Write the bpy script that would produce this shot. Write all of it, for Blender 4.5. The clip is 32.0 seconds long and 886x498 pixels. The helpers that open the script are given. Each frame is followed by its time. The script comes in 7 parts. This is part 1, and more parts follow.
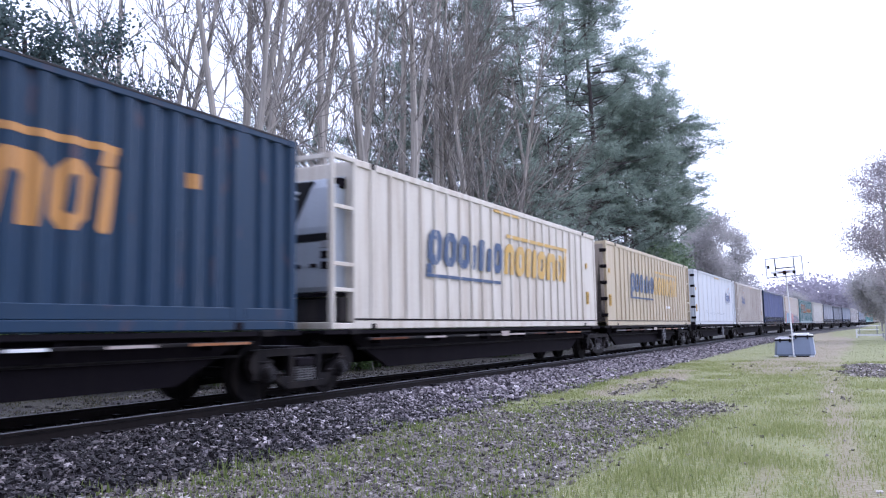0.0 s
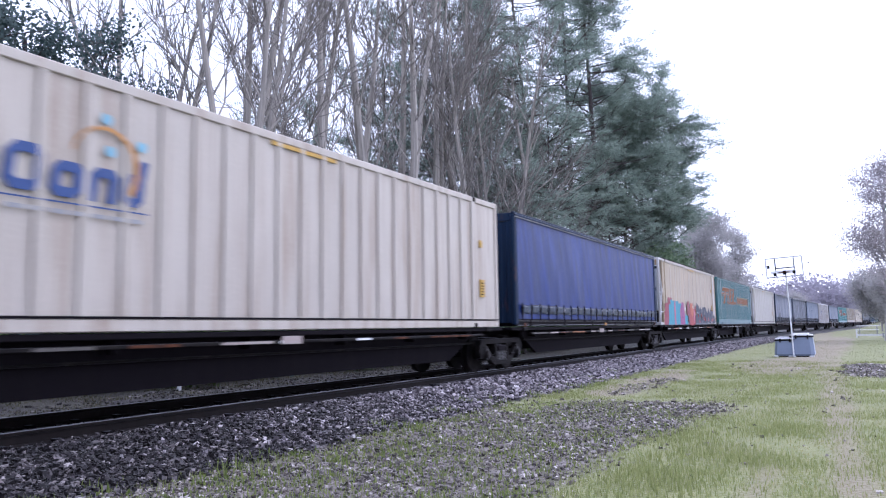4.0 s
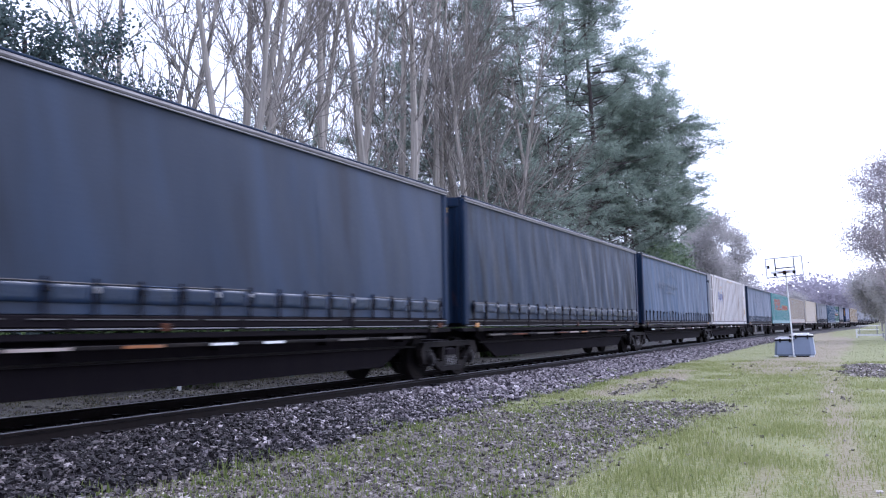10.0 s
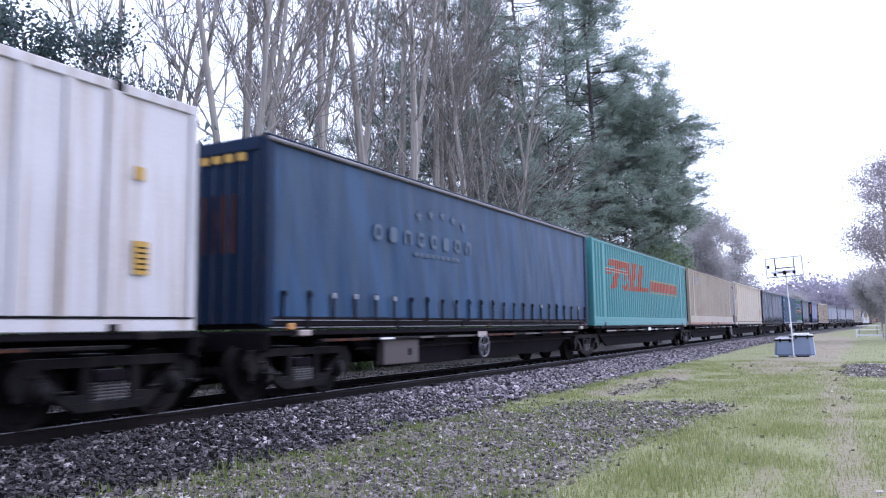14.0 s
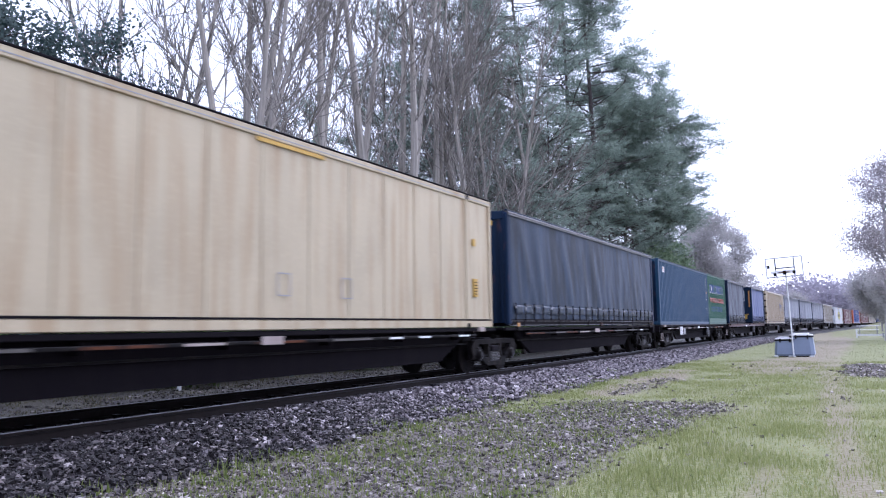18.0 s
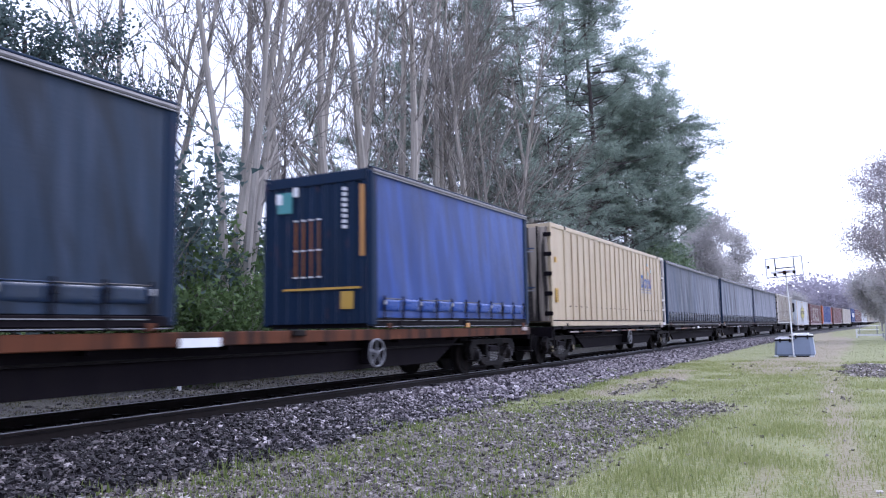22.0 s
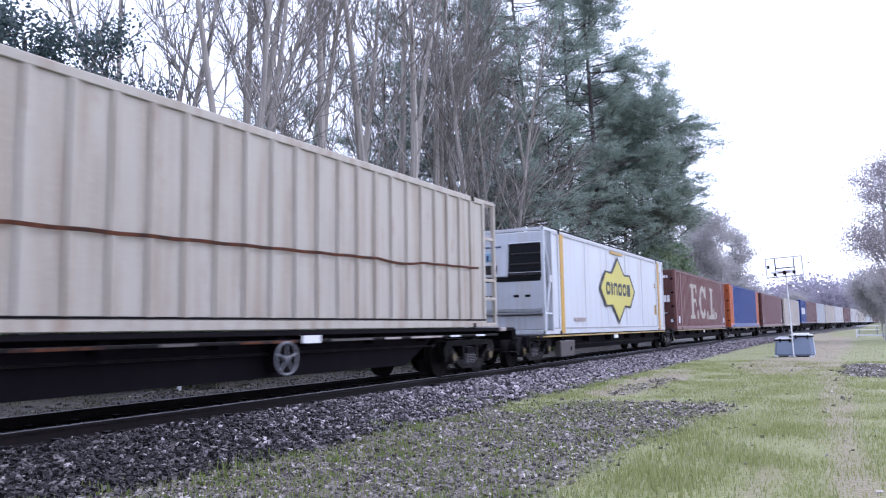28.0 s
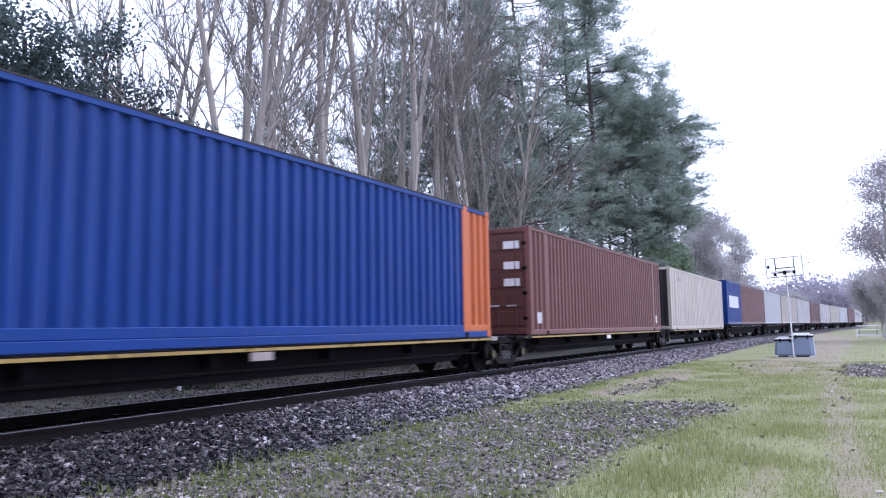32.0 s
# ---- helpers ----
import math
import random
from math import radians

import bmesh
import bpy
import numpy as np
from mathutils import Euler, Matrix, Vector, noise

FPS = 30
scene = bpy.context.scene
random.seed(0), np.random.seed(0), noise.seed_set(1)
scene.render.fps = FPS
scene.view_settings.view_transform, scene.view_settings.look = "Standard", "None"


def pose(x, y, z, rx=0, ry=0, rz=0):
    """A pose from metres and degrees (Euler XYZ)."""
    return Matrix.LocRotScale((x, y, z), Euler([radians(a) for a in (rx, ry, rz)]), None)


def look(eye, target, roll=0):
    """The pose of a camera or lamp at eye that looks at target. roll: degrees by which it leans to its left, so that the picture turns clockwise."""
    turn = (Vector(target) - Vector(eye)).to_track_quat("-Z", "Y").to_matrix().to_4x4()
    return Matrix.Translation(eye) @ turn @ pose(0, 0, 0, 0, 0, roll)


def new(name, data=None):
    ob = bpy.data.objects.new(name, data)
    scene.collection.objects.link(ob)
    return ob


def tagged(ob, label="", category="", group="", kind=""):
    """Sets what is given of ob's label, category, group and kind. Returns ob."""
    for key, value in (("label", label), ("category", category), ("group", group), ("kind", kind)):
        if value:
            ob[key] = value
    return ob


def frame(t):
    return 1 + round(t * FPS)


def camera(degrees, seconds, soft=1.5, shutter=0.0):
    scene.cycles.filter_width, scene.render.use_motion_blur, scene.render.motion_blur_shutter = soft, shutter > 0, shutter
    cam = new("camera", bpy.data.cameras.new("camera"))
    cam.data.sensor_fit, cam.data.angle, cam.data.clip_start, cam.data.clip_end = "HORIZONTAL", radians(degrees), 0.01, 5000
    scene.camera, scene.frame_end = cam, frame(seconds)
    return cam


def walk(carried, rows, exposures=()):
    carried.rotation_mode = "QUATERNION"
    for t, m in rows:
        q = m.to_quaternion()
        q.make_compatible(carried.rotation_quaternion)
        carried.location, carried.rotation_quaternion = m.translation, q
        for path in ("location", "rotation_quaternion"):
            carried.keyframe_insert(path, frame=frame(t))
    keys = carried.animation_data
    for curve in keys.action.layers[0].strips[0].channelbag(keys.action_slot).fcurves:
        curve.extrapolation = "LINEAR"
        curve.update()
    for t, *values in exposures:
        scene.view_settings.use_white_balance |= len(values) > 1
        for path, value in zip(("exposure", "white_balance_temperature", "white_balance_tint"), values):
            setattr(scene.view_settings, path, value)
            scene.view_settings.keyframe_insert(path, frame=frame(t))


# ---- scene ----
# The camera stands on the grass beside a single railway line; x runs along the track away from it,
# y across to the train, z = 0 is the top of the rails.
cam = camera(60.11, 32.0, soft=1.15, shutter=0.3)
YAW, PITCH = 0.4933, 0.1033
EYE = Vector((0, 0, 1.037))
AIM = EYE + Vector((math.cos(YAW) * math.cos(PITCH), math.sin(YAW) * math.cos(PITCH), math.sin(PITCH)))
VIEW = look(EYE, AIM, -0.86)
walk(cam, [(0, VIEW), (32, VIEW)], exposures=[(0, 0.64, 5300, 21), (32, 0.64, 5300, 21)])

# ---- light: a bright overcast sky, the sun behind thin cloud ----
SUN_EL, SUN_AZ = 44, -29
world = bpy.data.worlds.new("overcast_sky")
scene.world = world
world.use_nodes = True
wn, wl = world.node_tree.nodes, world.node_tree.links
sky = wn.new("ShaderNodeTexSky")
sky.sky_type, sky.sun_disc = "NISHITA", False
sky.sun_elevation, sky.sun_rotation = radians(SUN_EL), radians(90 - SUN_AZ)
sky.dust_density, sky.air_density = 4.0, 1.0
cloud = wn.new("ShaderNodeMix")
cloud.data_type = "RGBA"
cloud.inputs[0].default_value = 0.78
cloud.inputs[7].default_value = (11.0, 11.0, 11.6, 1)
wl.new(sky.outputs[0], cloud.inputs[6])
wl.new(cloud.outputs[2], wn["Background"].inputs[0])
wn["Background"].inputs[1].default_value = 0.12
sun = new("sun", bpy.data.lights.new("sun", "SUN"))
sun.data.energy, sun.data.angle, sun.data.color = 1.2, radians(18), (1.0, 0.96, 0.9)
sun_from = Vector((math.cos(radians(SUN_AZ)) * math.cos(radians(SUN_EL)), math.sin(radians(SUN_AZ)) * math.cos(radians(SUN_EL)), math.sin(radians(SUN_EL))))
sun.matrix_world = look(sun_from * 50, (0, 0, 0))

# ---- track and train timetable ----
NEAR_FACE, WIDE, TALL = 7.507, 2.5, 2.9
TRACK_Y = NEAR_FACE + WIDE / 2
BEND_FROM, BEND = 40.0, 0.0003


def track_y(x):
    """The centre line of the track: straight past the camera, then a slow bend."""
    return TRACK_Y - (BEND * (x - BEND_FROM) ** 2 if x > BEND_FROM else 0)


# seconds, metres that the train has run
RUN = [(0, 0), (1, 13.82), (2, 27.23), (3, 41.14), (3.5, 48.2), (4.5, 62.2), (5.5, 76.22), (6, 82.76), (7, 96.45), (8, 110.21), (9, 123.93), (10, 137.65),
       (11, 151.29), (12, 165.17), (13, 178.68), (14, 192.18), (15.25, 209.5), (16.5, 226.75), (17, 233.21), (18, 246.77), (19, 260.64), (20, 274.01),
       (21, 287.33), (22, 300.76), (23, 314.16), (24, 327.41), (25, 340.89), (26.25, 357.9), (27.5, 374.9), (28, 381.13), (29, 393.86), (30, 407.26),
       (31, 420.65), (31.6, 428.53), (32, 433.98)]

# ---- materials ----


def node_mat(name):
    m = bpy.data.materials.new(name)
    m.use_nodes = True
    n, l = m.node_tree.nodes, m.node_tree.links
    return m, n, l, n["Principled BSDF"]


def mixed(n, l, fac, a, b, mode="MIX"):
    x = n.new("ShaderNodeMix")
    x.data_type, x.blend_type = "RGBA", mode
    for socket, value in ((x.inputs[0], fac), (x.inputs[6], a), (x.inputs[7], b)):
        if isinstance(value, bpy.types.NodeSocket):
            l.new(value, socket)
        elif isinstance(value, (int, float)):
            socket.default_value = value
        else:
            socket.default_value = (*value[:3], 1)
    return x.outputs[2]


def ramp(n, l, source, lo, hi, top=1.0):
    r = n.new("ShaderNodeMapRange")
    l.new(source, r.inputs[0])
    r.inputs[1].default_value, r.inputs[2].default_value = lo, hi
    r.inputs[3].default_value, r.inputs[4].default_value = 0.0, top
    return r.outputs[0]


def noise_of(n, l, vec, scale, detail=4, stretch=None):
    if stretch:
        mp = n.new("ShaderNodeMapping")
        mp.inputs["Scale"].default_value = stretch
        l.new(vec, mp.inputs[0])
        vec = mp.outputs[0]
    t = n.new("ShaderNodeTexNoise")
    t.inputs["Scale"].default_value, t.inputs["Detail"].default_value = scale, detail
    l.new(vec, t.inputs["Vector"])
    return t.outputs["Fac"]


def place_vec(n, l):
    """Object coordinates, shifted by a random amount for each object."""
    tc, oi = n.new("ShaderNodeTexCoord"), n.new("ShaderNodeObjectInfo")
    mul = n.new("ShaderNodeMath")
    mul.operation = "MULTIPLY"
    mul.inputs[1].default_value = 40.0
    l.new(oi.outputs["Random"], mul.inputs[0])
    add = n.new("ShaderNodeVectorMath")
    l.new(tc.outputs["Object"], add.inputs[0])
    l.new(mul.outputs[0], add.inputs[1])
    return add.outputs[0]


def worn(name, col, rough=0.5, streak=0.35, grime=(0.16, 0.12, 0.09), metal=0.0, bump=0.15, vary=0.25, rust=0.0, spec=0.4, crisp=0.75, smear=None, wipes=0.58, haze_sheen=0.75, wipe_size=1.5):
    """Weathered paint or metal: large stains, vertical run-off streaks, fine grain and rust spots."""
    m, n, l, p = node_mat(name)
    v = place_vec(n, l)
    big, fine = noise_of(n, l, v, 0.7, 5), noise_of(n, l, v, 22, 6)
    run = noise_of(n, l, v, 2.2, 6, (2.6, 2.6, 0.16))
    c = mixed(n, l, ramp(n, l, big, 0.35, 0.75, vary), col, [x * 0.55 for x in col])
    c = mixed(n, l, ramp(n, l, run, 0.46, crisp, streak), c, grime)
    c = mixed(n, l, ramp(n, l, fine, 0.5, 0.8, 0.25), c, [min(1, x * 1.35) for x in col])
    if smear:
        mp = n.new("ShaderNodeMapping")
        mp.inputs["Rotation"].default_value = (0, radians(12), 0)
        l.new(v, mp.inputs[0])
        wipe = noise_of(n, l, mp.outputs[0], wipe_size, 6, (2.2, 1.0, 0.3))
        wiped = ramp(n, l, wipe, wipes, wipes + 0.09, 0.85)
        c = mixed(n, l, ramp(n, l, wipe, wipes - 0.08, wipes - 0.2, 0.5), c, [min(1, x * 1.7) for x in col])
        c = mixed(n, l, wiped, c, smear)
    if rust:
        spot = noise_of(n, l, v, 3.5, 8, (1.5, 1.5, 0.5))
        c = mixed(n, l, ramp(n, l, spot, 0.62, 0.72, rust), c, (0.19, 0.07, 0.03))
    l.new(c, p.inputs["Base Color"])
    p.inputs["Metallic"].default_value = metal
    p.inputs["Specular IOR Level"].default_value = spec
    # sheen at low angles stands in for distance haze, tinted like road dust
    p.inputs["Sheen Weight"].default_value, p.inputs["Sheen Roughness"].default_value = haze_sheen, 0.2
    if smear:
        left = n.new("ShaderNodeMapRange")
        l.new(wiped, left.inputs[0])
        left.inputs[3].default_value, left.inputs[4].default_value = haze_sheen, haze_sheen * 0.25
        l.new(left.outputs[0], p.inputs["Sheen Weight"])
    p.inputs["Sheen Tint"].default_value = (0.9, 0.91, 1.0, 1)
    r = n.new("ShaderNodeMapRange")
    l.new(fine, r.inputs[0])
    r.inputs[3].default_value, r.inputs[4].default_value = max(0.05, rough - 0.12), min(1, rough + 0.15)
    l.new(r.outputs[0], p.inputs["Roughness"])
    b = n.new("ShaderNodeBump")
    b.inputs["Strength"].default_value, b.inputs["Distance"].default_value = bump, 0.02
    l.new(mixed(n, l, 0.4, big, fine), b.inputs["Height"])
    l.new(b.outputs[0], p.inputs["Normal"])
    return m


def leafy(name, dark, light, lets=0.35):
    """Leaves: every leaf has its own green, and some light passes through."""
    m, n, l, p = node_mat(name)
    g = n.new("ShaderNodeNewGeometry")
    c = mixed(n, l, g.outputs["Random Per Island"], dark, light)
    l.new(c, p.inputs["Base Color"])
    p.inputs["Roughness"].default_value = 0.6
    p.inputs["Specular IOR Level"].default_value = 0.2
    t, mx = n.new("ShaderNodeBsdfTranslucent"), n.new("ShaderNodeMixShader")
    l.new(c, t.inputs[0])
    mx.inputs[0].default_value = lets
    l.new(p.outputs[0], mx.inputs[1])
    l.new(t.outputs[0], mx.inputs[2])
    l.new(mx.outputs[0], n["Material Output"].inputs[0])
    return m


def island(name, cols, rough=0.6, bump=0.4):
    """Loose pieces: each island takes its own shade between the given colours."""
    m, n, l, p = node_mat(name)
    g = n.new("ShaderNodeNewGeometry")
    r = n.new("ShaderNodeValToRGB")
    r.color_ramp.interpolation = "LINEAR"
    e = r.color_ramp.elements
    while len(e) < len(cols):
        e.new(0.5)
    for i, (pos, col) in enumerate(cols):
        e[i].position, e[i].color = pos, (*col, 1)
    l.new(g.outputs["Random Per Island"], r.inputs[0])
    tc = n.new("ShaderNodeTexCoord")
    fine = noise_of(n, l, tc.outputs["Object"], 60, 4)
    l.new(mixed(n, l, ramp(n, l, fine, 0.4, 0.8, 0.2), r.outputs[0], (0.1, 0.085, 0.075)), p.inputs["Base Color"])
    p.inputs["Roughness"].default_value = rough
    p.inputs["Specular IOR Level"].default_value = 0.3
    # the same low-angle sheen lifts far stones as haze would
    p.inputs["Sheen Weight"].default_value, p.inputs["Sheen Roughness"].default_value = 0.4, 0.2
    b = n.new("ShaderNodeBump")
    b.inputs["Strength"].default_value, b.inputs["Distance"].default_value = bump, 0.01
    l.new(fine, b.inputs["Height"])
    l.new(b.outputs[0], p.inputs["Normal"])
    return m


WHITE = worn("white_reefer_paint", (0.55, 0.53, 0.54), 0.5, 0.75, (0.31, 0.235, 0.175), vary=0.28, crisp=0.7)
WHITE2 = worn("bright_white_paint", (0.51, 0.535, 0.575), 0.4, 0.6, (0.42, 0.35, 0.29), vary=0.14, crisp=0.72)
CREAM = worn("yellowed_cream_paint", (0.465, 0.39, 0.265), 0.5, 0.7, (0.31, 0.205, 0.105), vary=0.38, crisp=0.72)
CREAM4 = worn("stained_yellow_cream_paint", (0.44, 0.355, 0.235), 0.45, 0.45, (0.27, 0.165, 0.095), vary=0.4, rust=0.2, crisp=0.8)
CREAM5 = worn("dusty_tan_cream_paint", (0.4, 0.325, 0.225), 0.5, 0.8, (0.29, 0.18, 0.085), vary=0.55, rust=0.12, crisp=0.72)
CREAM1 = worn("creamy_white_paint", (0.56, 0.515, 0.445), 0.5, 0.7, (0.34, 0.265, 0.19), vary=0.28, crisp=0.7)
CREAM2 = worn("pale_cream_paint", (0.49, 0.44, 0.385), 0.5, 0.75, (0.3, 0.225, 0.17), vary=0.3, crisp=0.7)
CREAM6 = worn("dusty_grey_cream_paint", (0.41, 0.38, 0.32), 0.55, 0.55, (0.3, 0.255, 0.195), vary=0.35, crisp=0.72)
CREAM3 = worn("rust_streaked_cream_paint", (0.41, 0.375, 0.32), 0.55, 0.65, (0.23, 0.155, 0.1), vary=0.25, rust=0.3, crisp=0.74)
BEIGE = worn("beige_corrugated_paint", (0.37, 0.315, 0.24), 0.6, 0.6, (0.2, 0.15, 0.11), vary=0.3, rust=0.3, spec=0.25)
NAVY = worn("faded_navy_paint", (0.0068, 0.0281, 0.0663), 0.5, 0.5, (0.02, 0.036, 0.06), rust=0.3, spec=0.25)
STEELBLUE = worn("steel_blue_paint", (0.008, 0.047, 0.104), 0.5, 0.5, (0.03, 0.055, 0.085), rust=0.15, haze_sheen=0.55)
COBALT = worn("cobalt_blue_paint", (0.008, 0.041, 0.215), 0.5, 0.4, (0.022, 0.062, 0.22), spec=0.2, rust=0.08, vary=0.35)
ORANGE = worn("orange_paint", (0.5, 0.12, 0.025), 0.5, 0.3, (0.22, 0.06, 0.03), vary=0.3)
BROWN = worn("oxide_brown_paint", (0.145, 0.055, 0.05), 0.6, 0.5, (0.2, 0.105, 0.09), vary=0.35, rust=0.3)
TEAL = worn("faded_teal_paint", (0.045, 0.155, 0.165), 0.55, 0.7, (0.18, 0.2, 0.19), vary=0.5, rust=0.3, crisp=0.66, spec=0.25)
TEAL2 = worn("bright_teal_paint", (0.07, 0.245, 0.255), 0.5, 0.45, (0.13, 0.2, 0.2), vary=0.3, spec=0.3)
GREEN = worn("green_paint", (0.012, 0.085, 0.044), 0.5, 0.3, (0.04, 0.11, 0.065), vary=0.3, spec=0.2)
TARP_DARK = worn("grimy_dark_curtain", (0.012, 0.024, 0.053), 0.48, 0.25, (0.032, 0.04, 0.065), bump=0.3, vary=0.45, crisp=0.72, spec=0.3, smear=(0.004, 0.009, 0.024), wipes=0.57, haze_sheen=0.9, wipe_size=0.6)
TARP_GREY = worn("dusty_grey_curtain", (0.0115, 0.0235, 0.05), 0.5, 0.25, (0.034, 0.042, 0.064), bump=0.3, vary=0.35, crisp=0.75, spec=0.3, smear=(0.006, 0.014, 0.03), wipes=0.6, haze_sheen=0.95, wipe_size=0.45)
TARP_SLATE = worn("streaked_slate_curtain", (0.00975, 0.0234, 0.0515), 0.5, 0.5, (0.032, 0.047, 0.085), bump=0.35, vary=0.6, crisp=0.62, spec=0.22, smear=(0.004, 0.009, 0.02), wipes=0.5)
TARP_BLUE = worn("dusty_blue_curtain", (0.0101, 0.0406, 0.0975), 0.5, 0.6, (0.034, 0.06, 0.1), bump=0.35, vary=0.55, crisp=0.62, spec=0.25, smear=(0.009, 0.03, 0.07))
TARP_ROYAL = worn("deep_blue_curtain", (0.004, 0.02, 0.135), 0.42, 0.4, (0.004, 0.012, 0.065), bump=0.35, vary=0.4, crisp=0.66, spec=0.3, smear=(0.004, 0.012, 0.06), wipes=0.6, haze_sheen=0.3)
TARP_BRIGHT = worn("bright_blue_curtain", (0.008, 0.037, 0.185), 0.42, 0.4, (0.006, 0.018, 0.085), bump=0.35, vary=0.4, crisp=0.66, spec=0.3, smear=(0.006, 0.02, 0.09), wipes=0.6)
BAND_BLUE = worn("blue_lower_valance", (0.014, 0.036, 0.095), 0.38, 0.4, (0.02, 0.028, 0.045), bump=0.3)
ALLOY = worn("dull_aluminium", (0.42, 0.43, 0.46), 0.45, 0.3, (0.2, 0.2, 0.2), metal=0.6)
BLACK = worn("grimy_black_steel", (0.0075, 0.0058, 0.0083), 0.85, 0.4, (0.013, 0.0104, 0.011), vary=0.3, spec=0.08, haze_sheen=0.2)
NEARBLACK = worn("near_black_paint", (0.018, 0.015, 0.018), 0.75, 0.5, (0.06, 0.045, 0.04), haze_sheen=0.15)
CASTING = worn("dusty_cast_steel", (0.0065, 0.0054, 0.0064), 0.75, 0.55, (0.028, 0.022, 0.019), spec=0.12, crisp=0.68, haze_sheen=0.1)
SPRINGSTEEL = worn("worn_spring_steel", (0.075, 0.07, 0.07), 0.6, 0.3, (0.03, 0.026, 0.025))
CAPYELLOW = worn("grimy_yellow_cap", (0.1, 0.075, 0.025), 0.6, 0.5, (0.05, 0.04, 0.03))
RUSTDECK = worn("rusty_deck_edge", (0.1, 0.036, 0.018), 0.85, 0.85, (0.016, 0.011, 0.011), vary=0.7, rust=0.5, spec=0.15, crisp=0.6)
RAIL = worn("rail_side_rust", (0.011, 0.0085, 0.0085), 0.8, 0.2, (0.035, 0.026, 0.024), spec=0.12)
RAILTOP = worn("polished_rail_head", (0.085, 0.078, 0.08), 0.55, 0.3, (0.04, 0.034, 0.034), metal=0.7)
CONCRETE = worn("concrete_sleeper", (0.26, 0.25, 0.24), 0.85, 0.2, (0.12, 0.11, 0.1))
RUBBER = worn("black_rubber", (0.006, 0.006, 0.008), 0.6, 0.1, (0.012, 0.012, 0.012), spec=0.15, haze_sheen=0.04)
YELLOW = worn("yellow_marking", (0.47, 0.285, 0.04), 0.5, 0.35, (0.33, 0.2, 0.06), vary=0.2)
AMBER = worn("amber_reflector", (0.45, 0.215, 0.05), 0.45, 0.4, (0.2, 0.1, 0.05))
OFFWHITE = worn("white_marking", (0.72, 0.72, 0.74), 0.5, 0.2, (0.4, 0.38, 0.36), vary=0.15)
INK = worn("dark_blue_marking", (0.02, 0.05, 0.125), 0.5, 0.2, (0.06, 0.09, 0.15), haze_sheen=0.3)
RANDBLUE = worn("blue_marking", (0.025, 0.06, 0.21), 0.5, 0.15, (0.1, 0.14, 0.32), haze_sheen=0.35)
BUFF = worn("pale_letter_paint", (0.45, 0.4, 0.34), 0.6, 0.45, (0.35, 0.27, 0.22))
REDMARK = worn("red_marking", (0.5, 0.07, 0.045), 0.5, 0.25, (0.3, 0.1, 0.08))
GREY = worn("grey_marking", (0.3, 0.3, 0.32), 0.6, 0.3, (0.18, 0.17, 0.16))
SLAT = worn("grey_grille_slat", (0.2, 0.2, 0.22), 0.5, 0.2, (0.1, 0.1, 0.1))
NAVYDARK = worn("grimy_navy_steel", (0.006, 0.018, 0.048), 0.65, 0.4, (0.016, 0.02, 0.028), rust=0.2, spec=0.15)
DOORBROWN = worn("sooty_brown_doors", (0.1, 0.036, 0.031), 0.6, 0.6, (0.04, 0.022, 0.022), vary=0.45, rust=0.3)
DOORORANGE = worn("sooty_orange_doors", (0.4, 0.085, 0.02), 0.55, 0.7, (0.1, 0.03, 0.022), vary=0.5)
BOXGREY = worn("dirty_grey_box", (0.07, 0.058, 0.056), 0.7, 0.5, (0.07, 0.05, 0.045))
FADED = worn("faded_sign_paint", (0.06, 0.09, 0.14), 0.55, 0.5, (0.05, 0.075, 0.12), vary=0.5, haze_sheen=0.75)
RUSTSIGN = worn("dull_rust_sign_paint", (0.27, 0.095, 0.025), 0.6, 0.5, (0.14, 0.13, 0.11), vary=0.4)
SOOTYCREAM = worn("sooty_cream_doors", (0.33, 0.28, 0.235), 0.6, 0.97, (0.02, 0.017, 0.018), vary=0.75, crisp=0.55, spec=0.2)
DULL = worn("dull_reflector_tape", (0.085, 0.075, 0.07), 0.6, 0.5, (0.04, 0.03, 0.03))

# ---- mesh helpers ----


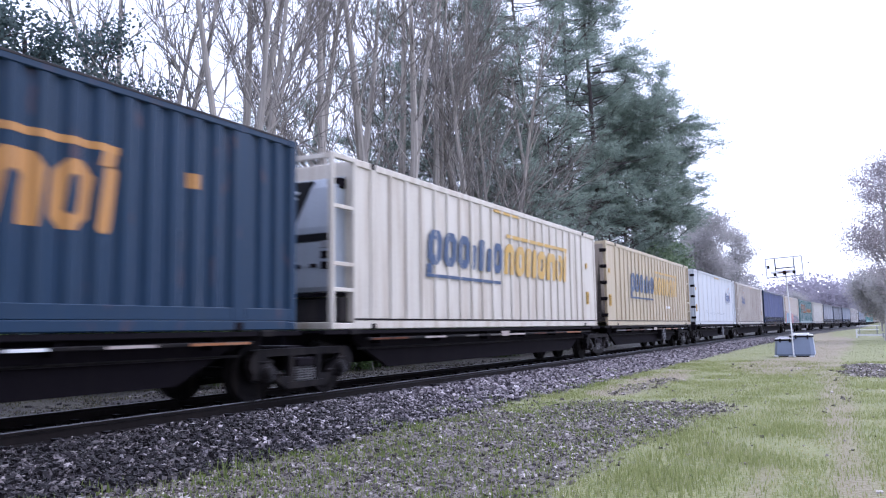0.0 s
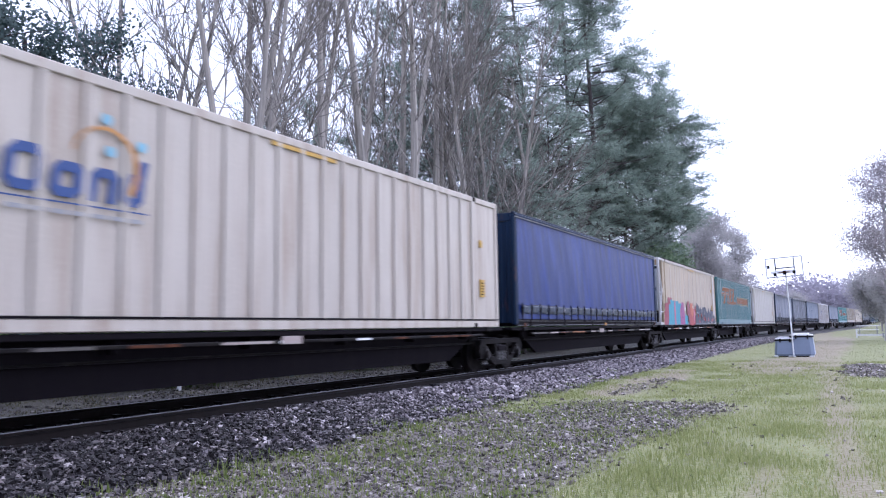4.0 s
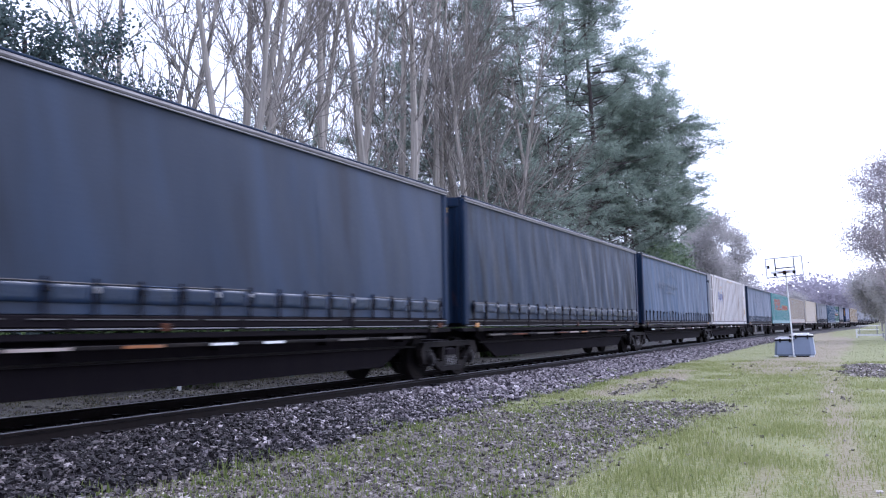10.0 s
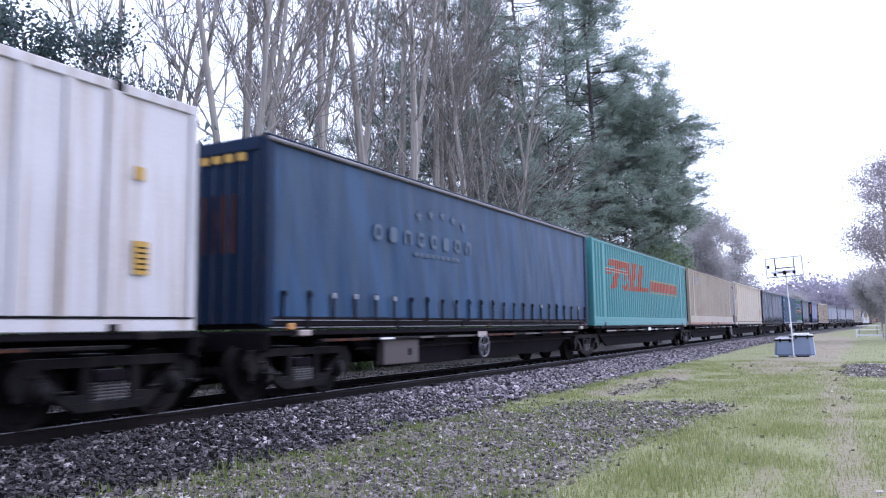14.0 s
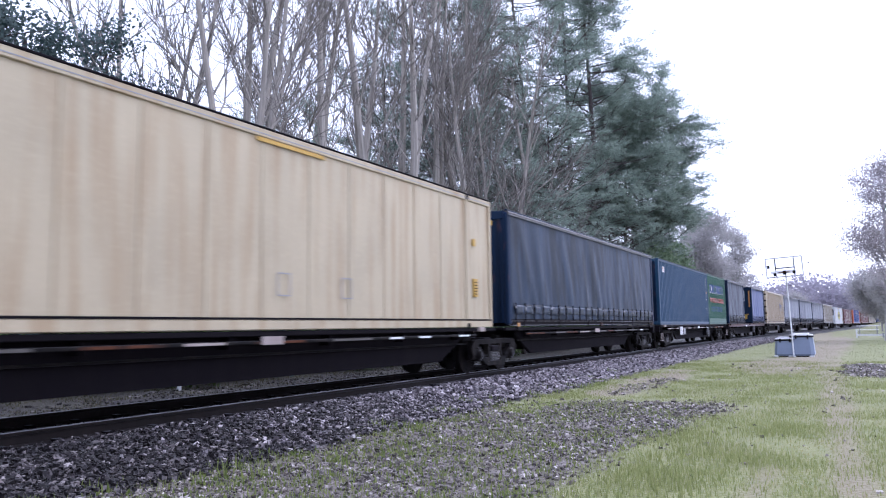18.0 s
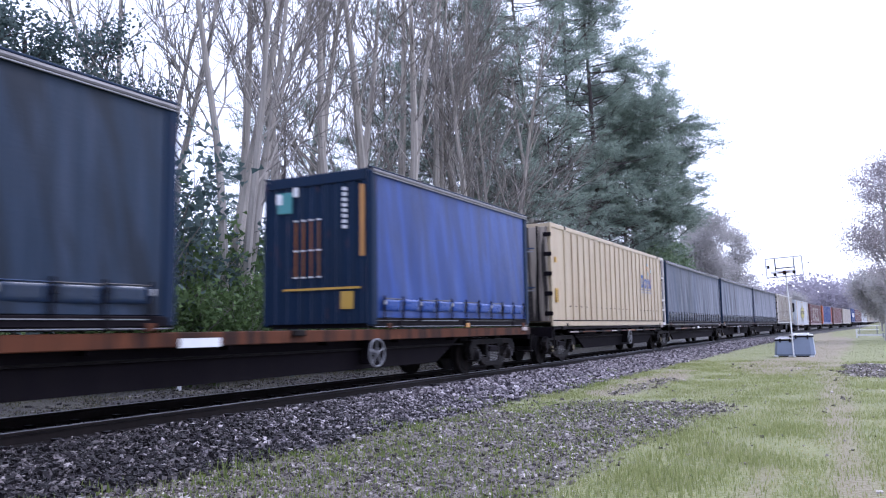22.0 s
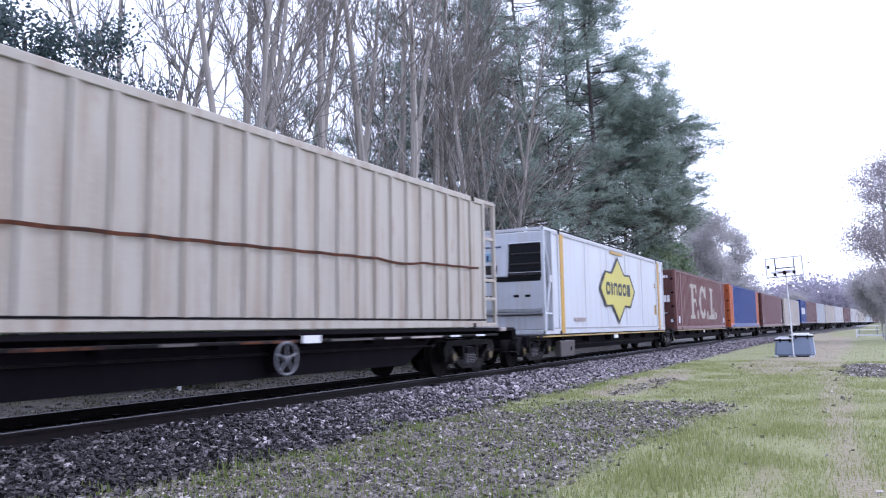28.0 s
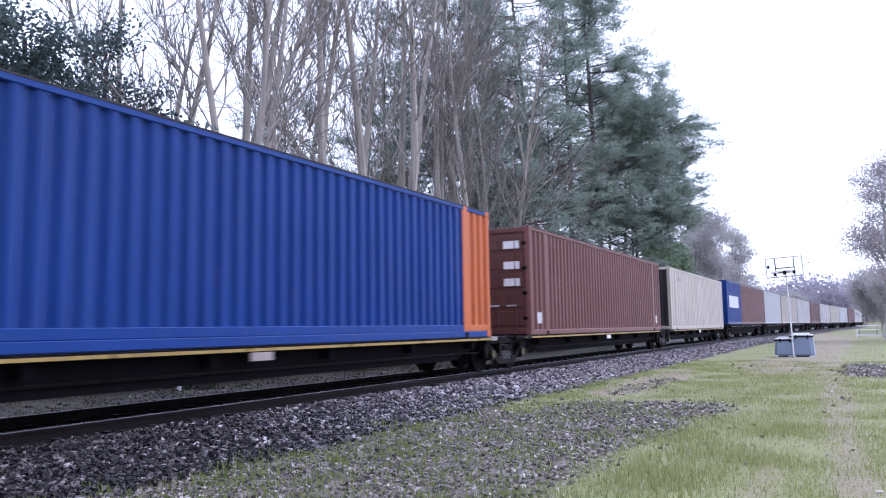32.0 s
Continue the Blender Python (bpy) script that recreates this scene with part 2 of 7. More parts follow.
class Shape:
    """Collects vertices and faces of one mesh."""

    def __init__(self):
        self.v, self.f = [], []

    def add(self, verts, faces):
        k = len(self.v)
        self.v += [tuple(p) for p in verts]
        self.f += [tuple(i + k for i in q) for q in faces]
        return self

    def box(self, x0, x1, y0, y1, z0, z1, c=0.0):
        """A box, its twelve edges chamfered by c."""
        if x1 < x0: x0, x1 = x1, x0
        if y1 < y0: y0, y1 = y1, y0
        if z1 < z0: z0, z1 = z1, z0
        if c <= 0:
            return self.add([(x, y, z) for x in (x0, x1) for y in (y0, y1) for z in (z0, z1)],
                            [(0, 1, 3, 2), (4, 6, 7, 5), (0, 4, 5, 1), (2, 3, 7, 6), (0, 2, 6, 4), (1, 5, 7, 3)])
        c = min(c, (x1 - x0) * 0.45, (y1 - y0) * 0.45, (z1 - z0) * 0.45)
        bm = bmesh.new()
        bmesh.ops.create_cube(bm, size=1.0, matrix=Matrix.Translation(((x0 + x1) / 2, (y0 + y1) / 2, (z0 + z1) / 2)) @ Matrix.Diagonal((x1 - x0, y1 - y0, z1 - z0, 1)))
        bmesh.ops.bevel(bm, geom=list(bm.edges), offset=c, segments=1, affect="EDGES")
        bm.verts.index_update()
        self.add([tuple(q.co) for q in bm.verts], [tuple(w.index for w in q.verts) for q in bm.faces])
        bm.free()
        return self

    def prism_y(self, pts, y0, y1):
        """An outline of (x, z) points, anticlockwise seen from -y, drawn out along y."""
        n = len(pts)
        return self.add([(x, y0, z) for x, z in pts] + [(x, y1, z) for x, z in pts],
                        [tuple(range(n)), tuple(range(2 * n - 1, n - 1, -1))] + [(i, i + n, (i + 1) % n + n, (i + 1) % n) for i in range(n)])

    def prism_x(self, pts, x0, x1):
        """An outline of (y, z) points drawn out along x."""
        n = len(pts)
        return self.add([(x0, y, z) for y, z in pts] + [(x1, y, z) for y, z in pts],
                        [tuple(range(n - 1, -1, -1)), tuple(range(n, 2 * n))] + [(i, (i + 1) % n, (i + 1) % n + n, i + n) for i in range(n)])

    def tube(self, a, b, r, n=8, r2=None):
        a, b = Vector(a), Vector(b)
        r2 = r if r2 is None else r2
        d = (b - a).normalized()
        u = d.orthogonal().normalized()
        w = d.cross(u)
        ring = [(math.cos(2 * math.pi * i / n), math.sin(2 * math.pi * i / n)) for i in range(n)]
        return self.add([a + (u * c + w * s) * r for c, s in ring] + [b + (u * c + w * s) * r2 for c, s in ring],
                        [tuple(range(n - 1, -1, -1)), tuple(range(n, 2 * n))] + [(i, (i + 1) % n, (i + 1) % n + n, i + n) for i in range(n)])

    def hoop(self, centre, big, small, n=20, k=6, axis="Y"):
        """A torus round an axis."""
        vs, fs = [], []
        for i in range(n):
            a = 2 * math.pi * i / n
            for j in range(k):
                b = 2 * math.pi * j / k
                q, h = big + small * math.cos(b), small * math.sin(b)
                p = {"Y": (q * math.cos(a), h, q * math.sin(a)), "Z": (q * math.cos(a), q * math.sin(a), h), "X": (h, q * math.cos(a), q * math.sin(a))}[axis]
                vs.append(Vector(centre) + Vector(p))
                fs.append((i * k + j, ((i + 1) % n) * k + j, ((i + 1) % n) * k + (j + 1) % k, i * k + (j + 1) % k))
        return self.add(vs, fs)

    def mesh(self, name, mat, smooth=False):
        me = bpy.data.meshes.new(name)
        me.from_pydata(self.v, [], self.f)
        me.materials.append(mat)
        if smooth:
            me.polygons.foreach_set("use_smooth", [True] * len(me.polygons))
        me.update()
        return me


def part(name, shape, mat, parent=None, label="", smooth=False):
    """Links a shape as one mesh object under a thing or a part."""
    ob = new(name, shape.mesh(name, mat, smooth))
    ob.parent = parent
    if label:
        ob["label"] = label
    return ob


def thing(name, label, category, group="", kind=""):
    return tagged(new(name), label, category, group, kind)


S = Shape
SKYPLATE = worn("pale_blue_plate", (0.25, 0.4, 0.55), 0.5, 0.2, (0.2, 0.3, 0.4), haze_sheen=0.2)
CASEBLUE = worn("blue_grey_moulded_casing", (0.36, 0.39, 0.44), 0.45, 0.3, (0.22, 0.22, 0.23))
BRIGHTSLAT = worn("silver_grille_slat", (0.6, 0.62, 0.66), 0.4, 0.2, (0.3, 0.3, 0.32))
RAILALLOY = worn("weathered_aluminium_rail", (0.11, 0.105, 0.11), 0.42, 0.6, (0.03, 0.026, 0.026), metal=0.6, vary=0.6, haze_sheen=0.2)
HEM = worn("glossy_blue_hem", (0.01, 0.024, 0.06), 0.3, 0.5, (0.022, 0.028, 0.042), bump=0.5, spec=0.5, haze_sheen=0.3)
HEMBRIGHT = worn("glossy_bright_blue_hem", (0.01, 0.05, 0.26), 0.28, 0.3, (0.01, 0.03, 0.12), bump=0.3, spec=0.5, haze_sheen=0.3)
NY = -WIDE / 2  # near face in a vehicle's own space; its y = 0 is the centre line


# ---- containers ----


WAVES = {}  # the corrugations of each steel box, so that paint can follow them


PALE_RIDGE = {}  # paint with paler outer ridges, chalky on the teal


def corrugated_side(x0, x1, z0, z1, pitch, depth, y, way):
    """A closed sheet-steel panel with trapezoid corrugations along x. way is -1 for the near side, 1 for the far one."""
    n = max(1, round((x1 - x0) / pitch))
    p = (x1 - x0) / n
    prof = []
    for i in range(n):
        a = x0 + i * p
        prof += [(a, 0), (a + 0.34 * p, 0), (a + 0.5 * p, depth), (a + 0.84 * p, depth)]
    prof.append((x1, 0))
    s = S()
    vs, fs = [], []
    for x, d in prof:
        vs += [(x, y - way * d, z0), (x, y - way * d, z1)]
    m = len(prof)
    vs += [(x0, y - way * (depth + 0.02), z0), (x0, y - way * (depth + 0.02), z1), (x1, y - way * (depth + 0.02), z0), (x1, y - way * (depth + 0.02), z1)]
    for i in range(m - 1):
        fs.append((2 * i, 2 * i + 2, 2 * i + 3, 2 * i + 1))
    fs += [(2 * m, 2 * m + 1, 2 * m + 3, 2 * m + 2)]
    return s.add(vs, fs)


def corrugated_end(x, y0, y1, z0, z1, pitch, depth, way):
    n = max(1, round((y1 - y0) / pitch))
    p = (y1 - y0) / n
    prof = []
    for i in range(n):
        a = y0 + i * p
        prof += [(a, 0), (a + 0.34 * p, 0), (a + 0.5 * p, depth), (a + 0.84 * p, depth)]
    prof.append((y1, 0))
    vs, fs = [], []
    for y, d in prof:
        vs += [(x - way * d, y, z0), (x - way * d, y, z1)]
    for i in range(len(prof) - 1):
        fs.append((2 * i, 2 * i + 1, 2 * i + 3, 2 * i + 2))
    k = len(vs)
    vs += [(x - way * (depth + 0.03), y0, z0), (x - way * (depth + 0.03), y0, z1), (x - way * (depth + 0.03), y1, z0), (x - way * (depth + 0.03), y1, z1)]
    fs.append((k, k + 2, k + 3, k + 1))
    return S().add(vs, fs)


def frame_parts(box, length, tall, mat, rail_mat=None, top=0.1, bottom=0.14, post=0.14, sill=None):
    """Corner posts, corner castings, top and bottom rails, roof and the far wall of a box."""
    rail_mat = rail_mat or mat
    for x in (0, length - post):
        for y in (NY, -NY - post):
            part("corner_post", S().box(x, x + post, y, y + post, 0.12, tall - 0.1, 0.012), mat, box)
    for x in (0, length - 0.18):
        for y in (NY - 0.004, -NY - 0.156):
            for z in (0, tall - 0.118):
                part("corner_casting", S().box(x - 0.003, x + 0.183, y, y + 0.16, z, z + 0.122, 0.015), mat, box)
    for y in (NY, -NY - 0.07):
        part("top_rail", S().box(0.18, length - 0.18, y, y + 0.07, tall - top, tall - 0.006, 0.012), rail_mat, box)
        part("bottom_rail", S().box(0.18, length - 0.18, y, y + 0.09, 0.0, bottom, 0.015), rail_mat, box)
    part("roof", S().box(0.05, length - 0.05, NY + 0.07, -NY - 0.07, tall - 0.05, tall - 0.012, 0.01), mat, box)
    part("floor_pan", S().box(0.1, length - 0.1, NY + 0.09, -NY - 0.09, 0.03, 0.12), BLACK, box)


def door_end(box, tall, mat, rows=5, rods=True, dirt=None):
    """Two steel door leaves on the end x = 0: recessed panels between ribs, lock rods, hinges and handles."""
    for side in (-1, 1):
        y0, y1 = (NY + 0.15, -0.012) if side < 0 else (0.012, -NY - 0.15)
        leaf = part("door_leaf", S().box(0.05, 0.09, y0, y1, 0.16, tall - 0.14, 0.006), dirt or mat, box)
        step = (tall - 0.36) / rows
        for r in range(rows):
            z = 0.2 + r * step
            part("door_panel", S().box(0.028, 0.052, y0 + 0.05, y1 - 0.05, z + 0.05, z + step - 0.07, 0.018), dirt or mat, leaf)
        if rods:
            for y in (y0 + 0.28, y1 - 0.3):
                part("lock_rod", S().tube((0.012, y, 0.1), (0.012, y, tall - 0.1), 0.018, 8), dirt or mat, leaf)
                part("lock_handle", S().box(-0.012, 0.012, y - 0.03, y + 0.26, 0.95 + 0.2 * side, 1.0 + 0.2 * side, 0.008), ALLOY, leaf)
        hy = y0 - 0.03 if side < 0 else y1 - 0.03
        for i in range(4):
            z = 0.4 + i * (tall - 0.9) / 3
            part("hinge", S().box(0.0, 0.06, hy - 0.05, hy + 0.11, z, z + 0.09, 0.01), BLACK, leaf)
    part("door_header", S().box(0.01, 0.1, NY + 0.14, -NY - 0.14, tall - 0.15, tall - 0.02, 0.012), mat, box)
    part("door_sill", S().box(0.01, 0.1, NY + 0.14, -NY - 0.14, 0.02, 0.17, 0.012), mat, box)


def steel_container(name, label, length, mat, tall=TALL, pitch=0.3, depth=0.04, end="plain", ends_mat=None, deep_sill=0.0, posts=True, end_mat=None, group="containers on the train"):
    box = thing(name, label, "container", group)
    frame_parts(box, length, tall, ends_mat or mat, mat)
    z0 = 0.14
    x_posts = [1.22, length - 1.22] if posts else []
    cuts = [0.14] + x_posts + [length - 0.14]
    for i, (a, b) in enumerate(zip(cuts, cuts[1:])):
        gap = 0.125 if posts else 0
        aa, bb = a + (gap if i else 0), b - (gap if i < len(cuts) - 2 else 0)
        m = (ends_mat or mat) if posts and i != 1 else mat
        zz = z0 + deep_sill
        panel = part("side_panel", corrugated_side(aa, bb, zz, tall - 0.1, pitch, depth, NY + 0.012, -1), m, box)
        if m in PALE_RIDGE:
            panel.data.materials.append(PALE_RIDGE[m])
            for f in panel.data.polygons[:-1]:
                f.material_index = int(f.index % 4 == 0)
        k = max(1, round((bb - aa) / pitch))
        WAVES.setdefault(box.name, []).extend((aa + (j + f) * (bb - aa) / k, d) for j in range(k) for f, d in ((0, 0), (0.34, 0), (0.5, depth), (0.84, depth)))
        part("side_panel", S().box(aa, bb, -NY - 0.05, -NY - 0.012, zz, tall - 0.1), m, box)
        if deep_sill:
            part("sill_panel", S().box(aa, bb, NY + 0.004, NY + 0.06, z0 - 0.002, zz + 0.012, 0.008), m, box)
    for x in x_posts:
        part("intermediate_post", S().box(x - 0.13, x + 0.13, NY + 0.001, NY + 0.1, z0 - 0.01, tall - 0.094, 0.012), ends_mat or mat, box)
        part("lifting_casting", S().box(x - 0.09, x + 0.09, NY - 0.006, NY + 0.15, tall - 0.12, tall + 0.004, 0.015), ends_mat or mat, box)
        part("lifting_casting", S().box(x - 0.09, x + 0.09, NY - 0.006, NY + 0.15, -0.002, 0.12, 0.015), BLACK, box)
    # dark strip laid along the rail as the roof edge's shade
    part("roof_lip", S().box(0.19, length - 0.19, NY - 0.005, NY + 0.03, tall - 0.022, tall + 0.008, 0.004), NEARBLACK, box, "dark strip for the shade at the roof edge")
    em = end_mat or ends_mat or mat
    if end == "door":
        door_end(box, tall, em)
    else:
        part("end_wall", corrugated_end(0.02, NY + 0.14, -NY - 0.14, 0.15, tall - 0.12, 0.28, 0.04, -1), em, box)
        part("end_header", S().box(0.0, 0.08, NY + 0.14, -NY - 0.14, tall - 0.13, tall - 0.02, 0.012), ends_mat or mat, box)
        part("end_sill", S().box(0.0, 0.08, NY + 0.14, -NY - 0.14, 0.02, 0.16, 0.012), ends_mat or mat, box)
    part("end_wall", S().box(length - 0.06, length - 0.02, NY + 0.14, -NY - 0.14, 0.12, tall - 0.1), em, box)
    return box


def cage(box, x0, x1, tall, mat, style, front=True):
    """The open steel frame that guards a refrigeration unit: rungs or diagonal braces on its sides."""
    outer, inner = (x0, x1) if front else (x1, x0)
    d = 0.07 if front else -0.07
    for y in (NY, -NY - 0.09):
        part("cage_post", S().box(outer, outer + d * 1.3, y, y + 0.09, 0.02, tall, 0.01), mat, box)
        part("cage_top_bar", S().box(min(x0, x1), max(x0, x1), y, y + 0.08, tall - 0.09, tall, 0.01), mat, box)
        part("cage_bottom_bar", S().box(min(x0, x1), max(x0, x1), y, y + 0.08, 0.0, 0.1, 0.01), mat, box)
        if style == "rungs":
            for z in (0.62, 1.05, 2.02):
                part("cage_rung", S().box(min(x0, x1), max(x0, x1), y + 0.01, y + 0.07, z, z + 0.07, 0.008), mat, box)
        else:
            mid = tall * 0.52
            part("cage_gusset", S().box(inner - d * 2.6, inner, y + 0.004, y + 0.07, mid - 0.1, mid + 0.1, 0.01), mat, box)
            for za, zb in ((0.1, mid), (tall - 0.1, mid)):
                part("cage_brace", S().tube((outer + d * 0.6, y + 0.04, za), (inner - d, y + 0.04, zb), 0.035, 6), mat, box)
            for z in (0.55,):
                part("cage_rung", S().box(min(x0, x1), max(x0, x1), y + 0.01, y + 0.06, z, z + 0.05, 0.008), mat, box)
    part("cage_crossbar", S().box(outer, outer + d, NY + 0.09, -NY - 0.09, tall - 0.1, tall - 0.01, 0.01), mat, box)
    part("cage_crossbar", S().box(outer, outer + d, NY + 0.09, -NY - 0.09, 0.0, 0.12, 0.01), mat, box)


def fridge_unit(box, x, tall, mat, way, vent=(-0.35, 0.95), slats=None, foot=None):
    """The refrigeration unit on an end wall: white casing, a raked black grille with slats, small hatches."""
    s = way  # -1: the unit faces -x
    def xs(d): return x + s * d
    prof = [(0.0, 0.64), (0.30, 0.64), (0.33, 0.72), (0.33, 1.75), (0.22, 2.45), (0.12, 2.62), (0.0, 2.65)]
    unit = S().add([(xs(d), y, z) for y in (-1.05, 1.05) for d, z in prof],
                   [tuple(range(6, -1, -1)), tuple(range(7, 14))] + [(i, (i + 1) % 7, (i + 1) % 7 + 7, i + 7) for i in range(7)])
    u = part("fridge_unit", unit, mat, box, "white moulded refrigeration unit")
    g = [(0.35, 1.6), (0.215, 2.6), (0.17, 2.6), (0.31, 1.6)]
    if vent[1] > 0.3:
        # a raked black panel whose edge slants, with a broad frame towards the near side
        ring = [(vent[1] + 0.05, 1.58), (-0.1, 1.5), (-0.52, 2.58), (vent[1] + 0.05, 2.6)]
        vs = [(xs(0.352 - 0.132 * (z - 1.6) + e), y, z) for e in (0.0, -0.06) for y, z in ring]
        part("grille", S().add(vs, [(0, 1, 2, 3), (7, 6, 5, 4)] + [(i, i + 4, (i + 1) % 4 + 4, (i + 1) % 4) for i in range(4)]), RUBBER, u, "black slanted grille panel")
        part("fan_box", S().box(xs(0.02), xs(0.2), -1.09, -0.8, 2.42, 2.6, 0.02), BLACK, u)
        for k, z in enumerate((1.02, 1.2, 1.38)):
            part("control_panel", S().box(xs(0.31), xs(0.345), -0.98, -0.78, z, z + 0.13, 0.008), BLACK if k < 2 else GREY, u)
    else:
        # a black grille towards the near side and round its corner, a white control panel beside it
        hexa = [(0, 1, 2, 3), (7, 6, 5, 4), (0, 4, 5, 1), (1, 5, 6, 2), (2, 6, 7, 3), (3, 7, 4, 0)]
        part("grille", S().add([(xs(d), y, z) for y in (-1.06, -0.03) for d, z in g], hexa), RUBBER, u, "black grille")
        part("side_grille", S().box(xs(0.03), xs(0.3), -1.066, -1.04, 1.6, 2.48, 0.01), RUBBER, u, "black side grille")
        part("control_panel", S().add([(xs(d), y, z) for y in (0.0, 0.98) for d, z in [(0.37, 1.66), (0.24, 2.62), (0.17, 2.62), (0.31, 1.66)]], hexa), mat, u, "white control panel")
        part("window", S().box(xs(0.3), xs(0.368), 0.3, 0.93, 1.72, 1.99, 0.01), NEARBLACK, u, "dark control window")
        part("panel_plate", S().box(xs(0.25), xs(0.326), 0.4, 0.8, 2.1, 2.36, 0.01), SKYPLATE, u, "pale blue plate")
        for y0, y1, z0, z1 in ((0.44, 0.76, 2.28, 2.33), (0.57, 0.64, 2.12, 2.28), (0.44, 0.5, 2.12, 2.26), (0.7, 0.76, 2.12, 2.26), (0.2, 0.85, 2.5, 2.54)):
            part("panel_mark", S().box(xs(0.24), xs(0.332 - 0.13 * (z0 - 2.1)), y0, y1, z0, z1), INK, u)
    part("dark_band", S().box(xs(0.3), xs(0.345), -1.02, 0.95 if vent[1] < 0.3 else 1.02, 1.5, 1.64, 0.01), RUBBER, u)
    for i in range(8):
        if vent[1] < 0.3 and i % 3:
            continue
        z = 1.66 + i * 0.1
        d = 0.355 - 0.136 * (z - 1.6)
        part("slat", S().box(xs(d - 0.02), xs(d + 0.024), (-0.02 - 0.3 * (z - 1.6)) if vent[1] > 0.3 else -1.0, vent[1] - 0.06 if vent[1] > 0.3 else -0.08, z, z + 0.055, 0.015), slats or BRIGHTSLAT, u)
    for y in (-0.7, -0.35, 0.4, 0.62):
        part("hatch", S().box(xs(0.33), xs(0.34), y, y + 0.16, 1.0 + 0.05, 1.12, 0.004), BLACK, u)
    low = part("lower_casing", S().box(xs(0.0), xs(0.2), -1.1, 1.1, 0.12, 0.54, 0.02), foot or NEARBLACK, box)
    part("casing_lip", S().box(xs(0.0), xs(0.3), -1.08, 1.08, 0.56, 0.62, 0.012), BLACK if not foot else GREY, low)


def reefer(name, label, length, mat, tall=2.95, ribs=0.55, cage_at="front", style="rungs", cage_mat=None, end_dirt=None, rails=None, yellow=True, vent=(-0.35, 0.95), slats=None, foot=None, rear=1.28, label_at=0.95, batten=None):
    """An insulated box with flat sides and upright battens; one end may carry a cage with a refrigeration unit."""
    box = thing(name, label, "container", "containers on the train")
    cm = cage_mat or mat
    depth = 0.62
    a, b = (depth, length) if cage_at == "front" else (0, length - depth)
    body = part("insulated_body", S().box(a + 0.03, b - 0.03, NY + 0.03, -NY - 0.018, 0.12, tall - 0.03, 0.02), mat, box)
    rm = rails or mat
    for y, w in ((NY, -1), (-NY - 0.06, 1)):
        part("top_rail", S().box(a, b, y, y + 0.06, tall - 0.13, tall - 0.004, 0.012), rm, box)
        part("bottom_rail", S().box(a, b, y, y + 0.06, 0.0, 0.15, 0.012), rm, box)
        part("rail_lip", S().box(a + 0.02, b - 0.02, y - 0.006 if w < 0 else y + 0.05, y + 0.01 if w < 0 else y + 0.066, 0.15, 0.18), (BLACK if mat is not WHITE2 else GREY) if w < 0 else mat, box)
    for x in (a, b - 0.09, 1.16, length - rear):
        part("lifting_post", S().box(x, x + 0.12, NY - 0.002, NY + 0.05, 0.0, tall, 0.012), mat, box)
    for x in (1.15, length - rear - 0.01):
        part("lifting_casting", S().box(x, x + 0.16, NY - 0.008, NY + 0.12, tall - 0.12, tall + 0.004, 0.015), CASTING, box)
        part("lower_casting", S().box(x, x + 0.16, NY - 0.008, NY + 0.12, -0.004, 0.1, 0.015), CASTING, box)
    if ribs > 0.8:
        part("roof_edge", S().box(a, b, NY - 0.004, NY + 0.05, tall - 0.004, tall + 0.03, 0.008), BLACK, box, "dark roof edge")
        part("rail_groove", S().box(a, b, NY - 0.003, NY + 0.02, tall - 0.085, tall - 0.07), GREY, box)
    n = max(2, round((length - 2.6) / ribs))
    w = 0.055 if ribs < 0.8 else 0.05
    for i in range(n + 1):
        x = 1.3 + i * (length - 2.6) / n
        part("batten", S().box(x - w, x + w, NY + (-0.006 if ribs < 0.8 else 0.018), NY + 0.034, 0.16, tall - 0.12, 0.014), batten or mat, box)
    if cage_at == "front":
        cage(box, 0.0, depth, tall, cm, style, True)
        fridge_unit(box, depth + 0.03, tall, foot or CASEBLUE, -1, vent, slats, foot)
    else:
        cage(box, length - depth, length, tall, cm, style, False)
        fridge_unit(box, length - depth - 0.03, tall, WHITE, 1)
    if cage_at == "rear":
        # insulated doors with black strap hinges on the leading end
        for side in (-1, 1):
            y0, y1 = (NY + 0.1, -0.01) if side < 0 else (0.01, -NY - 0.1)
            leaf = part("door_leaf", S().box(-0.02, 0.03, y0, y1, 0.14, tall - 0.12, 0.012), end_dirt or mat, box)
            for k in range(2):
                y = y0 + 0.3 + k * 0.5
                part("lock_rod", S().tube((-0.035, y, 0.12), (-0.035, y, tall - 0.1), 0.02, 8), BLACK, leaf)
            for k in range(5):
                z = 0.3 + k * 0.56
                hy = y0 if side < 0 else y1
                if k in (1, 3):
                    part("door_mark", S().box(-0.026, -0.018, y0 + 0.4, y0 + 0.72, z + 0.22, z + 0.26), INK if side < 0 else GREY, leaf)
                    part("door_mark", S().box(-0.026, -0.018, y0 + 0.42, y0 + 0.62, z + 0.14, z + 0.17), GREY, leaf)
                part("strap_hinge", S().box(-0.04, 0.0, hy - 0.12, hy + 0.12, z, z + 0.12, 0.012), BLACK, leaf)
        part("door_frame", S().box(0.0, 0.04, NY + 0.05, -NY - 0.05, tall - 0.13, tall - 0.02, 0.01), mat, box)
    if yellow:
        x = length - label_at if cage_at == "front" else 0.32
        part("warning_label", S().box(x, x + 0.22, NY - 0.004, NY + 0.02, 0.68, 1.08), YELLOW, box, "yellow label with dark lines")
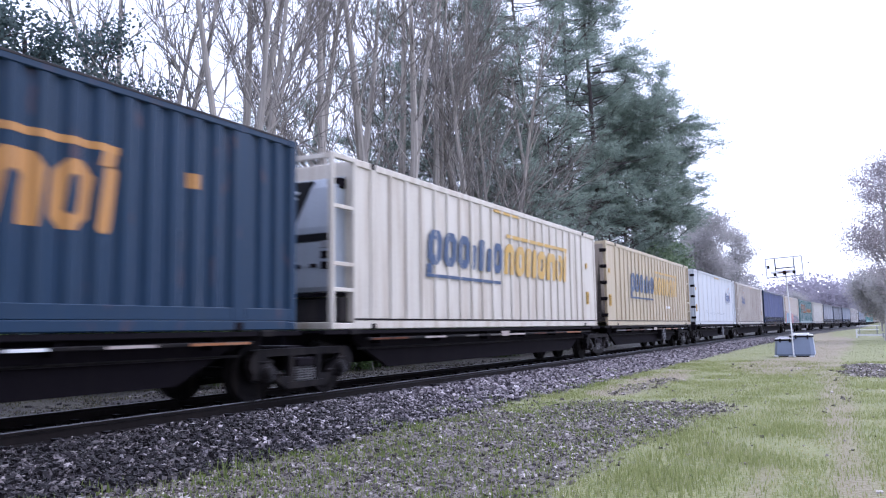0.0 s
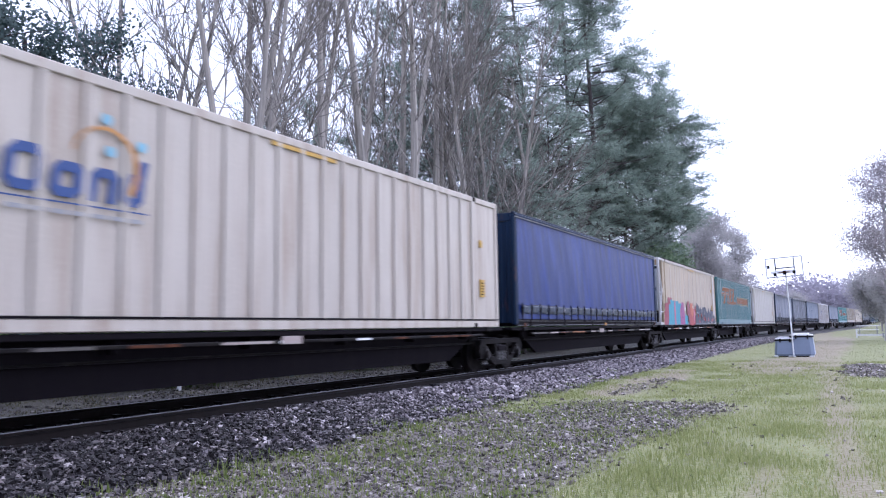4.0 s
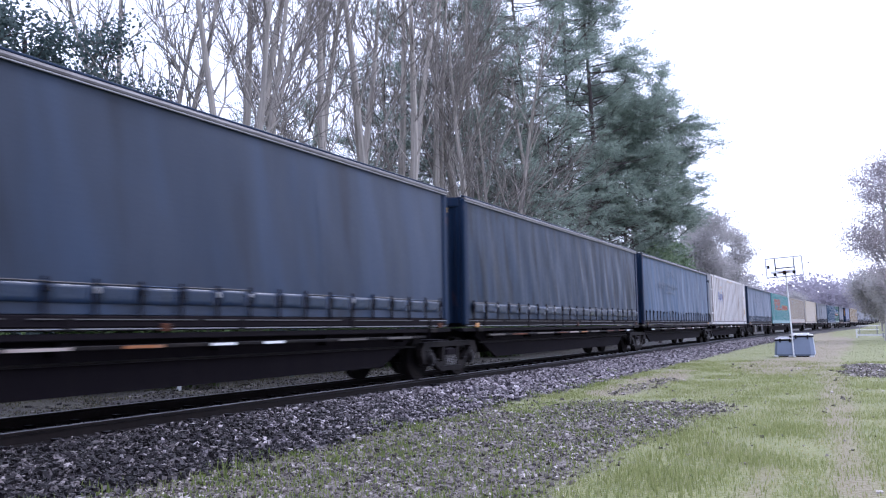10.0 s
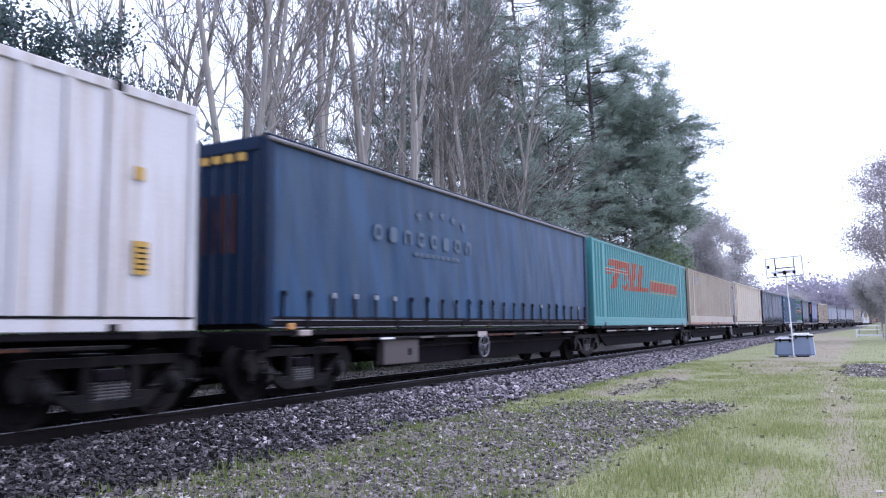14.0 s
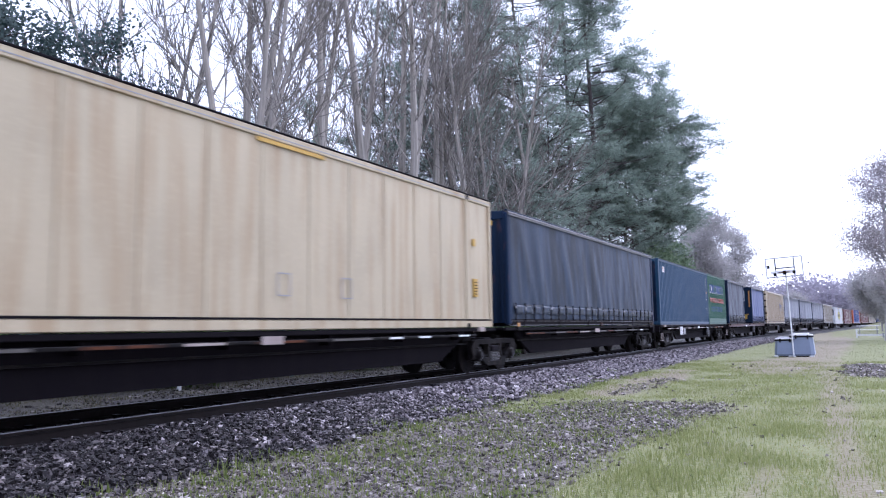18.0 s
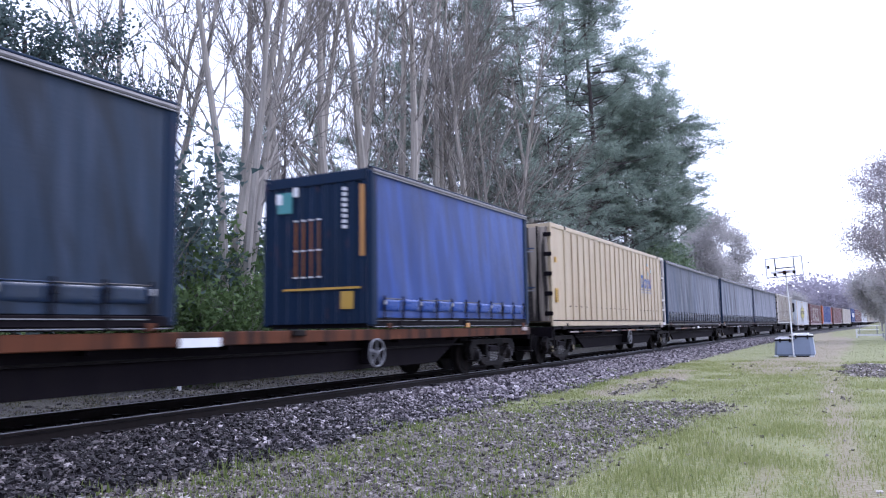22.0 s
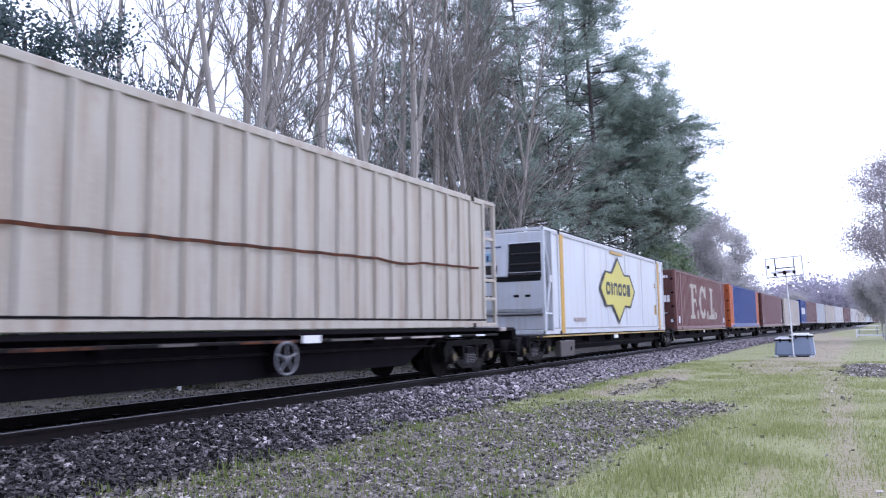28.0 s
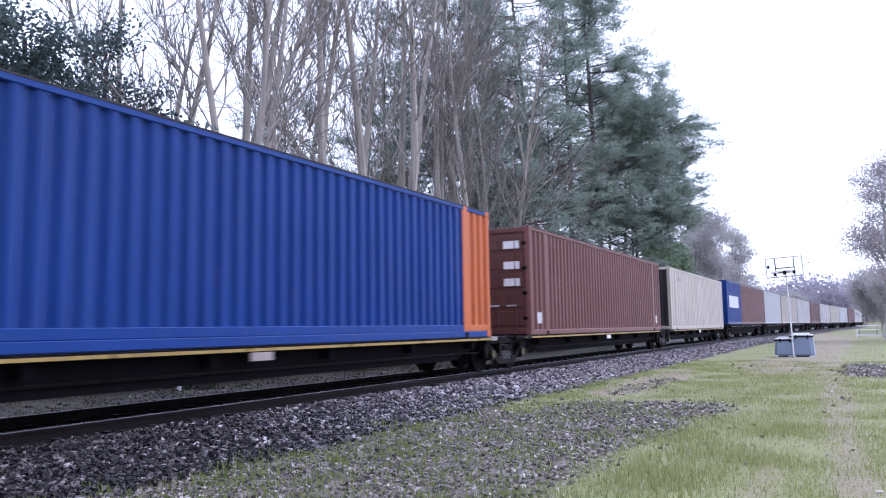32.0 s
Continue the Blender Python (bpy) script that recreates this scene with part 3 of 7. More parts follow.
        for i in range(5):
            part("label_line", S().box(x + 0.03, x + 0.19, NY - 0.006, NY, 0.73 + i * 0.065, 0.752 + i * 0.065), BLACK, box)
        part("warning_label", S().box(x, x + 0.13, NY - 0.004, NY + 0.02, 1.82, 1.98), YELLOW, box)
        if cage_at == "front" or mat is WHITE2:
            part("clearance_strip", S().box(length * 0.45, length * 0.45 + 1.6, NY - 0.002, NY + 0.02, tall - 0.2, tall - 0.14), YELLOW, box)
    return box


def curtain_sheet(x0, x1, z0, z1, seed, deep=0.075, folds=1.0):
    """A slightly billowing, creased curtain along the near side."""
    nx, nz = max(12, int((x1 - x0) / 0.12)), 16
    vs, fs = [], []
    for i in range(nx + 1):
        for j in range(nz + 1):
            x, z = x0 + (x1 - x0) * i / nx, z0 + (z1 - z0) * j / nz
            h = j / nz
            d = noise.noise(Vector((x * 0.5 + seed * 9, z * 0.35, seed))) * 0.5
            d += 0.5 * noise.noise(Vector((x * 1.9 + z * 0.7, z * 0.45 + seed * 5, 2.0))) * folds
            slant = noise.noise(Vector((x * 0.9 + z * 0.35 + seed * 7, z * 0.1, 12.0)))
            d += 0.5 * max(0.0, slant) ** 0.7 * folds * (0.4 + 0.6 * math.sin(math.pi * h))
            d += 0.35 * abs(noise.noise(Vector((x * 1.1 - z * 0.5 + seed * 3, z * 0.25, 6.0)))) * folds
            d += 0.4 * (1 - h) * noise.noise(Vector((x * 3.4 + z * 0.5, z * 0.3 + seed * 2, 9.0))) * folds
            edge = min(1, (x - x0) * 2, (x1 - x) * 2) if abs(z - z1) > 0.01 else 0
            vs.append((x, NY + 0.03 + deep * d * max(0, edge) * (1 - h * h * 0.6), z))
    for i in range(nx):
        for j in range(nz):
            k = i * (nz + 1) + j
            fs.append((k, k + nz + 1, k + nz + 2, k + 1))
    s = S().add(vs, fs)
    s.add([(x0, NY + 0.09, z0), (x1, NY + 0.09, z0), (x1, NY + 0.09, z1), (x0, NY + 0.09, z1)], [(3, 2, 1, 0)])
    return s


def tautliner(name, label, length, curtain, tall=TALL, seed=1, band=BAND_BLUE, valance=True, end_mat=None, header=True, clips=True, rail=None):
    """A curtain-sided container: front bulkhead, roof rail, curtain, and a row of buckled straps above the side rail."""
    box = thing(name, label, "container", "containers on the train")
    em = end_mat or NAVYDARK
    for x in (0, length - 0.22):
        for y in (NY, -NY - 0.12):
            part("corner_post", S().box(x, x + 0.22, y, y + 0.12, 0.05, tall - 0.05, 0.03), em, box)
    part("bulkhead", corrugated_end(0.02, NY + 0.12, -NY - 0.12, 0.1, tall - 0.2, 0.3, 0.035, -1), em, box)
    part("bulkhead_header", S().box(0.0, 0.06, NY + 0.12, -NY - 0.12, tall - 0.22, tall - 0.02, 0.012), em, box)
    if header:
        for k in range(7):
            part("header_bar", S().box(-0.006, 0.002, -0.85 + k * 0.25, -0.68 + k * 0.25, tall - 0.36, tall - 0.24), YELLOW, box)
        for k in range(4):
            part("lashing_slot", S().box(0.004, 0.022, -0.62 + k * 0.2, -0.58 + k * 0.2, 1.15, 2.05), RUSTDECK, box)
    part("rear_bulkhead", S().box(length - 0.06, length - 0.02, NY + 0.12, -NY - 0.12, 0.1, tall - 0.05), em, box)
    for y in (NY - 0.012, -NY - 0.09):
        track_bar = [(y + 0.1, tall - 0.1), (y + 0.004, tall - 0.1), (y - 0.008, tall - 0.085), (y - 0.012, tall - 0.06), (y - 0.006, tall - 0.035), (y + 0.012, tall - 0.02), (y + 0.1, tall - 0.02)]
        part("curtain_track", S().prism_x(track_bar[::-1], 0.05, length - 0.05), rail or RAILALLOY, box, "weathered aluminium curtain track")
        part("roof_cant_rail", S().box(0.02, length - 0.02, y + 0.02, y + 0.1, tall - 0.02, tall + 0.02, 0.012), NAVYDARK, box)
    part("roof", S().box(0.04, length - 0.04, NY + 0.08, -NY - 0.08, tall - 0.06, tall - 0.005), em, box)
    if valance:
        part("track_lip", S().box(0.06, length - 0.06, NY - 0.018, NY + 0.01, tall - 0.112, tall - 0.093, 0.004), GREY, box, "dull aluminium track lip")
    part("curtain", curtain_sheet(0.2, length - 0.2, 0.2, tall - 0.1, seed, folds=0.9 if seed in (10, 17) else 0.45), curtain, box, smooth=True)
    part("far_curtain", S().box(0.2, length - 0.2, -NY - 0.06, -NY - 0.02, 0.2, tall - 0.1), curtain, box)
    part("side_rail", S().box(0.1, length - 0.1, NY + 0.0, NY + 0.14, 0.05, 0.19, 0.015), BLACK, box)
    rr, x = random.Random(seed + 70), 0.15
    while x < length - 1.2:
        d = min(rr.uniform(1.2, 3.4), length - 0.15 - x)
        part("rail_edge", S().box(x, x + d, NY - 0.014, NY + 0.02, 0.138, 0.152), RAILALLOY if rr.random() < 0.75 else SLAT, box)
        x += d + rr.uniform(0.04, 0.3)
    part("lower_edge", S().box(0.1, length - 0.1, NY - 0.006, NY + 0.02, 0.03, 0.044), SLAT, box)
    for x in [0.9 + 2.66 * k for k in range(int((length - 1.2) / 2.66) + 1)]:
        part("hinge_block", S().box(x, x + 0.12, NY - 0.02, NY + 0.04, 0.03, 0.16, 0.012), BLACK, box)
    part("floor_pan", S().box(0.1, length - 0.1, NY + 0.12, -NY - 0.12, 0.02, 0.16), BLACK, box)
    n = int((length - 0.8) / 0.62)
    rng = random.Random(seed)
    if valance:
        hem = HEMBRIGHT if curtain is TARP_BRIGHT else HEM
        for i in range(n + 1):
            x = 0.4 + i * (length - 0.8) / n
            if i < n:
                x2 = 0.4 + (i + 1) * (length - 0.8) / n
                sag = rng.uniform(-0.01, 0.01)
                # a rounded hem that bulges between the straps
                roll, rings = [(0.02, 0.33), (0.008, 0.345), (0.003, 0.39), (0.0, 0.44), (-0.004, 0.49), (-0.008, 0.525), (0.02, 0.54)], 5
                vs, fs = [], []
                for q in range(rings):
                    u = q / (rings - 1)
                    out = 0.8 + 0.2 * math.sin(math.pi * u)
                    vs += [(x + 0.02 + (x2 - x - 0.04) * u, NY + (e - 0.02) * out + 0.012, z + sag * out) for e, z in roll]
                m = len(roll)
                fs = [(q * m + k, q * m + m + k, q * m + m + k + 1, q * m + k + 1) for q in range(rings - 1) for k in range(m - 1)] + [tuple(range(m)), tuple(range(rings * m - 1, rings * m - m - 1, -1))]
                part("hem", S().add(vs, fs), hem, box, "glossy curtain hem", True)
                if rng.random() < 0.8:
                    part("hem_edge", S().box(x + 0.03, x2 - 0.03, NY - 0.016, NY + 0.012, 0.542 + sag, 0.558 + sag, 0.006), RAILALLOY if rng.random() < 0.7 else band, box)
            part("strap", S().box(x - 0.018, x + 0.018, NY - 0.026, NY + 0.0, 0.16, 0.6, 0.006), BLACK, box)
            part("buckle", S().box(x - 0.03, x + 0.03, NY - 0.042, NY - 0.01, 0.43 + rng.uniform(-0.03, 0.03), 0.51, 0.01), GREY if rng.random() < 0.3 else BLACK, box)
    else:
        for i in range(n + 1):
            x = 0.4 + i * (length - 0.8) / n
            part("strap", S().box(x - 0.022, x + 0.022, NY - 0.016, NY + 0.014, 0.14, 0.6 + rng.uniform(-0.03, 0.03), 0.006), BLACK, box)
            part("buckle", S().box(x - 0.035, x + 0.045, NY - 0.034, NY - 0.006, 0.5, 0.585, 0.01), GREY if rng.random() < 0.25 else BLACK, box)
    if clips:
        for i in range(3):
            x = 0.5 + i * (length - 1.0) / 2
            part("twistlock_tab", S().box(x, x + 0.16, NY - 0.02, NY + 0.06, 0.0, 0.1, 0.01), AMBER if rng.random() < 0.35 else RUSTDECK, box)
    return box


# ---- painted marks on the near side: plain shapes ----


def mark(box, name, quads, mat, lift=0.006, label=""):
    """Flat painted shapes on the near face, each a thin plate over (x, z) outlines."""
    if len(quads) > 1 and name in ("logo_line", "label_plate", "scuff", "label_mark", "sign_line", "logo_foot"):
        return [mark(box, name, [q], mat, lift, label) for q in quads]
    s = S()
    wave = WAVES.get(box.name)
    for q in quads:
        if not wave:
            s.prism_y(q, NY - lift, NY - lift + 0.003)
            continue
        x0, x1 = min(p[0] for p in q), max(p[0] for p in q)
        cuts = [x0] + [x for x, _ in wave if x0 + 0.004 < x < x1 - 0.004] + [x1]
        for a, b in zip(cuts, cuts[1:]):
            piece = slab(slab(q, a, 1), b, -1)
            if len(piece) > 2:
                s.add([(x, NY + 0.012 + depth_at(wave, x) - lift * 0.7, z) for x, z in piece], [tuple(range(len(piece)))])
    return part(name, s, mat, box, label)


def slab(poly, cut, side):
    """The part of a convex outline on one side of an upright line."""
    out = []
    for (xa, za), (xb, zb) in zip(poly, poly[1:] + poly[:1]):
        ia, ib = side * (xa - cut) >= 0, side * (xb - cut) >= 0
        if ia:
            out.append((xa, za))
        if ia != ib:
            out.append((cut, za + (zb - za) * (cut - xa) / (xb - xa)))
    return out


def depth_at(wave, x):
    for (xa, da), (xb, db) in zip(wave, wave[1:]):
        if xa <= x <= xb:
            return da + (db - da) * (x - xa) / max(1e-6, xb - xa)
    return 0.0


def stroke(box, name, pts, wide, mat, lift=0.008, label=""):
    """One thin painted line along (x, z) points, in one piece."""
    n = len(pts)
    vs = [(x, NY - lift, z) for x, z in pts] + [(x + wide * 0.5, NY - lift, z + wide) for x, z in pts]
    return part(name, S().add(vs, [(i, i + 1, n + i + 1, n + i) for i in range(n - 1)]), mat, box, label)


def bar(x0, x1, z0, z1, lean=0.0):
    return [(x0, z0), (x1, z0), (x1 + lean, z1), (x0 + lean, z1)]


def block(x0, x1, z0, z1, t, lean, kind):
    """A letter-sized plain shape: a chamfered bar, or a chamfered ring with a slot through it, closed or open below."""
    h, w = z1 - z0, x1 - x0
    def at(x, z): return (x + lean * (z - z0) / h, z)
    if kind in ("bar", "solid"):
        c = min(0.25 * w, 0.05)
        return [[at(x, z) for x, z in ((x0, z0 + c), (x0 + c, z0), (x1 - c, z0), (x1, z0 + c), (x1, z1 - c), (x1 - c, z1), (x0 + c, z1), (x0, z1 - c))]]
    t = min(t, w * 0.36)
    c, e = min(w * 0.32, h * 0.2), 0.06 * h
    outer = [(x0, z0 + c), (x0 + c, z0), (x1 - c, z0), (x1, z0 + c), (x1, z1 - c), (x1 - c, z1), (x0 + c, z1), (x0, z1 - c)]
    ia, ib, ja, jb = x0 + t, x1 - t, z0 + t * 0.95, z1 - t * 0.95
    q = (ib - ia) * 0.3
    inner = [(ia, ja + e), (ia + q, ja), (ib - q, ja), (ib, ja + e), (ib, jb - e), (ib - q, jb), (ia + q, jb), (ia, jb - e)]
    out = []
    for k in range(8):
        if kind == "arch" and k == 1:
            continue
        m = (k + 1) % 8
        out.append([at(*p) for p in (outer[k], outer[m], inner[m], inner[k])])
    if kind == "arch":
        out = [[at(*p) for p in r] for r in ([(x0, z0), (ia, z0), (ia, jb - e), (x0, z1 - c)], [(ib, z0), (x1, z0), (x1, z1 - c), (ib, jb - e)])] + out[3:6]
    return out


def blocks(box, x0, x1, z0, z1, kinds, mat, lean=0.08, lift=0.006, t=0.17, name="logo_block"):
    """A row of letter-sized plain blocks from x0 to x1."""
    width = {"bar": 0.45, "ring": 1.0, "arch": 1.0, "solid": 0.9}
    total = sum(width[k] + 0.22 for k in kinds) - 0.22
    u, x = (x1 - x0 - lean) / total, x0
    for k in kinds:
        w = width[k] * u
        mark(box, name, block(x, x + w, z0, z1, t, lean, k), mat, lift)
        x += w + 0.22 * u


def spelt(box, rows, mat, lean=0.1, t=0.17, lift=0.006, name="logo_block"):
    """Plain blocks at given places: kind, x0, x1, z0, z1."""
    for k, x0, x1, z0, z1 in rows:
        mark(box, name, block(x0, x1, z0, z1, t, lean, k), mat, lift)

# ---- the train: wagons ----
HIGH, LOW = 1.05, 0.83
WHEEL_R = 0.42


def handwheel(parent, x, z=0.62, y=NY - 0.03):
    w = S().hoop((x, y, z), 0.24, 0.016, 22, 6)
    for i in range(5):
        a = 2 * math.pi * i / 5 + 0.3
        w.tube((x, y, z), (x + 0.23 * math.cos(a), y, z + 0.23 * math.sin(a)), 0.013, 5)
    w.tube((x, y - 0.03, z), (x, y + 0.3, z), 0.035, 8)
    hw = part("handbrake_wheel", w, SLAT, parent, "dull grey spoked handbrake wheel")
    part("brake_bracket", S().box(x - 0.09, x + 0.09, y + 0.1, y + 0.3, z - 0.2, z + 0.34, 0.02), BLACK, parent)
    return hw


BOGIE_MESH = {}


def bogie_meshes():
    """The castings of a three-piece freight bogie, shared by all of them."""
    # a cast truss: straight top chord, rounded ends over the axle boxes, sloping lower arms, a window each side of the bolster opening
    s = S()
    s.prism_y([(-1.18, 0.66), (1.18, 0.66), (1.15, 0.75), (1.05, 0.77), (-1.05, 0.77), (-1.15, 0.75)], 0, 0.13)
    s.prism_y([(-0.46, 0.16), (0.46, 0.16), (0.54, 0.21), (0.46, 0.26), (-0.46, 0.26), (-0.54, 0.21)], -0.01, 0.14)
    for k in (-1, 1):
        def side_of(pts, y0=0.0, y1=0.13):
            s.prism_y([(k * x, z) for x, z in (pts if k > 0 else pts[::-1])], y0, y1)
        side_of([(0.28, 0.25), (0.38, 0.25), (0.38, 0.67), (0.28, 0.67)], 0.005, 0.125)
        side_of([(0.38, 0.2), (0.54, 0.2), (1.0, 0.52), (1.0, 0.66), (0.88, 0.62), (0.54, 0.35), (0.38, 0.35)], 0.005, 0.125)
        side_of([(1.02, 0.42), (1.2, 0.42), (1.25, 0.5), (1.25, 0.62), (1.17, 0.7), (0.9, 0.68), (0.9, 0.58), (1.0, 0.56)])
        side_of([(1.06, 0.32), (1.18, 0.34), (1.2, 0.44), (1.06, 0.44)], 0.015, 0.115)
        s.box(k * 0.93 - 0.12, k * 0.93 + 0.12, -0.02, 0.02, 0.56, 0.6, 0.01)
        s.box(k * 0.62 - 0.1, k * 0.62 + 0.1, -0.025, 0.03, 0.38, 0.41, 0.01)
    BOGIE_MESH["side"] = s.mesh("side_frame", CASTING)
    b = S().tube((0, -0.02, 0.42), (0, 0.2, 0.42), 0.15, 14).tube((0, -0.06, 0.42), (0, -0.02, 0.42), 0.1, 10)
    BOGIE_MESH["box"] = b.mesh("axle_box", CASTING, True)
    BOGIE_MESH["cap"] = S().tube((0, -0.075, 0.42), (0, -0.055, 0.42), 0.085, 12).mesh("axle_cap", CAPYELLOW)
    c = S()
    coil = [Vector((0.066 * math.cos(i * 0.9), 0.05 + 0.066 * math.sin(i * 0.9), 0.262 + i * 0.0052)) for i in range(41)]
    k = 4
    for i, q in enumerate(coil):
        out = Vector((math.cos(i * 0.9), math.sin(i * 0.9), 0))
        for j in range(k):
            c.v.append(tuple(q + out * 0.016 * math.cos(2 * math.pi * j / k) + Vector((0, 0, 0.016 * math.sin(2 * math.pi * j / k)))))
    c.f += [(i * k + j, (i + 1) * k + j, (i + 1) * k + (j + 1) % k, i * k + (j + 1) % k) for i in range(len(coil) - 1) for j in range(k)]
    BOGIE_MESH["spring"] = c.mesh("spring", SPRINGSTEEL, True)
    BOGIE_MESH["bolster"] = S().box(-0.22, 0.22, -1.1, 1.1, 0.47, 0.62, 0.03).box(-0.24, 0.24, -0.9, 0.9, 0.6, 0.8, 0.03).mesh("bogie", BLACK)
    BOGIE_MESH["shoe"] = S().box(-0.05, 0.05, -0.06, 0.06, 0.28, 0.6, 0.03).tube((0, -0.2, 0.34), (0, 0.3, 0.34), 0.03, 6).mesh("brake_shoe", CASTING)
    BOGIE_MESH["axle"] = S().tube((0, -1.0, 0), (0, 1.0, 0), 0.075, 10).mesh("axle", CASTING)
    for k in (-1, 1):
        w = S()
        y = 0.72 * k
        w.tube((0, y - 0.065, 0), (0, y + 0.065, 0), WHEEL_R, 28)
        w.tube((0, y - k * 0.065, 0), (0, y - k * 0.1, 0), WHEEL_R + 0.03, 28)
        w.tube((0, y + k * 0.066, 0), (0, y + k * 0.075, 0), WHEEL_R - 0.07, 24, WHEEL_R - 0.09)
        w.tube((0, y + k * 0.07, 0), (0, y + k * 0.12, 0), 0.14, 16, 0.11)
        BOGIE_MESH["wheel", k] = w.mesh("wheel", CASTING)


bogie_meshes()
WHEELSETS = []


def shared(name, mesh, parent, m):
    ob = new(name, mesh)
    ob.parent = parent
    ob.matrix_basis = m
    return ob


def bogie(wagon, x, caps=False):
    b = shared("bogie", BOGIE_MESH["bolster"], wagon, Matrix.Translation((x, 0, 0)))
    for k in (-1, 1):
        turn = Matrix.Rotation(0 if k < 0 else math.pi, 4, "Z")
        shared("side_frame", BOGIE_MESH["side"], b, Matrix.Translation((0, k * 1.08, 0)) @ turn)
        for s in (-0.47, 0.47):
            shared("brake_shoe", BOGIE_MESH["shoe"], b, Matrix.Translation((s, k * 0.75, 0)))
        for s in (-0.16, 0.0, 0.16):
            shared("spring", BOGIE_MESH["spring"], b, Matrix.Translation((s, k * 1.08, 0)) @ turn)
        for s in (-0.9, 0.9):
            shared("axle_box", BOGIE_MESH["box"], b, Matrix.Translation((s, k * 1.08, 0)) @ turn)
            if caps:
                shared("axle_cap", BOGIE_MESH["cap"], b, Matrix.Translation((s, k * 1.08, 0)) @ turn)
    for s in (-0.9, 0.9):
        for nm, me in (("axle", BOGIE_MESH["axle"]), ("wheel", BOGIE_MESH["wheel", -1]), ("wheel", BOGIE_MESH["wheel", 1])):
            WHEELSETS.append((shared(nm, me, b, Matrix.Translation((s, 0, WHEEL_R))), s))
    return b


STRIPE = worn("grimy_yellow_stripe", (0.4, 0.27, 0.07), 0.6, 0.6, (0.14, 0.09, 0.04), vary=0.5)
PALEPLATE = worn("dirty_pinkish_plate", (0.36, 0.3, 0.28), 0.6, 0.5, (0.16, 0.12, 0.11))


def wagon(p0, p1, deck, bogies, style="strip", wheel=None, caps=False, tool_box=None, steps=(), couple=(True, True)):
    """One platform of a container wagon from p0 to p1 along the train; bogies are given along the train too."""
    w = thing("container_wagon", {"strip": "black flat wagon with reflective strips on greasy bogies", "yellow": "low black flat wagon with a yellow side stripe",
                                  "rust": "flat wagon with a rusty brown deck edge"}[style], "rail wagon", "wagons of the train")
    n = p1 - p0
    a, b = min(x - p0 for x in bogies) if bogies else 0, max(x - p0 for x in bogies) if bogies else n
    lo, hi = (a + 1.5 if a < n / 2 else 1.4), (b - 1.5 if b > n / 2 else n - 1.4)
    part("centre_sill", S().box(0.25, n - 0.25, -0.4, 0.4, deck - 0.3, deck - 0.03, 0.02), BLACK, w)
    for y in (NY + 0.3, -NY - 0.38):
        girder = [(lo, deck - 0.2), (lo + 1.1, 0.34), (hi - 1.1, 0.34), (hi, deck - 0.2), (hi, deck - 0.06), (lo, deck - 0.06)]
        part("side_girder", S().prism_y(girder, y, y + 0.08), BLACK, w)
    for y in (NY + 0.02, -NY - 0.12):
        z1 = deck - 0.012
        z0 = deck - (0.2 if style == "rust" else 0.09)
        part("side_sill", S().box(0.3, n - 0.3, y, y + 0.1, z0, z1, 0.012), RUSTDECK if style == "rust" else BLACK, w)
    part("deck_plate", S().box(0.3, n - 0.3, NY + 0.13, -NY - 0.13, deck - 0.06, deck - 0.02), BLACK, w)
    for i in range(6):
        x = lo + 0.6 + i * (hi - lo - 1.2) / 5
        part("cross_bearer", S().box(x - 0.06, x + 0.06, NY + 0.1, -NY - 0.1, deck - 0.26, deck - 0.06), BLACK, w)
    rng = random.Random(int(p0 * 7) + 3)
    if style == "strip":
        part("walkway_rail", S().box(1.5, n - 1.4, NY - 0.02, NY + 0.05, deck - 0.2, deck - 0.15, 0.01), CASTING, w)
        x = 1.6
        while x < n - 2.2:
            d = rng.uniform(0.5, 1.3)
            m = rng.choice([RUSTSIGN, OFFWHITE, PALEPLATE, DULL, RUSTDECK, PALEPLATE, DULL, RUSTDECK])
            part("reflector_strip", S().box(x, x + (d if m is not OFFWHITE else 0.45), NY - 0.026, NY - 0.016, deck - 0.194, deck - 0.158), m, w)
            x += d + rng.uniform(0.05, 0.9)
    elif style == "yellow":
        x = 0.9
        while x < n - 1.2:
            d = min(rng.uniform(1.6, 3.2), n - 1.1 - x)
            part("yellow_stripe", S().box(x, x + d, NY - 0.004, NY + 0.02, deck - 0.076, deck - 0.034), STRIPE, w)
            x += d + 0.06
    for x in ((0.95, n - 1.25) if style != "rust" else (0.6, n * 0.5, n - 0.9)):
        part("container_bracket", S().box(x, x + 0.3, NY - 0.03, NY + 0.14, deck - 0.1, deck - 0.004, 0.015), PALEPLATE if rng.random() < 0.25 else CASTING, w)
    x = n * (0.388 if style == "rust" else 0.46)
    if style != "strip" or rng.random() < 0.6:
        part("white_plate", S().box(x, x + (0.7 if style == "rust" else 0.45), NY - 0.034, NY - 0.022, deck - 0.21, deck - 0.09), OFFWHITE if style == "rust" or rng.random() < 0.4 else PALEPLATE, w)
    part("brake_cylinder", S().tube((n * 0.42, -0.75, 0.55), (n * 0.42 + 0.55, -0.75, 0.55), 0.14, 12), BLACK, w)
    part("air_pipe", S().tube((lo, NY + 0.24, deck - 0.34), (hi, NY + 0.24, deck - 0.36), 0.02, 6), CASTING, w)
    for x in bogies:
        bogie(w, x - p0, caps)
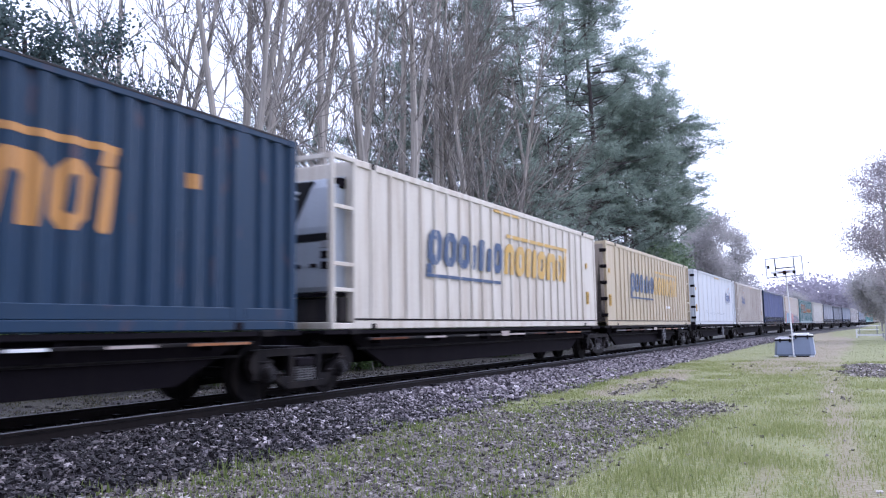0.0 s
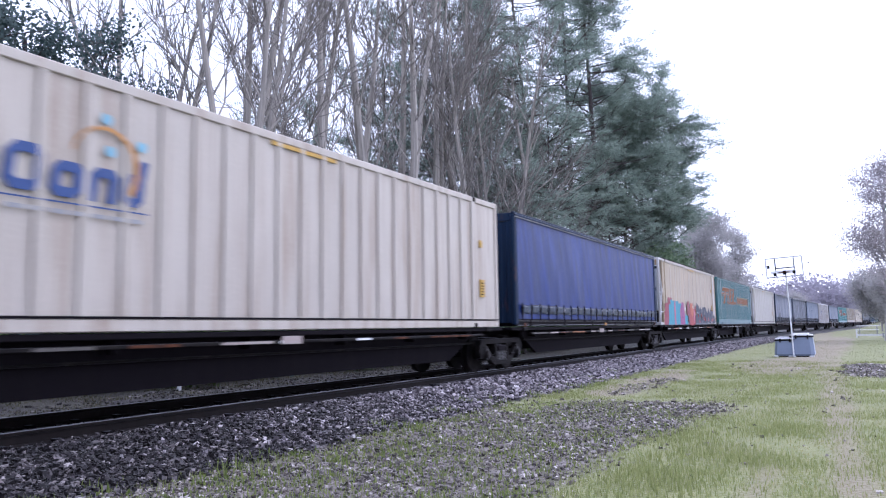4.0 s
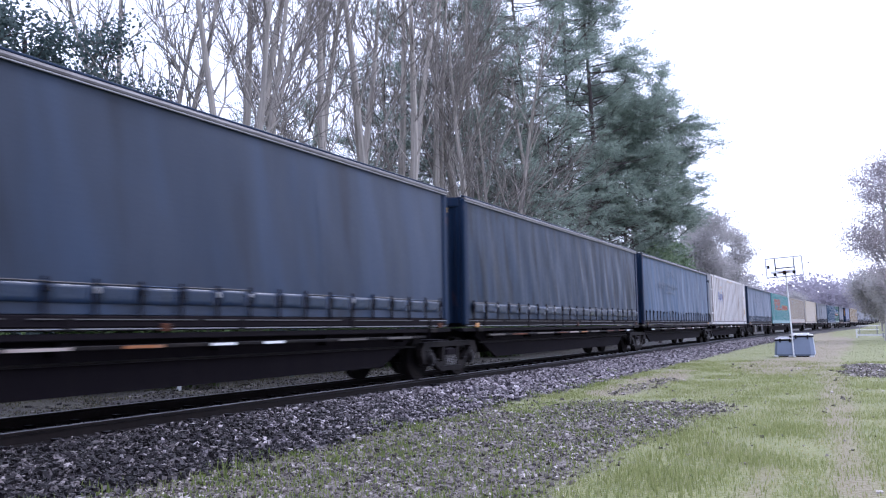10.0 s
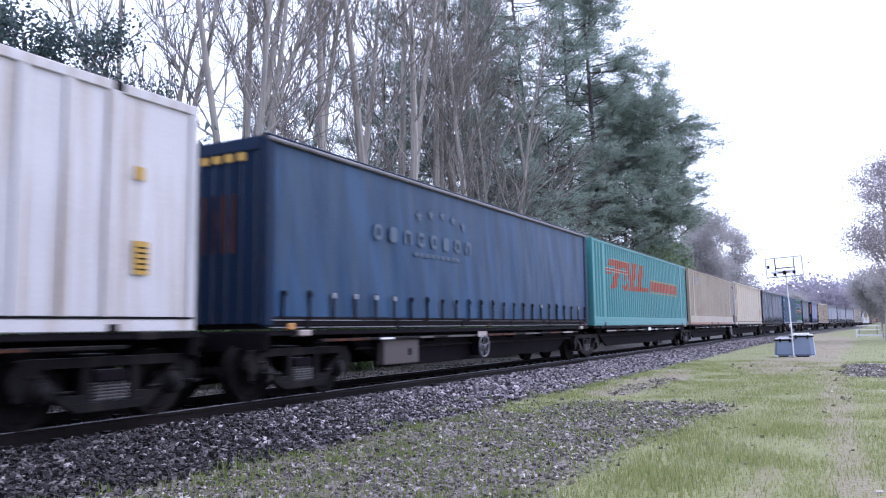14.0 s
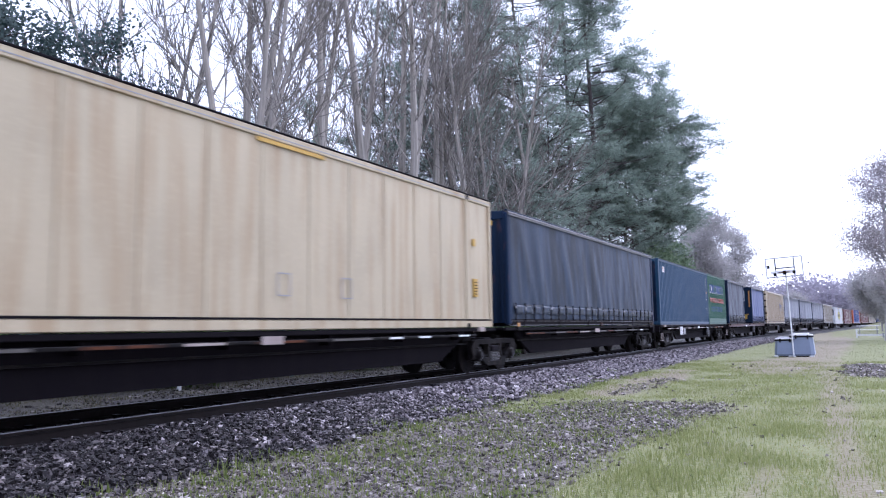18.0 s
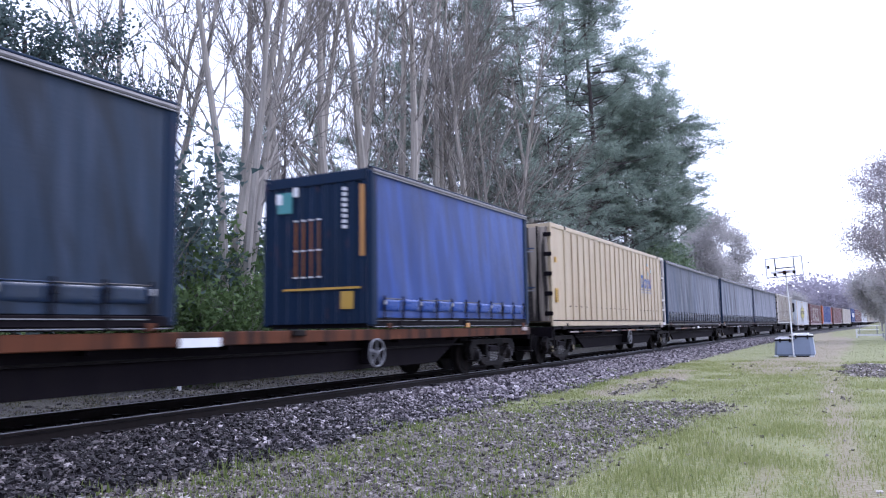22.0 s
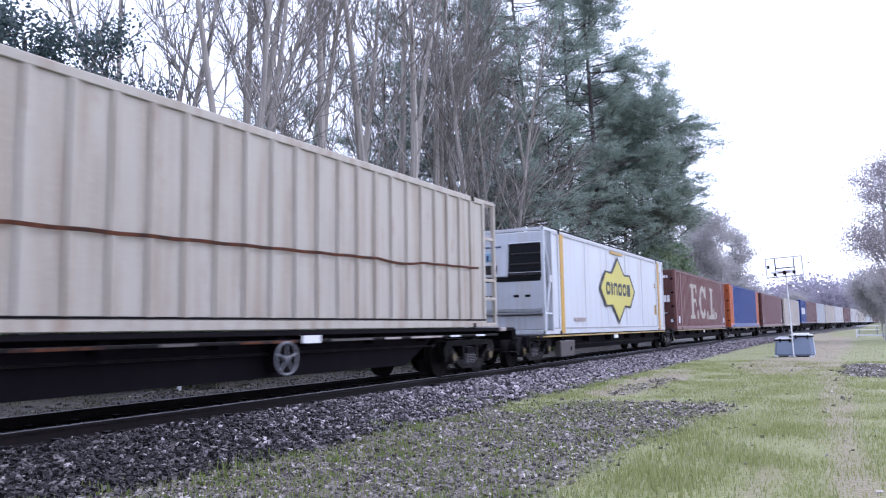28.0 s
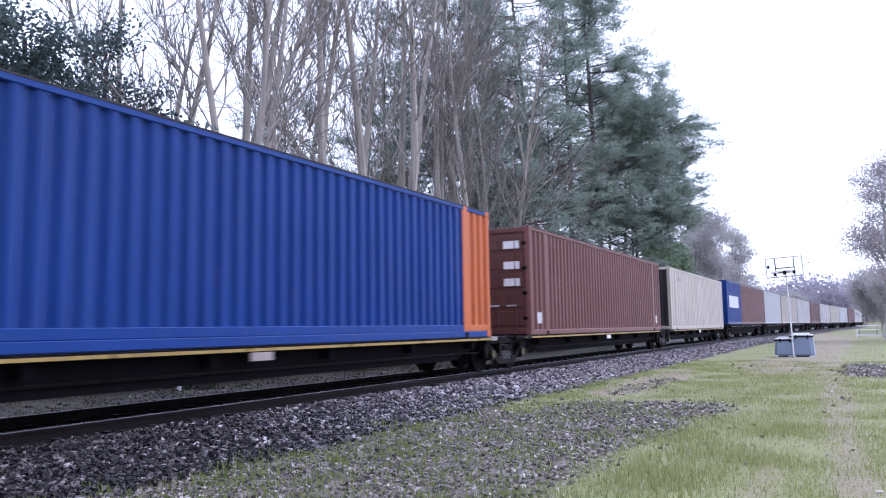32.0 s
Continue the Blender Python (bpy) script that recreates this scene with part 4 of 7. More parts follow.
    for at_end, x, s in ((couple[0], 0.3, -1), (couple[1], n - 0.3, 1)):
        if at_end:
            part("end_beam", S().box(x - 0.08, x + 0.08, NY + 0.05, -NY - 0.05, deck - 0.32, deck - 0.02, 0.02), BLACK, w)
            part("coupler", S().box(x, x + s * 0.62, -0.13, 0.13, 0.78, 1.0, 0.04), CASTING, w)
            part("coupler_head", S().box(x + s * 0.45, x + s * 0.75, -0.2, 0.16, 0.74, 1.04, 0.06), CASTING, w)
            part("air_hose", S().tube((x, 0.4, 0.72), (x + s * 0.45, 0.38, 0.42), 0.03, 6), RUBBER, w)
            part("end_step", S().box(x - 0.05, x + 0.05, NY - 0.02, NY + 0.4, 0.4, 0.44, 0.01), CASTING, w)
            part("step_hanger", S().tube((x, NY + 0.02, 0.42), (x, NY + 0.02, deck - 0.05), 0.018, 6), CASTING, w)
    if wheel is not None:
        handwheel(w, wheel - p0, deck - 0.42)
    if tool_box is not None:
        x = tool_box - p0
        tb = part("equipment_box", S().box(x, x + 1.25, NY + 0.03, NY + 0.2, deck - 0.66, deck - 0.2, 0.02), BOXGREY, w, "dirty grey equipment box")
        part("box_latch", S().box(x + 0.85, x + 0.95, NY + 0.015, NY + 0.03, deck - 0.5, deck - 0.38), BLACK, tb)
    for x in steps:
        s = S()
        for dx in (0, 0.32):
            s.tube((x - p0 + dx, NY + 0.0, deck - 0.36), (x - p0 + dx, NY + 0.0, 0.38), 0.018, 6)
        s.box(x - p0 - 0.02, x - p0 + 0.34, NY - 0.04, NY + 0.06, 0.36, 0.39)
        part("shunter_step", s, PALEPLATE, w, "pale shunter's step")
        for dx in (0, 0.32):
            part("step_hanger", S().tube((x - p0 + dx, NY + 0.01, deck - 0.36), (x - p0 + dx, NY + 0.03, deck - 0.06), 0.018, 6), BLACK, w)
    return w


# ---- what rides on them: kind, start along the train and length ----
START = [-5.4, 10.12, 25.8, 42.0, 57.25, 72.95, 89.0, 104.7, 121.0, 136.75, 152.6, 168.5, 184.75, 200.7, 216.45, 232.75, 248.55, 264.1, 280.5, 292.98,
         300.35, 312.05, 321.15, 336.0, 351.7, 367.2, 383.55, 400.95, 418.3, 435.5, 452.75, 470.0]
LOADS = []


def put(box, i, deck=HIGH):
    LOADS.append((box, START[i], deck))
    return box


YELLOW_ROW = [("arch", 7.03, 7.6), ("ring", 7.73, 8.3), ("bar", 8.42, 8.74), ("bar", 8.88, 9.12), ("ring", 9.23, 9.82), ("arch", 9.93, 10.6), ("ring", 10.7, 11.2), ("bar", 11.3, 11.52)]


def national_logo(box, a, b):
    """A long two-colour name as plain slanted blocks, underlined in blue and overlined in yellow."""
    spelt(box, [("ring", 3.17, 3.74, 1.28, 2.0), ("ring", 3.85, 4.4, 1.28, 2.0), ("ring", 4.5, 5.04, 1.28, 2.0), ("bar", 5.15, 5.37, 1.28, 1.84), ("bar", 5.53, 5.8, 1.28, 2.0), ("bar", 5.97, 6.18, 1.28, 1.84), ("ring", 6.3, 6.82, 1.28, 2.0)], a, 0.09, 0.24)
    mark(box, "logo_line", [bar(3.12, 6.76, 1.02, 1.09), bar(3.14, 3.36, 1.1, 1.3, 0.03)], a)
    spelt(box, [(k, x0 - 0.06, x1 - 0.06, 1.28, 2.04) for k, x0, x1 in YELLOW_ROW], b, 0.1, 0.24)
    mark(box, "logo_line", [bar(7.17, 11.6, 2.19, 2.28), bar(11.32, 11.52, 2.02, 2.2, 0.04)], b)


CYAN = worn("pale_cyan_marking", (0.2, 0.42, 0.55), 0.5, 0.2, (0.3, 0.4, 0.45))


def rand_logo(box, x, z=1.5, pale=True):
    """A short blue name as plain blocks with a swung arc and two fine lines below."""
    spelt(box, [("ring", x + 0.06, x + 0.5, z - 0.02, z + 0.49), ("ring", x + 0.58, x + 0.97, z - 0.03, z + 0.37), ("arch", x + 1.05, x + 1.42, z - 0.03, z + 0.37), ("ring", x + 1.48, x + 1.8, z - 0.03, z + 0.37), ("bar", x + 1.72, x + 1.84, z + 0.3, z + 0.55)], RANDBLUE, 0.05, 0.115)
    mark(box, "logo_line", [bar(x - 0.05, x + 1.88, z - 0.1, z - 0.082)], RANDBLUE)
    if pale:
        mark(box, "logo_line", [bar(x + 0.12 + i * 0.25, x + 0.12 + i * 0.25 + 0.19, z - 0.22, z - 0.17) for i in range(7)], GREY)
    arc = []
    for i in range(12):
        a0, a1 = radians(165 - i * 17), radians(165 - (i + 1) * 17)
        cx, cz, r0, r1 = x + 1.26, z + 0.4, 0.42, 0.44 + 0.006 * i
        arc.append([(cx + r * math.cos(a), cz + r * math.sin(a)) for r, a in ((r0, a0), (r1, a0), (r1, a1), (r0, a1))])
    mark(box, "logo_arc", arc, AMBER, 0.009)
    for dx, dz in ((1.28, 0.95), (1.78, 0.72), (1.34, 0.58)):
        mark(box, "logo_dot", [[(x + dx + 0.07 * math.cos(a * math.pi / 4), z + dz + 0.07 * math.sin(a * math.pi / 4)) for a in range(8)]], CYAN, 0.007)


def toll_logo(box, mat):
    """A slanted four-block sign with speed lines, running out into a long stripe."""
    for q in ([bar(1.88, 4.7, 2.1, 2.34, 0.1)], [bar(2.1, 2.75, 1.3, 2.11, 0.72)], [bar(4.5, 5.2, 1.3, 2.38, 0.62)], [bar(5.61, 6.3, 1.3, 2.38, 0.62)]):
        mark(box, "logo_block", q, mat)
    mark(box, "logo_ring", block(3.55, 4.3, 1.27, 2.11, 0.2, 0.5, "ring"), mat)
    mark(box, "logo_foot", [bar(5.2, 5.62, 1.3, 1.47, 0.1), bar(6.3, 7.7, 1.33, 1.5)], mat)
    for z in (1.89, 1.985):
        mark(box, "logo_line", [bar(1.6, 4.4, z, z + 0.022)], CREAM2, 0.012)
    mark(box, "logo_line", [bar(1.6, 4.4, 1.916, 1.985)], mat, 0.009)
    mark(box, "logo_outline", [bar(1.98, 4.72, 2.34, 2.355)], CREAM2)
    mark(box, "logo_line", [bar(1.62, 2.4, 1.8, 1.86)], mat)
    mark(box, "logo_stripe", [bar(7.85, 13.35, 1.4, 1.8)], mat)
    mark(box, "logo_line", [bar(7.85, 13.35, 1.83, 1.86), bar(7.85, 13.35, 1.32, 1.35)], YELLOW)


def small_text(box, x, z, n=6, mat=OFFWHITE, w=0.09, h=0.06, down=False, lift=0.006):
    """A line of marks too small to read, as short bars."""
    mark(box, "text_bar", [bar(x + (0 if down else i * w * 1.4), x + (0 if down else i * w * 1.4) + w, z - (i * h * 1.6 if down else 0), z - (i * h * 1.6 if down else 0) + h) for i in range(n)], mat, lift)


PALE_RIDGE.update({TEAL: worn("chalky_teal_ridge_paint", (0.18, 0.265, 0.275), 0.7, 0.6, (0.15, 0.19, 0.19), vary=0.4, spec=0.2),
              STEELBLUE: worn("paler_blue_ridge_paint", (0.02, 0.06, 0.125), 0.6, 0.6, (0.05, 0.075, 0.1), spec=0.25, haze_sheen=0.6)})
# 0: navy steel box with an orange sign
c = put(steel_container("shipping_container", "faded navy corrugated steel container with an orange sign", 14.62, NAVY, pitch=0.36, depth=0.05, deep_sill=0.16), 0)
spelt(c, [(k, x0 - 0.2, x1 - 0.2, 1.12, 1.92) for k, x0, x1 in YELLOW_ROW], AMBER, 0.1, 0.24)
mark(c, "logo_line", [bar(6.95, 11.42, 2.08, 2.17), bar(11.13, 11.36, 1.9, 2.08, 0.04)], AMBER)
mark(c, "label_plate", [bar(12.45, 12.65, 1.85, 2.05)], AMBER)
# 1: white reefer
c = put(reefer("refrigerated_container", "creamy white ribbed refrigerated container with a blue and yellow sign", 14.38, CREAM1, style="rungs"), 1)
national_logo(c, INK, YELLOW)
# 2: cream reefer, doors forward
c = put(reefer("refrigerated_container", "dusty cream refrigerated container with a blue and yellow sign", 14.72, CREAM, cage_at="rear", style="rungs", end_dirt=SOOTYCREAM), 2)
national_logo(c, INK, YELLOW)
small_text(c, 9.2, 0.72, 3, OFFWHITE, 0.2, 0.1)
# 3: bright white, wide panels
c = put(reefer("refrigerated_container", "bright white flat-sided refrigerated container with a small blue sign", 14.6, WHITE2, ribs=1.3, cage_at="rear", style="brace"), 3)
rand_logo(c, 10.38)
for x, w, up in ((3.0, 1.3, 0.16), (4.6, 0.5, -0.05), (5.6, 0.35, 0.1), (6.3, 0.8, -0.06), (7.3, 1.3, 0.05), (8.8, 0.8, -0.03)):
    pts = [(x + w * i / 12, 0.62 + up * math.sin(i * 0.55) + 0.03 * math.sin(i * 1.7 + x)) for i in range(13)]
    stroke(c, "scribble", pts, 0.022, FADED)
# 4: pale cream ribbed
c = put(reefer("refrigerated_container", "pale cream ribbed refrigerated container with a small blue sign", 14.62, CREAM2, style="rungs"), 4)
rand_logo(c, 2.45)
# 5: bright blue curtain-sider
c = put(tautliner("curtain_container", "bright blue curtain-sided container with silver buckles", 15.3, TARP_ROYAL, seed=5, band=TARP_ROYAL, header=False, rail=NAVYDARK), 5)
# 6: cream reefer with graffiti
c = put(reefer("refrigerated_container", "dusty cream refrigerated container with colourful graffiti", 14.6, CREAM5, ribs=1.05, style="brace", cage_mat=WHITE, rear=1.0, label_at=1.4, batten=CREAM2, rails=CREAM2), 6)
RED_A, CYAN_A, PINK_A, PLUM_A, TAN_A, RED_B, FLAME_A, DARK_A = [worn("spray_paint", v, 0.6, 0.45, spec=0.12, grime=tuple(q * 0.6 + 0.015 for q in v), vary=0.3) for v in (
    (0.27, 0.055, 0.075), (0.05, 0.27, 0.36), (0.42, 0.13, 0.2), (0.28, 0.07, 0.2), (0.3, 0.2, 0.13), (0.3, 0.035, 0.03), (0.42, 0.1, 0.035), (0.012, 0.017, 0.035))]


def lump(cx, w, z0, z1, seed, teeth=0.0):
    """An upright sprayed letter-like lump with a wobbly outline."""
    rn = random.Random(seed)
    side = [(w * rn.uniform(0.75, 1.1), z0 + (z1 - z0) * k / 5) for k in range(6)]
    crown = [(w * 0.45, z1 + rn.uniform(0.02, 0.07) + teeth), (0.0, z1 + rn.uniform(-0.08, 0.06)), (-w * 0.5, z1 + rn.uniform(0.0, 0.08) + teeth * rn.uniform(0, 1))]
    left = [(-w * rn.uniform(0.75, 1.1), z0 + (z1 - z0) * k / 5) for k in range(5, -1, -1)]
    lean = rn.uniform(-0.12, 0.16)
    return [(cx + x + lean * (z - z0), z) for x, z in side + crown + left]


GRAF = [(RED_A, [(0.95, 0.3, 0.62), (1.35, 0.4, 1.05), (1.75, 0.42, 1.35), (2.1, 0.3, 1.3)]), (CYAN_A, [(1.95, 0.45, 0.98), (2.6, 0.5, 1.22), (3.35, 0.5, 1.2), (4.0, 0.45, 1.12), (5.55, 0.4, 0.5)]),
        (PINK_A, [(2.95, 0.17, 1.2), (4.25, 0.16, 0.85)]), (PLUM_A, [(4.35, 0.28, 1.0), (4.8, 0.3, 1.15), (5.0, 0.2, 0.7)])]
gi = 0
for gmat, lumps in GRAF:
    for cx, w, z1 in lumps:
        mark(c, "graffiti", [lump(cx, w, 0.0, z1 * 0.9, gi)], gmat, 0.008 + 0.0014 * gi, "spray-painted patch")
        gi += 1


def rounded(pts, n=5):
    """A closed outline that runs smoothly through its corners."""
    out = []
    for i in range(len(pts)):
        p0, p1, p2, p3 = (Vector(pts[(i + k) % len(pts)]) for k in (-1, 0, 1, 2))
        for k in range(n):
            t = k / n
            out.append(tuple(0.5 * (2 * p1 + (p2 - p0) * t + (2 * p0 - 5 * p1 + 4 * p2 - p3) * t * t + (3 * p1 - p0 - 3 * p2 + p3) * t ** 3)))
    return out


# round red and orange letters, then jagged black ones with pale edges
for gmat, outline in ((RED_B, ((6.25, 0.03), (6.3, 0.7), (6.7, 0.8), (7.1, 0.6), (7.45, 0.8), (7.72, 0.78), (8.02, 1.04), (8.1, 0.9), (7.9, 0.5), (7.85, 0.03))),
                      (RED_A, ((5.75, 0.98), (6.05, 1.17), (6.34, 1.03), (6.42, 0.72), (6.5, 0.3), (6.52, 0.04), (6.2, 0.04), (6.02, 0.45), (5.73, 0.58), (5.82, 0.78))),
                      (FLAME_A, ((6.5, 0.88), (6.76, 1.1), (7.05, 1.0), (7.15, 0.82), (7.36, 0.86), (7.44, 0.7), (7.25, 0.45), (6.95, 0.4), (6.65, 0.62))),
                      (PINK_A, ((7.5, 0.72), (7.66, 0.8), (7.72, 0.5), (7.62, 0.1), (7.48, 0.12), (7.44, 0.5))), (RED_B, ((7.18, 1.02), (7.3, 1.08), (7.36, 0.98), (7.24, 0.92)))):
    mark(c, "graffiti", [rounded(outline)], gmat, 0.008 + 0.0014 * gi, "round spray-painted letter")
    gi += 1
JAGGED = (((7.82, 0.03), (9.1, 0.03), (9.28, 0.35), (9.32, 0.92), (8.95, 0.74), (8.5, 0.52), (7.9, 0.48)), ((8.1, 0.68), (8.6, 0.6), (8.95, 0.62), (8.92, 0.95), (8.25, 1.14)),
          ((9.1, 0.03), (9.7, 0.03), (9.72, 0.5), (9.5, 0.3), (9.25, 0.3)), ((9.3, 0.55), (9.62, 0.58), (9.7, 0.82), (9.5, 0.78), (9.44, 0.92), (9.3, 0.84)),
          ((9.75, 0.03), (10.35, 0.03), (10.3, 0.5), (10.42, 0.94), (9.9, 0.9), (9.72, 0.5)), ((10.45, 0.03), (11.2, 0.03), (11.25, 0.62), (10.95, 0.7), (10.6, 0.96), (10.4, 0.9)),
          ((11.1, 0.12), (11.9, 0.03), (12.1, 0.5), (11.75, 0.62), (11.35, 0.95), (11.2, 0.6)), ((11.8, 0.2), (12.5, 0.06), (12.75, 0.45), (12.45, 0.5), (12.62, 0.72), (12.15, 0.78), (11.9, 0.96)),
          ((12.4, 0.06), (13.15, 0.03), (13.1, 0.3), (12.9, 0.52), (12.6, 0.5)))
BLUEWHITE = worn("pale_spray_edge", (0.4, 0.46, 0.5), 0.6, 0.3, (0.3, 0.33, 0.36))
for k, outline in enumerate(JAGGED):
    outline = [(x + 0.25 * max(0, x - 9.8), z) for x, z in outline]
    mark(c, "graffiti_edge", [[(x + 0.025, max(z, 0.02) - 0.025) for x, z in outline]], BLUEWHITE, 0.036 + 0.002 * k, "pale spray-painted edge")
    mark(c, "graffiti", [outline], DARK_A, 0.037 + 0.002 * k, "jagged black spray-painted letter")
for x, z, w in ((8.5, 0.36, 0.26), (9.42, 0.4, 0.2), (10.1, 0.2, 0.34), (10.6, 0.14, 0.3), (11.5, 0.16, 0.3), (12.6, 0.12, 0.5), (13.3, 0.15, 0.18), (8.8, 0.06, 0.3)):
    mark(c, "graffiti", [[(x, z), (x + w, z + 0.05), (x + 0.8 * w, z + 0.24), (x + 0.2 * w, z + 0.15)]], RED_B, 0.056, "red spray-painted patch")
mark(c, "graffiti", [rounded([(5.3 + 0.1 * math.cos(a), 0.78 + 0.1 * math.sin(a)) for a in (0, 1.57, 3.14, 4.71)])], OFFWHITE, 0.02, "white spray-painted dot")


def rear_panel(box):
    """The paler panel and marks between the rear posts."""
    part("end_panel", S().box(13.73, 14.5, NY + 0.02, NY + 0.05, 0.16, 2.8, 0.004), CREAM2, box, "pale dusty end panel")
    for x, k in ((13.88, 6), (14.06, 10)):
        small_text(box, x, 2.45, k, GREY, 0.1, 0.07, True, -0.014)


rear_panel(c)
stroke(c, "graffiti_outline", [(13.85 + 0.36 * math.cos(a * 0.2), 0.62 + 0.28 * math.sin(a * 0.2)) for a in range(-5, 17)], 0.028, RUSTSIGN, 0.012, "brown spray-painted arc")
stroke(c, "graffiti_outline", [(14.32 + 0.12 * math.cos(a * 0.25), 0.22 + 0.14 * math.sin(a * 0.25)) for a in range(0, 13)], 0.028, RUSTSIGN, 0.012, "brown spray-painted arc")
for cx, cz, rx, rz, turn in ((5.25, 0.72, 0.22, 0.3, 5.2), (5.72, 0.7, 0.16, 0.2, 6.3), (5.7, 0.32, 0.2, 0.16, 4.2), (5.95, 0.85, 0.12, 0.22, 3.6)):
    pts = [(cx + rx * math.cos(0.6 + turn * i / 14), cz + rz * math.sin(0.6 + turn * i / 14)) for i in range(15)]
    stroke(c, "graffiti_outline", pts, 0.028, RUSTSIGN, 0.034, "brown spray-painted outline")
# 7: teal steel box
c = put(steel_container("shipping_container", "faded teal corrugated steel container with a rusty orange sign", 14.95, TEAL, pitch=0.29, depth=0.075, deep_sill=0.14, end_mat=worn("sooty_teal_end_paint", (0.016, 0.075, 0.085), 0.6, 0.85, (0.012, 0.02, 0.024), vary=0.8, spec=0.25, crisp=0.6, haze_sheen=0.3)), 7)
toll_logo(c, RUSTSIGN)
# 8: cream reefer, wide panels
c = put(reefer("refrigerated_container", "pale cream flat-sided refrigerated container, dusty", 14.6, CREAM6, ribs=1.1, style="brace", cage_mat=WHITE, rear=1.0, label_at=1.55), 8)
rear_panel(c)
for x, z, w in ((0.6, 0.3, 0.5), (2.2, 0.26, 0.3), (4.9, 0.24, 0.35), (9.3, 0.3, 0.4)):
    mark(c, "scuff", [rounded([(x, z), (x + w, z - 0.04), (x + 0.8 * w, z + 0.2), (x + 0.2 * w, z + 0.16)])], WHITE, -0.024, "whitish scuff")
# 9, 10: dark curtain-siders
c = put(tautliner("curtain_container", "grimy dark blue-grey curtain-sided container with straps", 15.1, TARP_DARK, seed=9), 9)
mark(c, "patch", [rounded([(2.55, 0.5), (3.9, 0.5), (3.85, 0.95), (3.25, 1.12), (2.65, 0.95)])], worn("dark_curtain_patch", (0.006, 0.009, 0.018), 0.5, 0.3, (0.012, 0.016, 0.026), haze_sheen=0.3), -0.008, "dark patch on the curtain")
for pts in ([(0.4, 2.34), (1.8, 2.36), (2.6, 2.33), (4.1, 2.38), (5.0, 2.3)], [(0.45, 2.1), (0.7, 1.5), (0.6, 0.9)], [(10.65, 2.45), (10.75, 1.5), (10.85, 0.65)]):
    stroke(c, "crease", pts, 0.03, HEM, -0.006, "pale crease in the curtain")
c = put(tautliner("curtain_container", "grimy dark curtain-sided container with wrinkled sheet", 15.05, TARP_SLATE, seed=10), 10)
# 11: dusty blue curtain-sider with a faded sign
c = put(tautliner("curtain_container", "dusty blue curtain-sided container with a faded sign", 15.3, TARP_BLUE, seed=11, valance=False), 11)


def star(cx, cz, r):
    pts = []
    for i in range(10):
        a, q = math.pi / 2 + math.pi * i / 5, r if i % 2 == 0 else r * 0.42
        pts.append((cx + q * math.cos(a), cz + q * math.sin(a)))
    return pts


def star_sign(box, mat):
    for i, k in enumerate(["ring", "bar", "arch", "ring", "ring", "bar", "ring", "arch"]):
        x = 2.85 + i * 0.52
        mark(box, "sign_block", block(x + 0.04, x + 0.3, 1.6, 1.88, 0.07, 0.0, k), mat, -0.012)
    for i in range(5):
        mark(box, "sign_star", [star(4.5 + i * 0.48, 2.2 + 0.12 * math.sin(i * 0.8), 0.13)], mat, -0.012)
    mark(box, "sign_line", [bar(4.3 + i * 0.22, 4.3 + i * 0.22 + 0.15, 1.4, 1.48) for i in range(9)], FADED, -0.012)


star_sign(c, FADED)
# 12: white ribbed reefer
c = put(reefer("refrigerated_container", "white ribbed refrigerated container with a blue sign", 14.6, WHITE, style="rungs"), 12)
rand_logo(c, 2.45)
# 13: dusty blue curtain-sider
c = put(tautliner("curtain_container", "dusty blue curtain-sided container with faded letters and stars", 15.1, TARP_BLUE, seed=13, valance=False), 13)
star_sign(c, FADED)
# 14: teal box
c = put(steel_container("shipping_container", "bright teal corrugated steel container with an orange-red sign", 15.3, TEAL2, pitch=0.29, depth=0.07, deep_sill=0.14), 14)
toll_logo(c, worn("dull_red_orange_sign_paint", (0.34, 0.085, 0.045), 0.6, 0.5, (0.2, 0.13, 0.1), vary=0.4))
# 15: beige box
c = put(steel_container("shipping_container", "beige corrugated steel container with rusty rails", 14.8, BEIGE, pitch=0.33, depth=0.09, deep_sill=0.3, end_mat=NEARBLACK), 15)
part("rust_rail", S().box(0.2, 14.6, NY - 0.008, NY + 0.02, 0.0, 0.1), RUSTSIGN, c)
# dark plates on the face stand in for shaded pocket openings
for x in (6.12, 8.2):
    part("fork_pocket", S().box(x, x + 0.4, NY - 0.012, NY + 0.02, 0.01, 0.11), NEARBLACK, c, "dark fork-lift pocket")
part("rust_rail", S().box(0.2, 14.6, NY - 0.006, NY + 0.02, TALL - 0.05, TALL + 0.002), RUSTDECK, c)
small_text(c, 1.5, 2.35, 8, GREY, 0.16, 0.22)
small_text(c, 1.6, 2.14, 5, GREY, 0.16, 0.12)
# 16: cream reefer
c = put(reefer("refrigerated_container", "yellowed cream flat-sided refrigerated container", 14.55, CREAM, ribs=1.05, style="brace", cage_mat=WHITE), 16)
for x in (7.0, 8.6):
    for q in (bar(x, x + 0.3, 0.5, 0.52), bar(x, x + 0.3, 0.83, 0.85), bar(x, x + 0.02, 0.52, 0.83), bar(x + 0.28, x + 0.3, 0.52, 0.83)):
        mark(c, "hatch_edge", [q], GREY, 0.008)
# 17: dark curtain-sider
c = put(tautliner("curtain_container", "dark grey-blue curtain-sided container with streaked sheet", 15.2, TARP_SLATE, seed=17), 17)
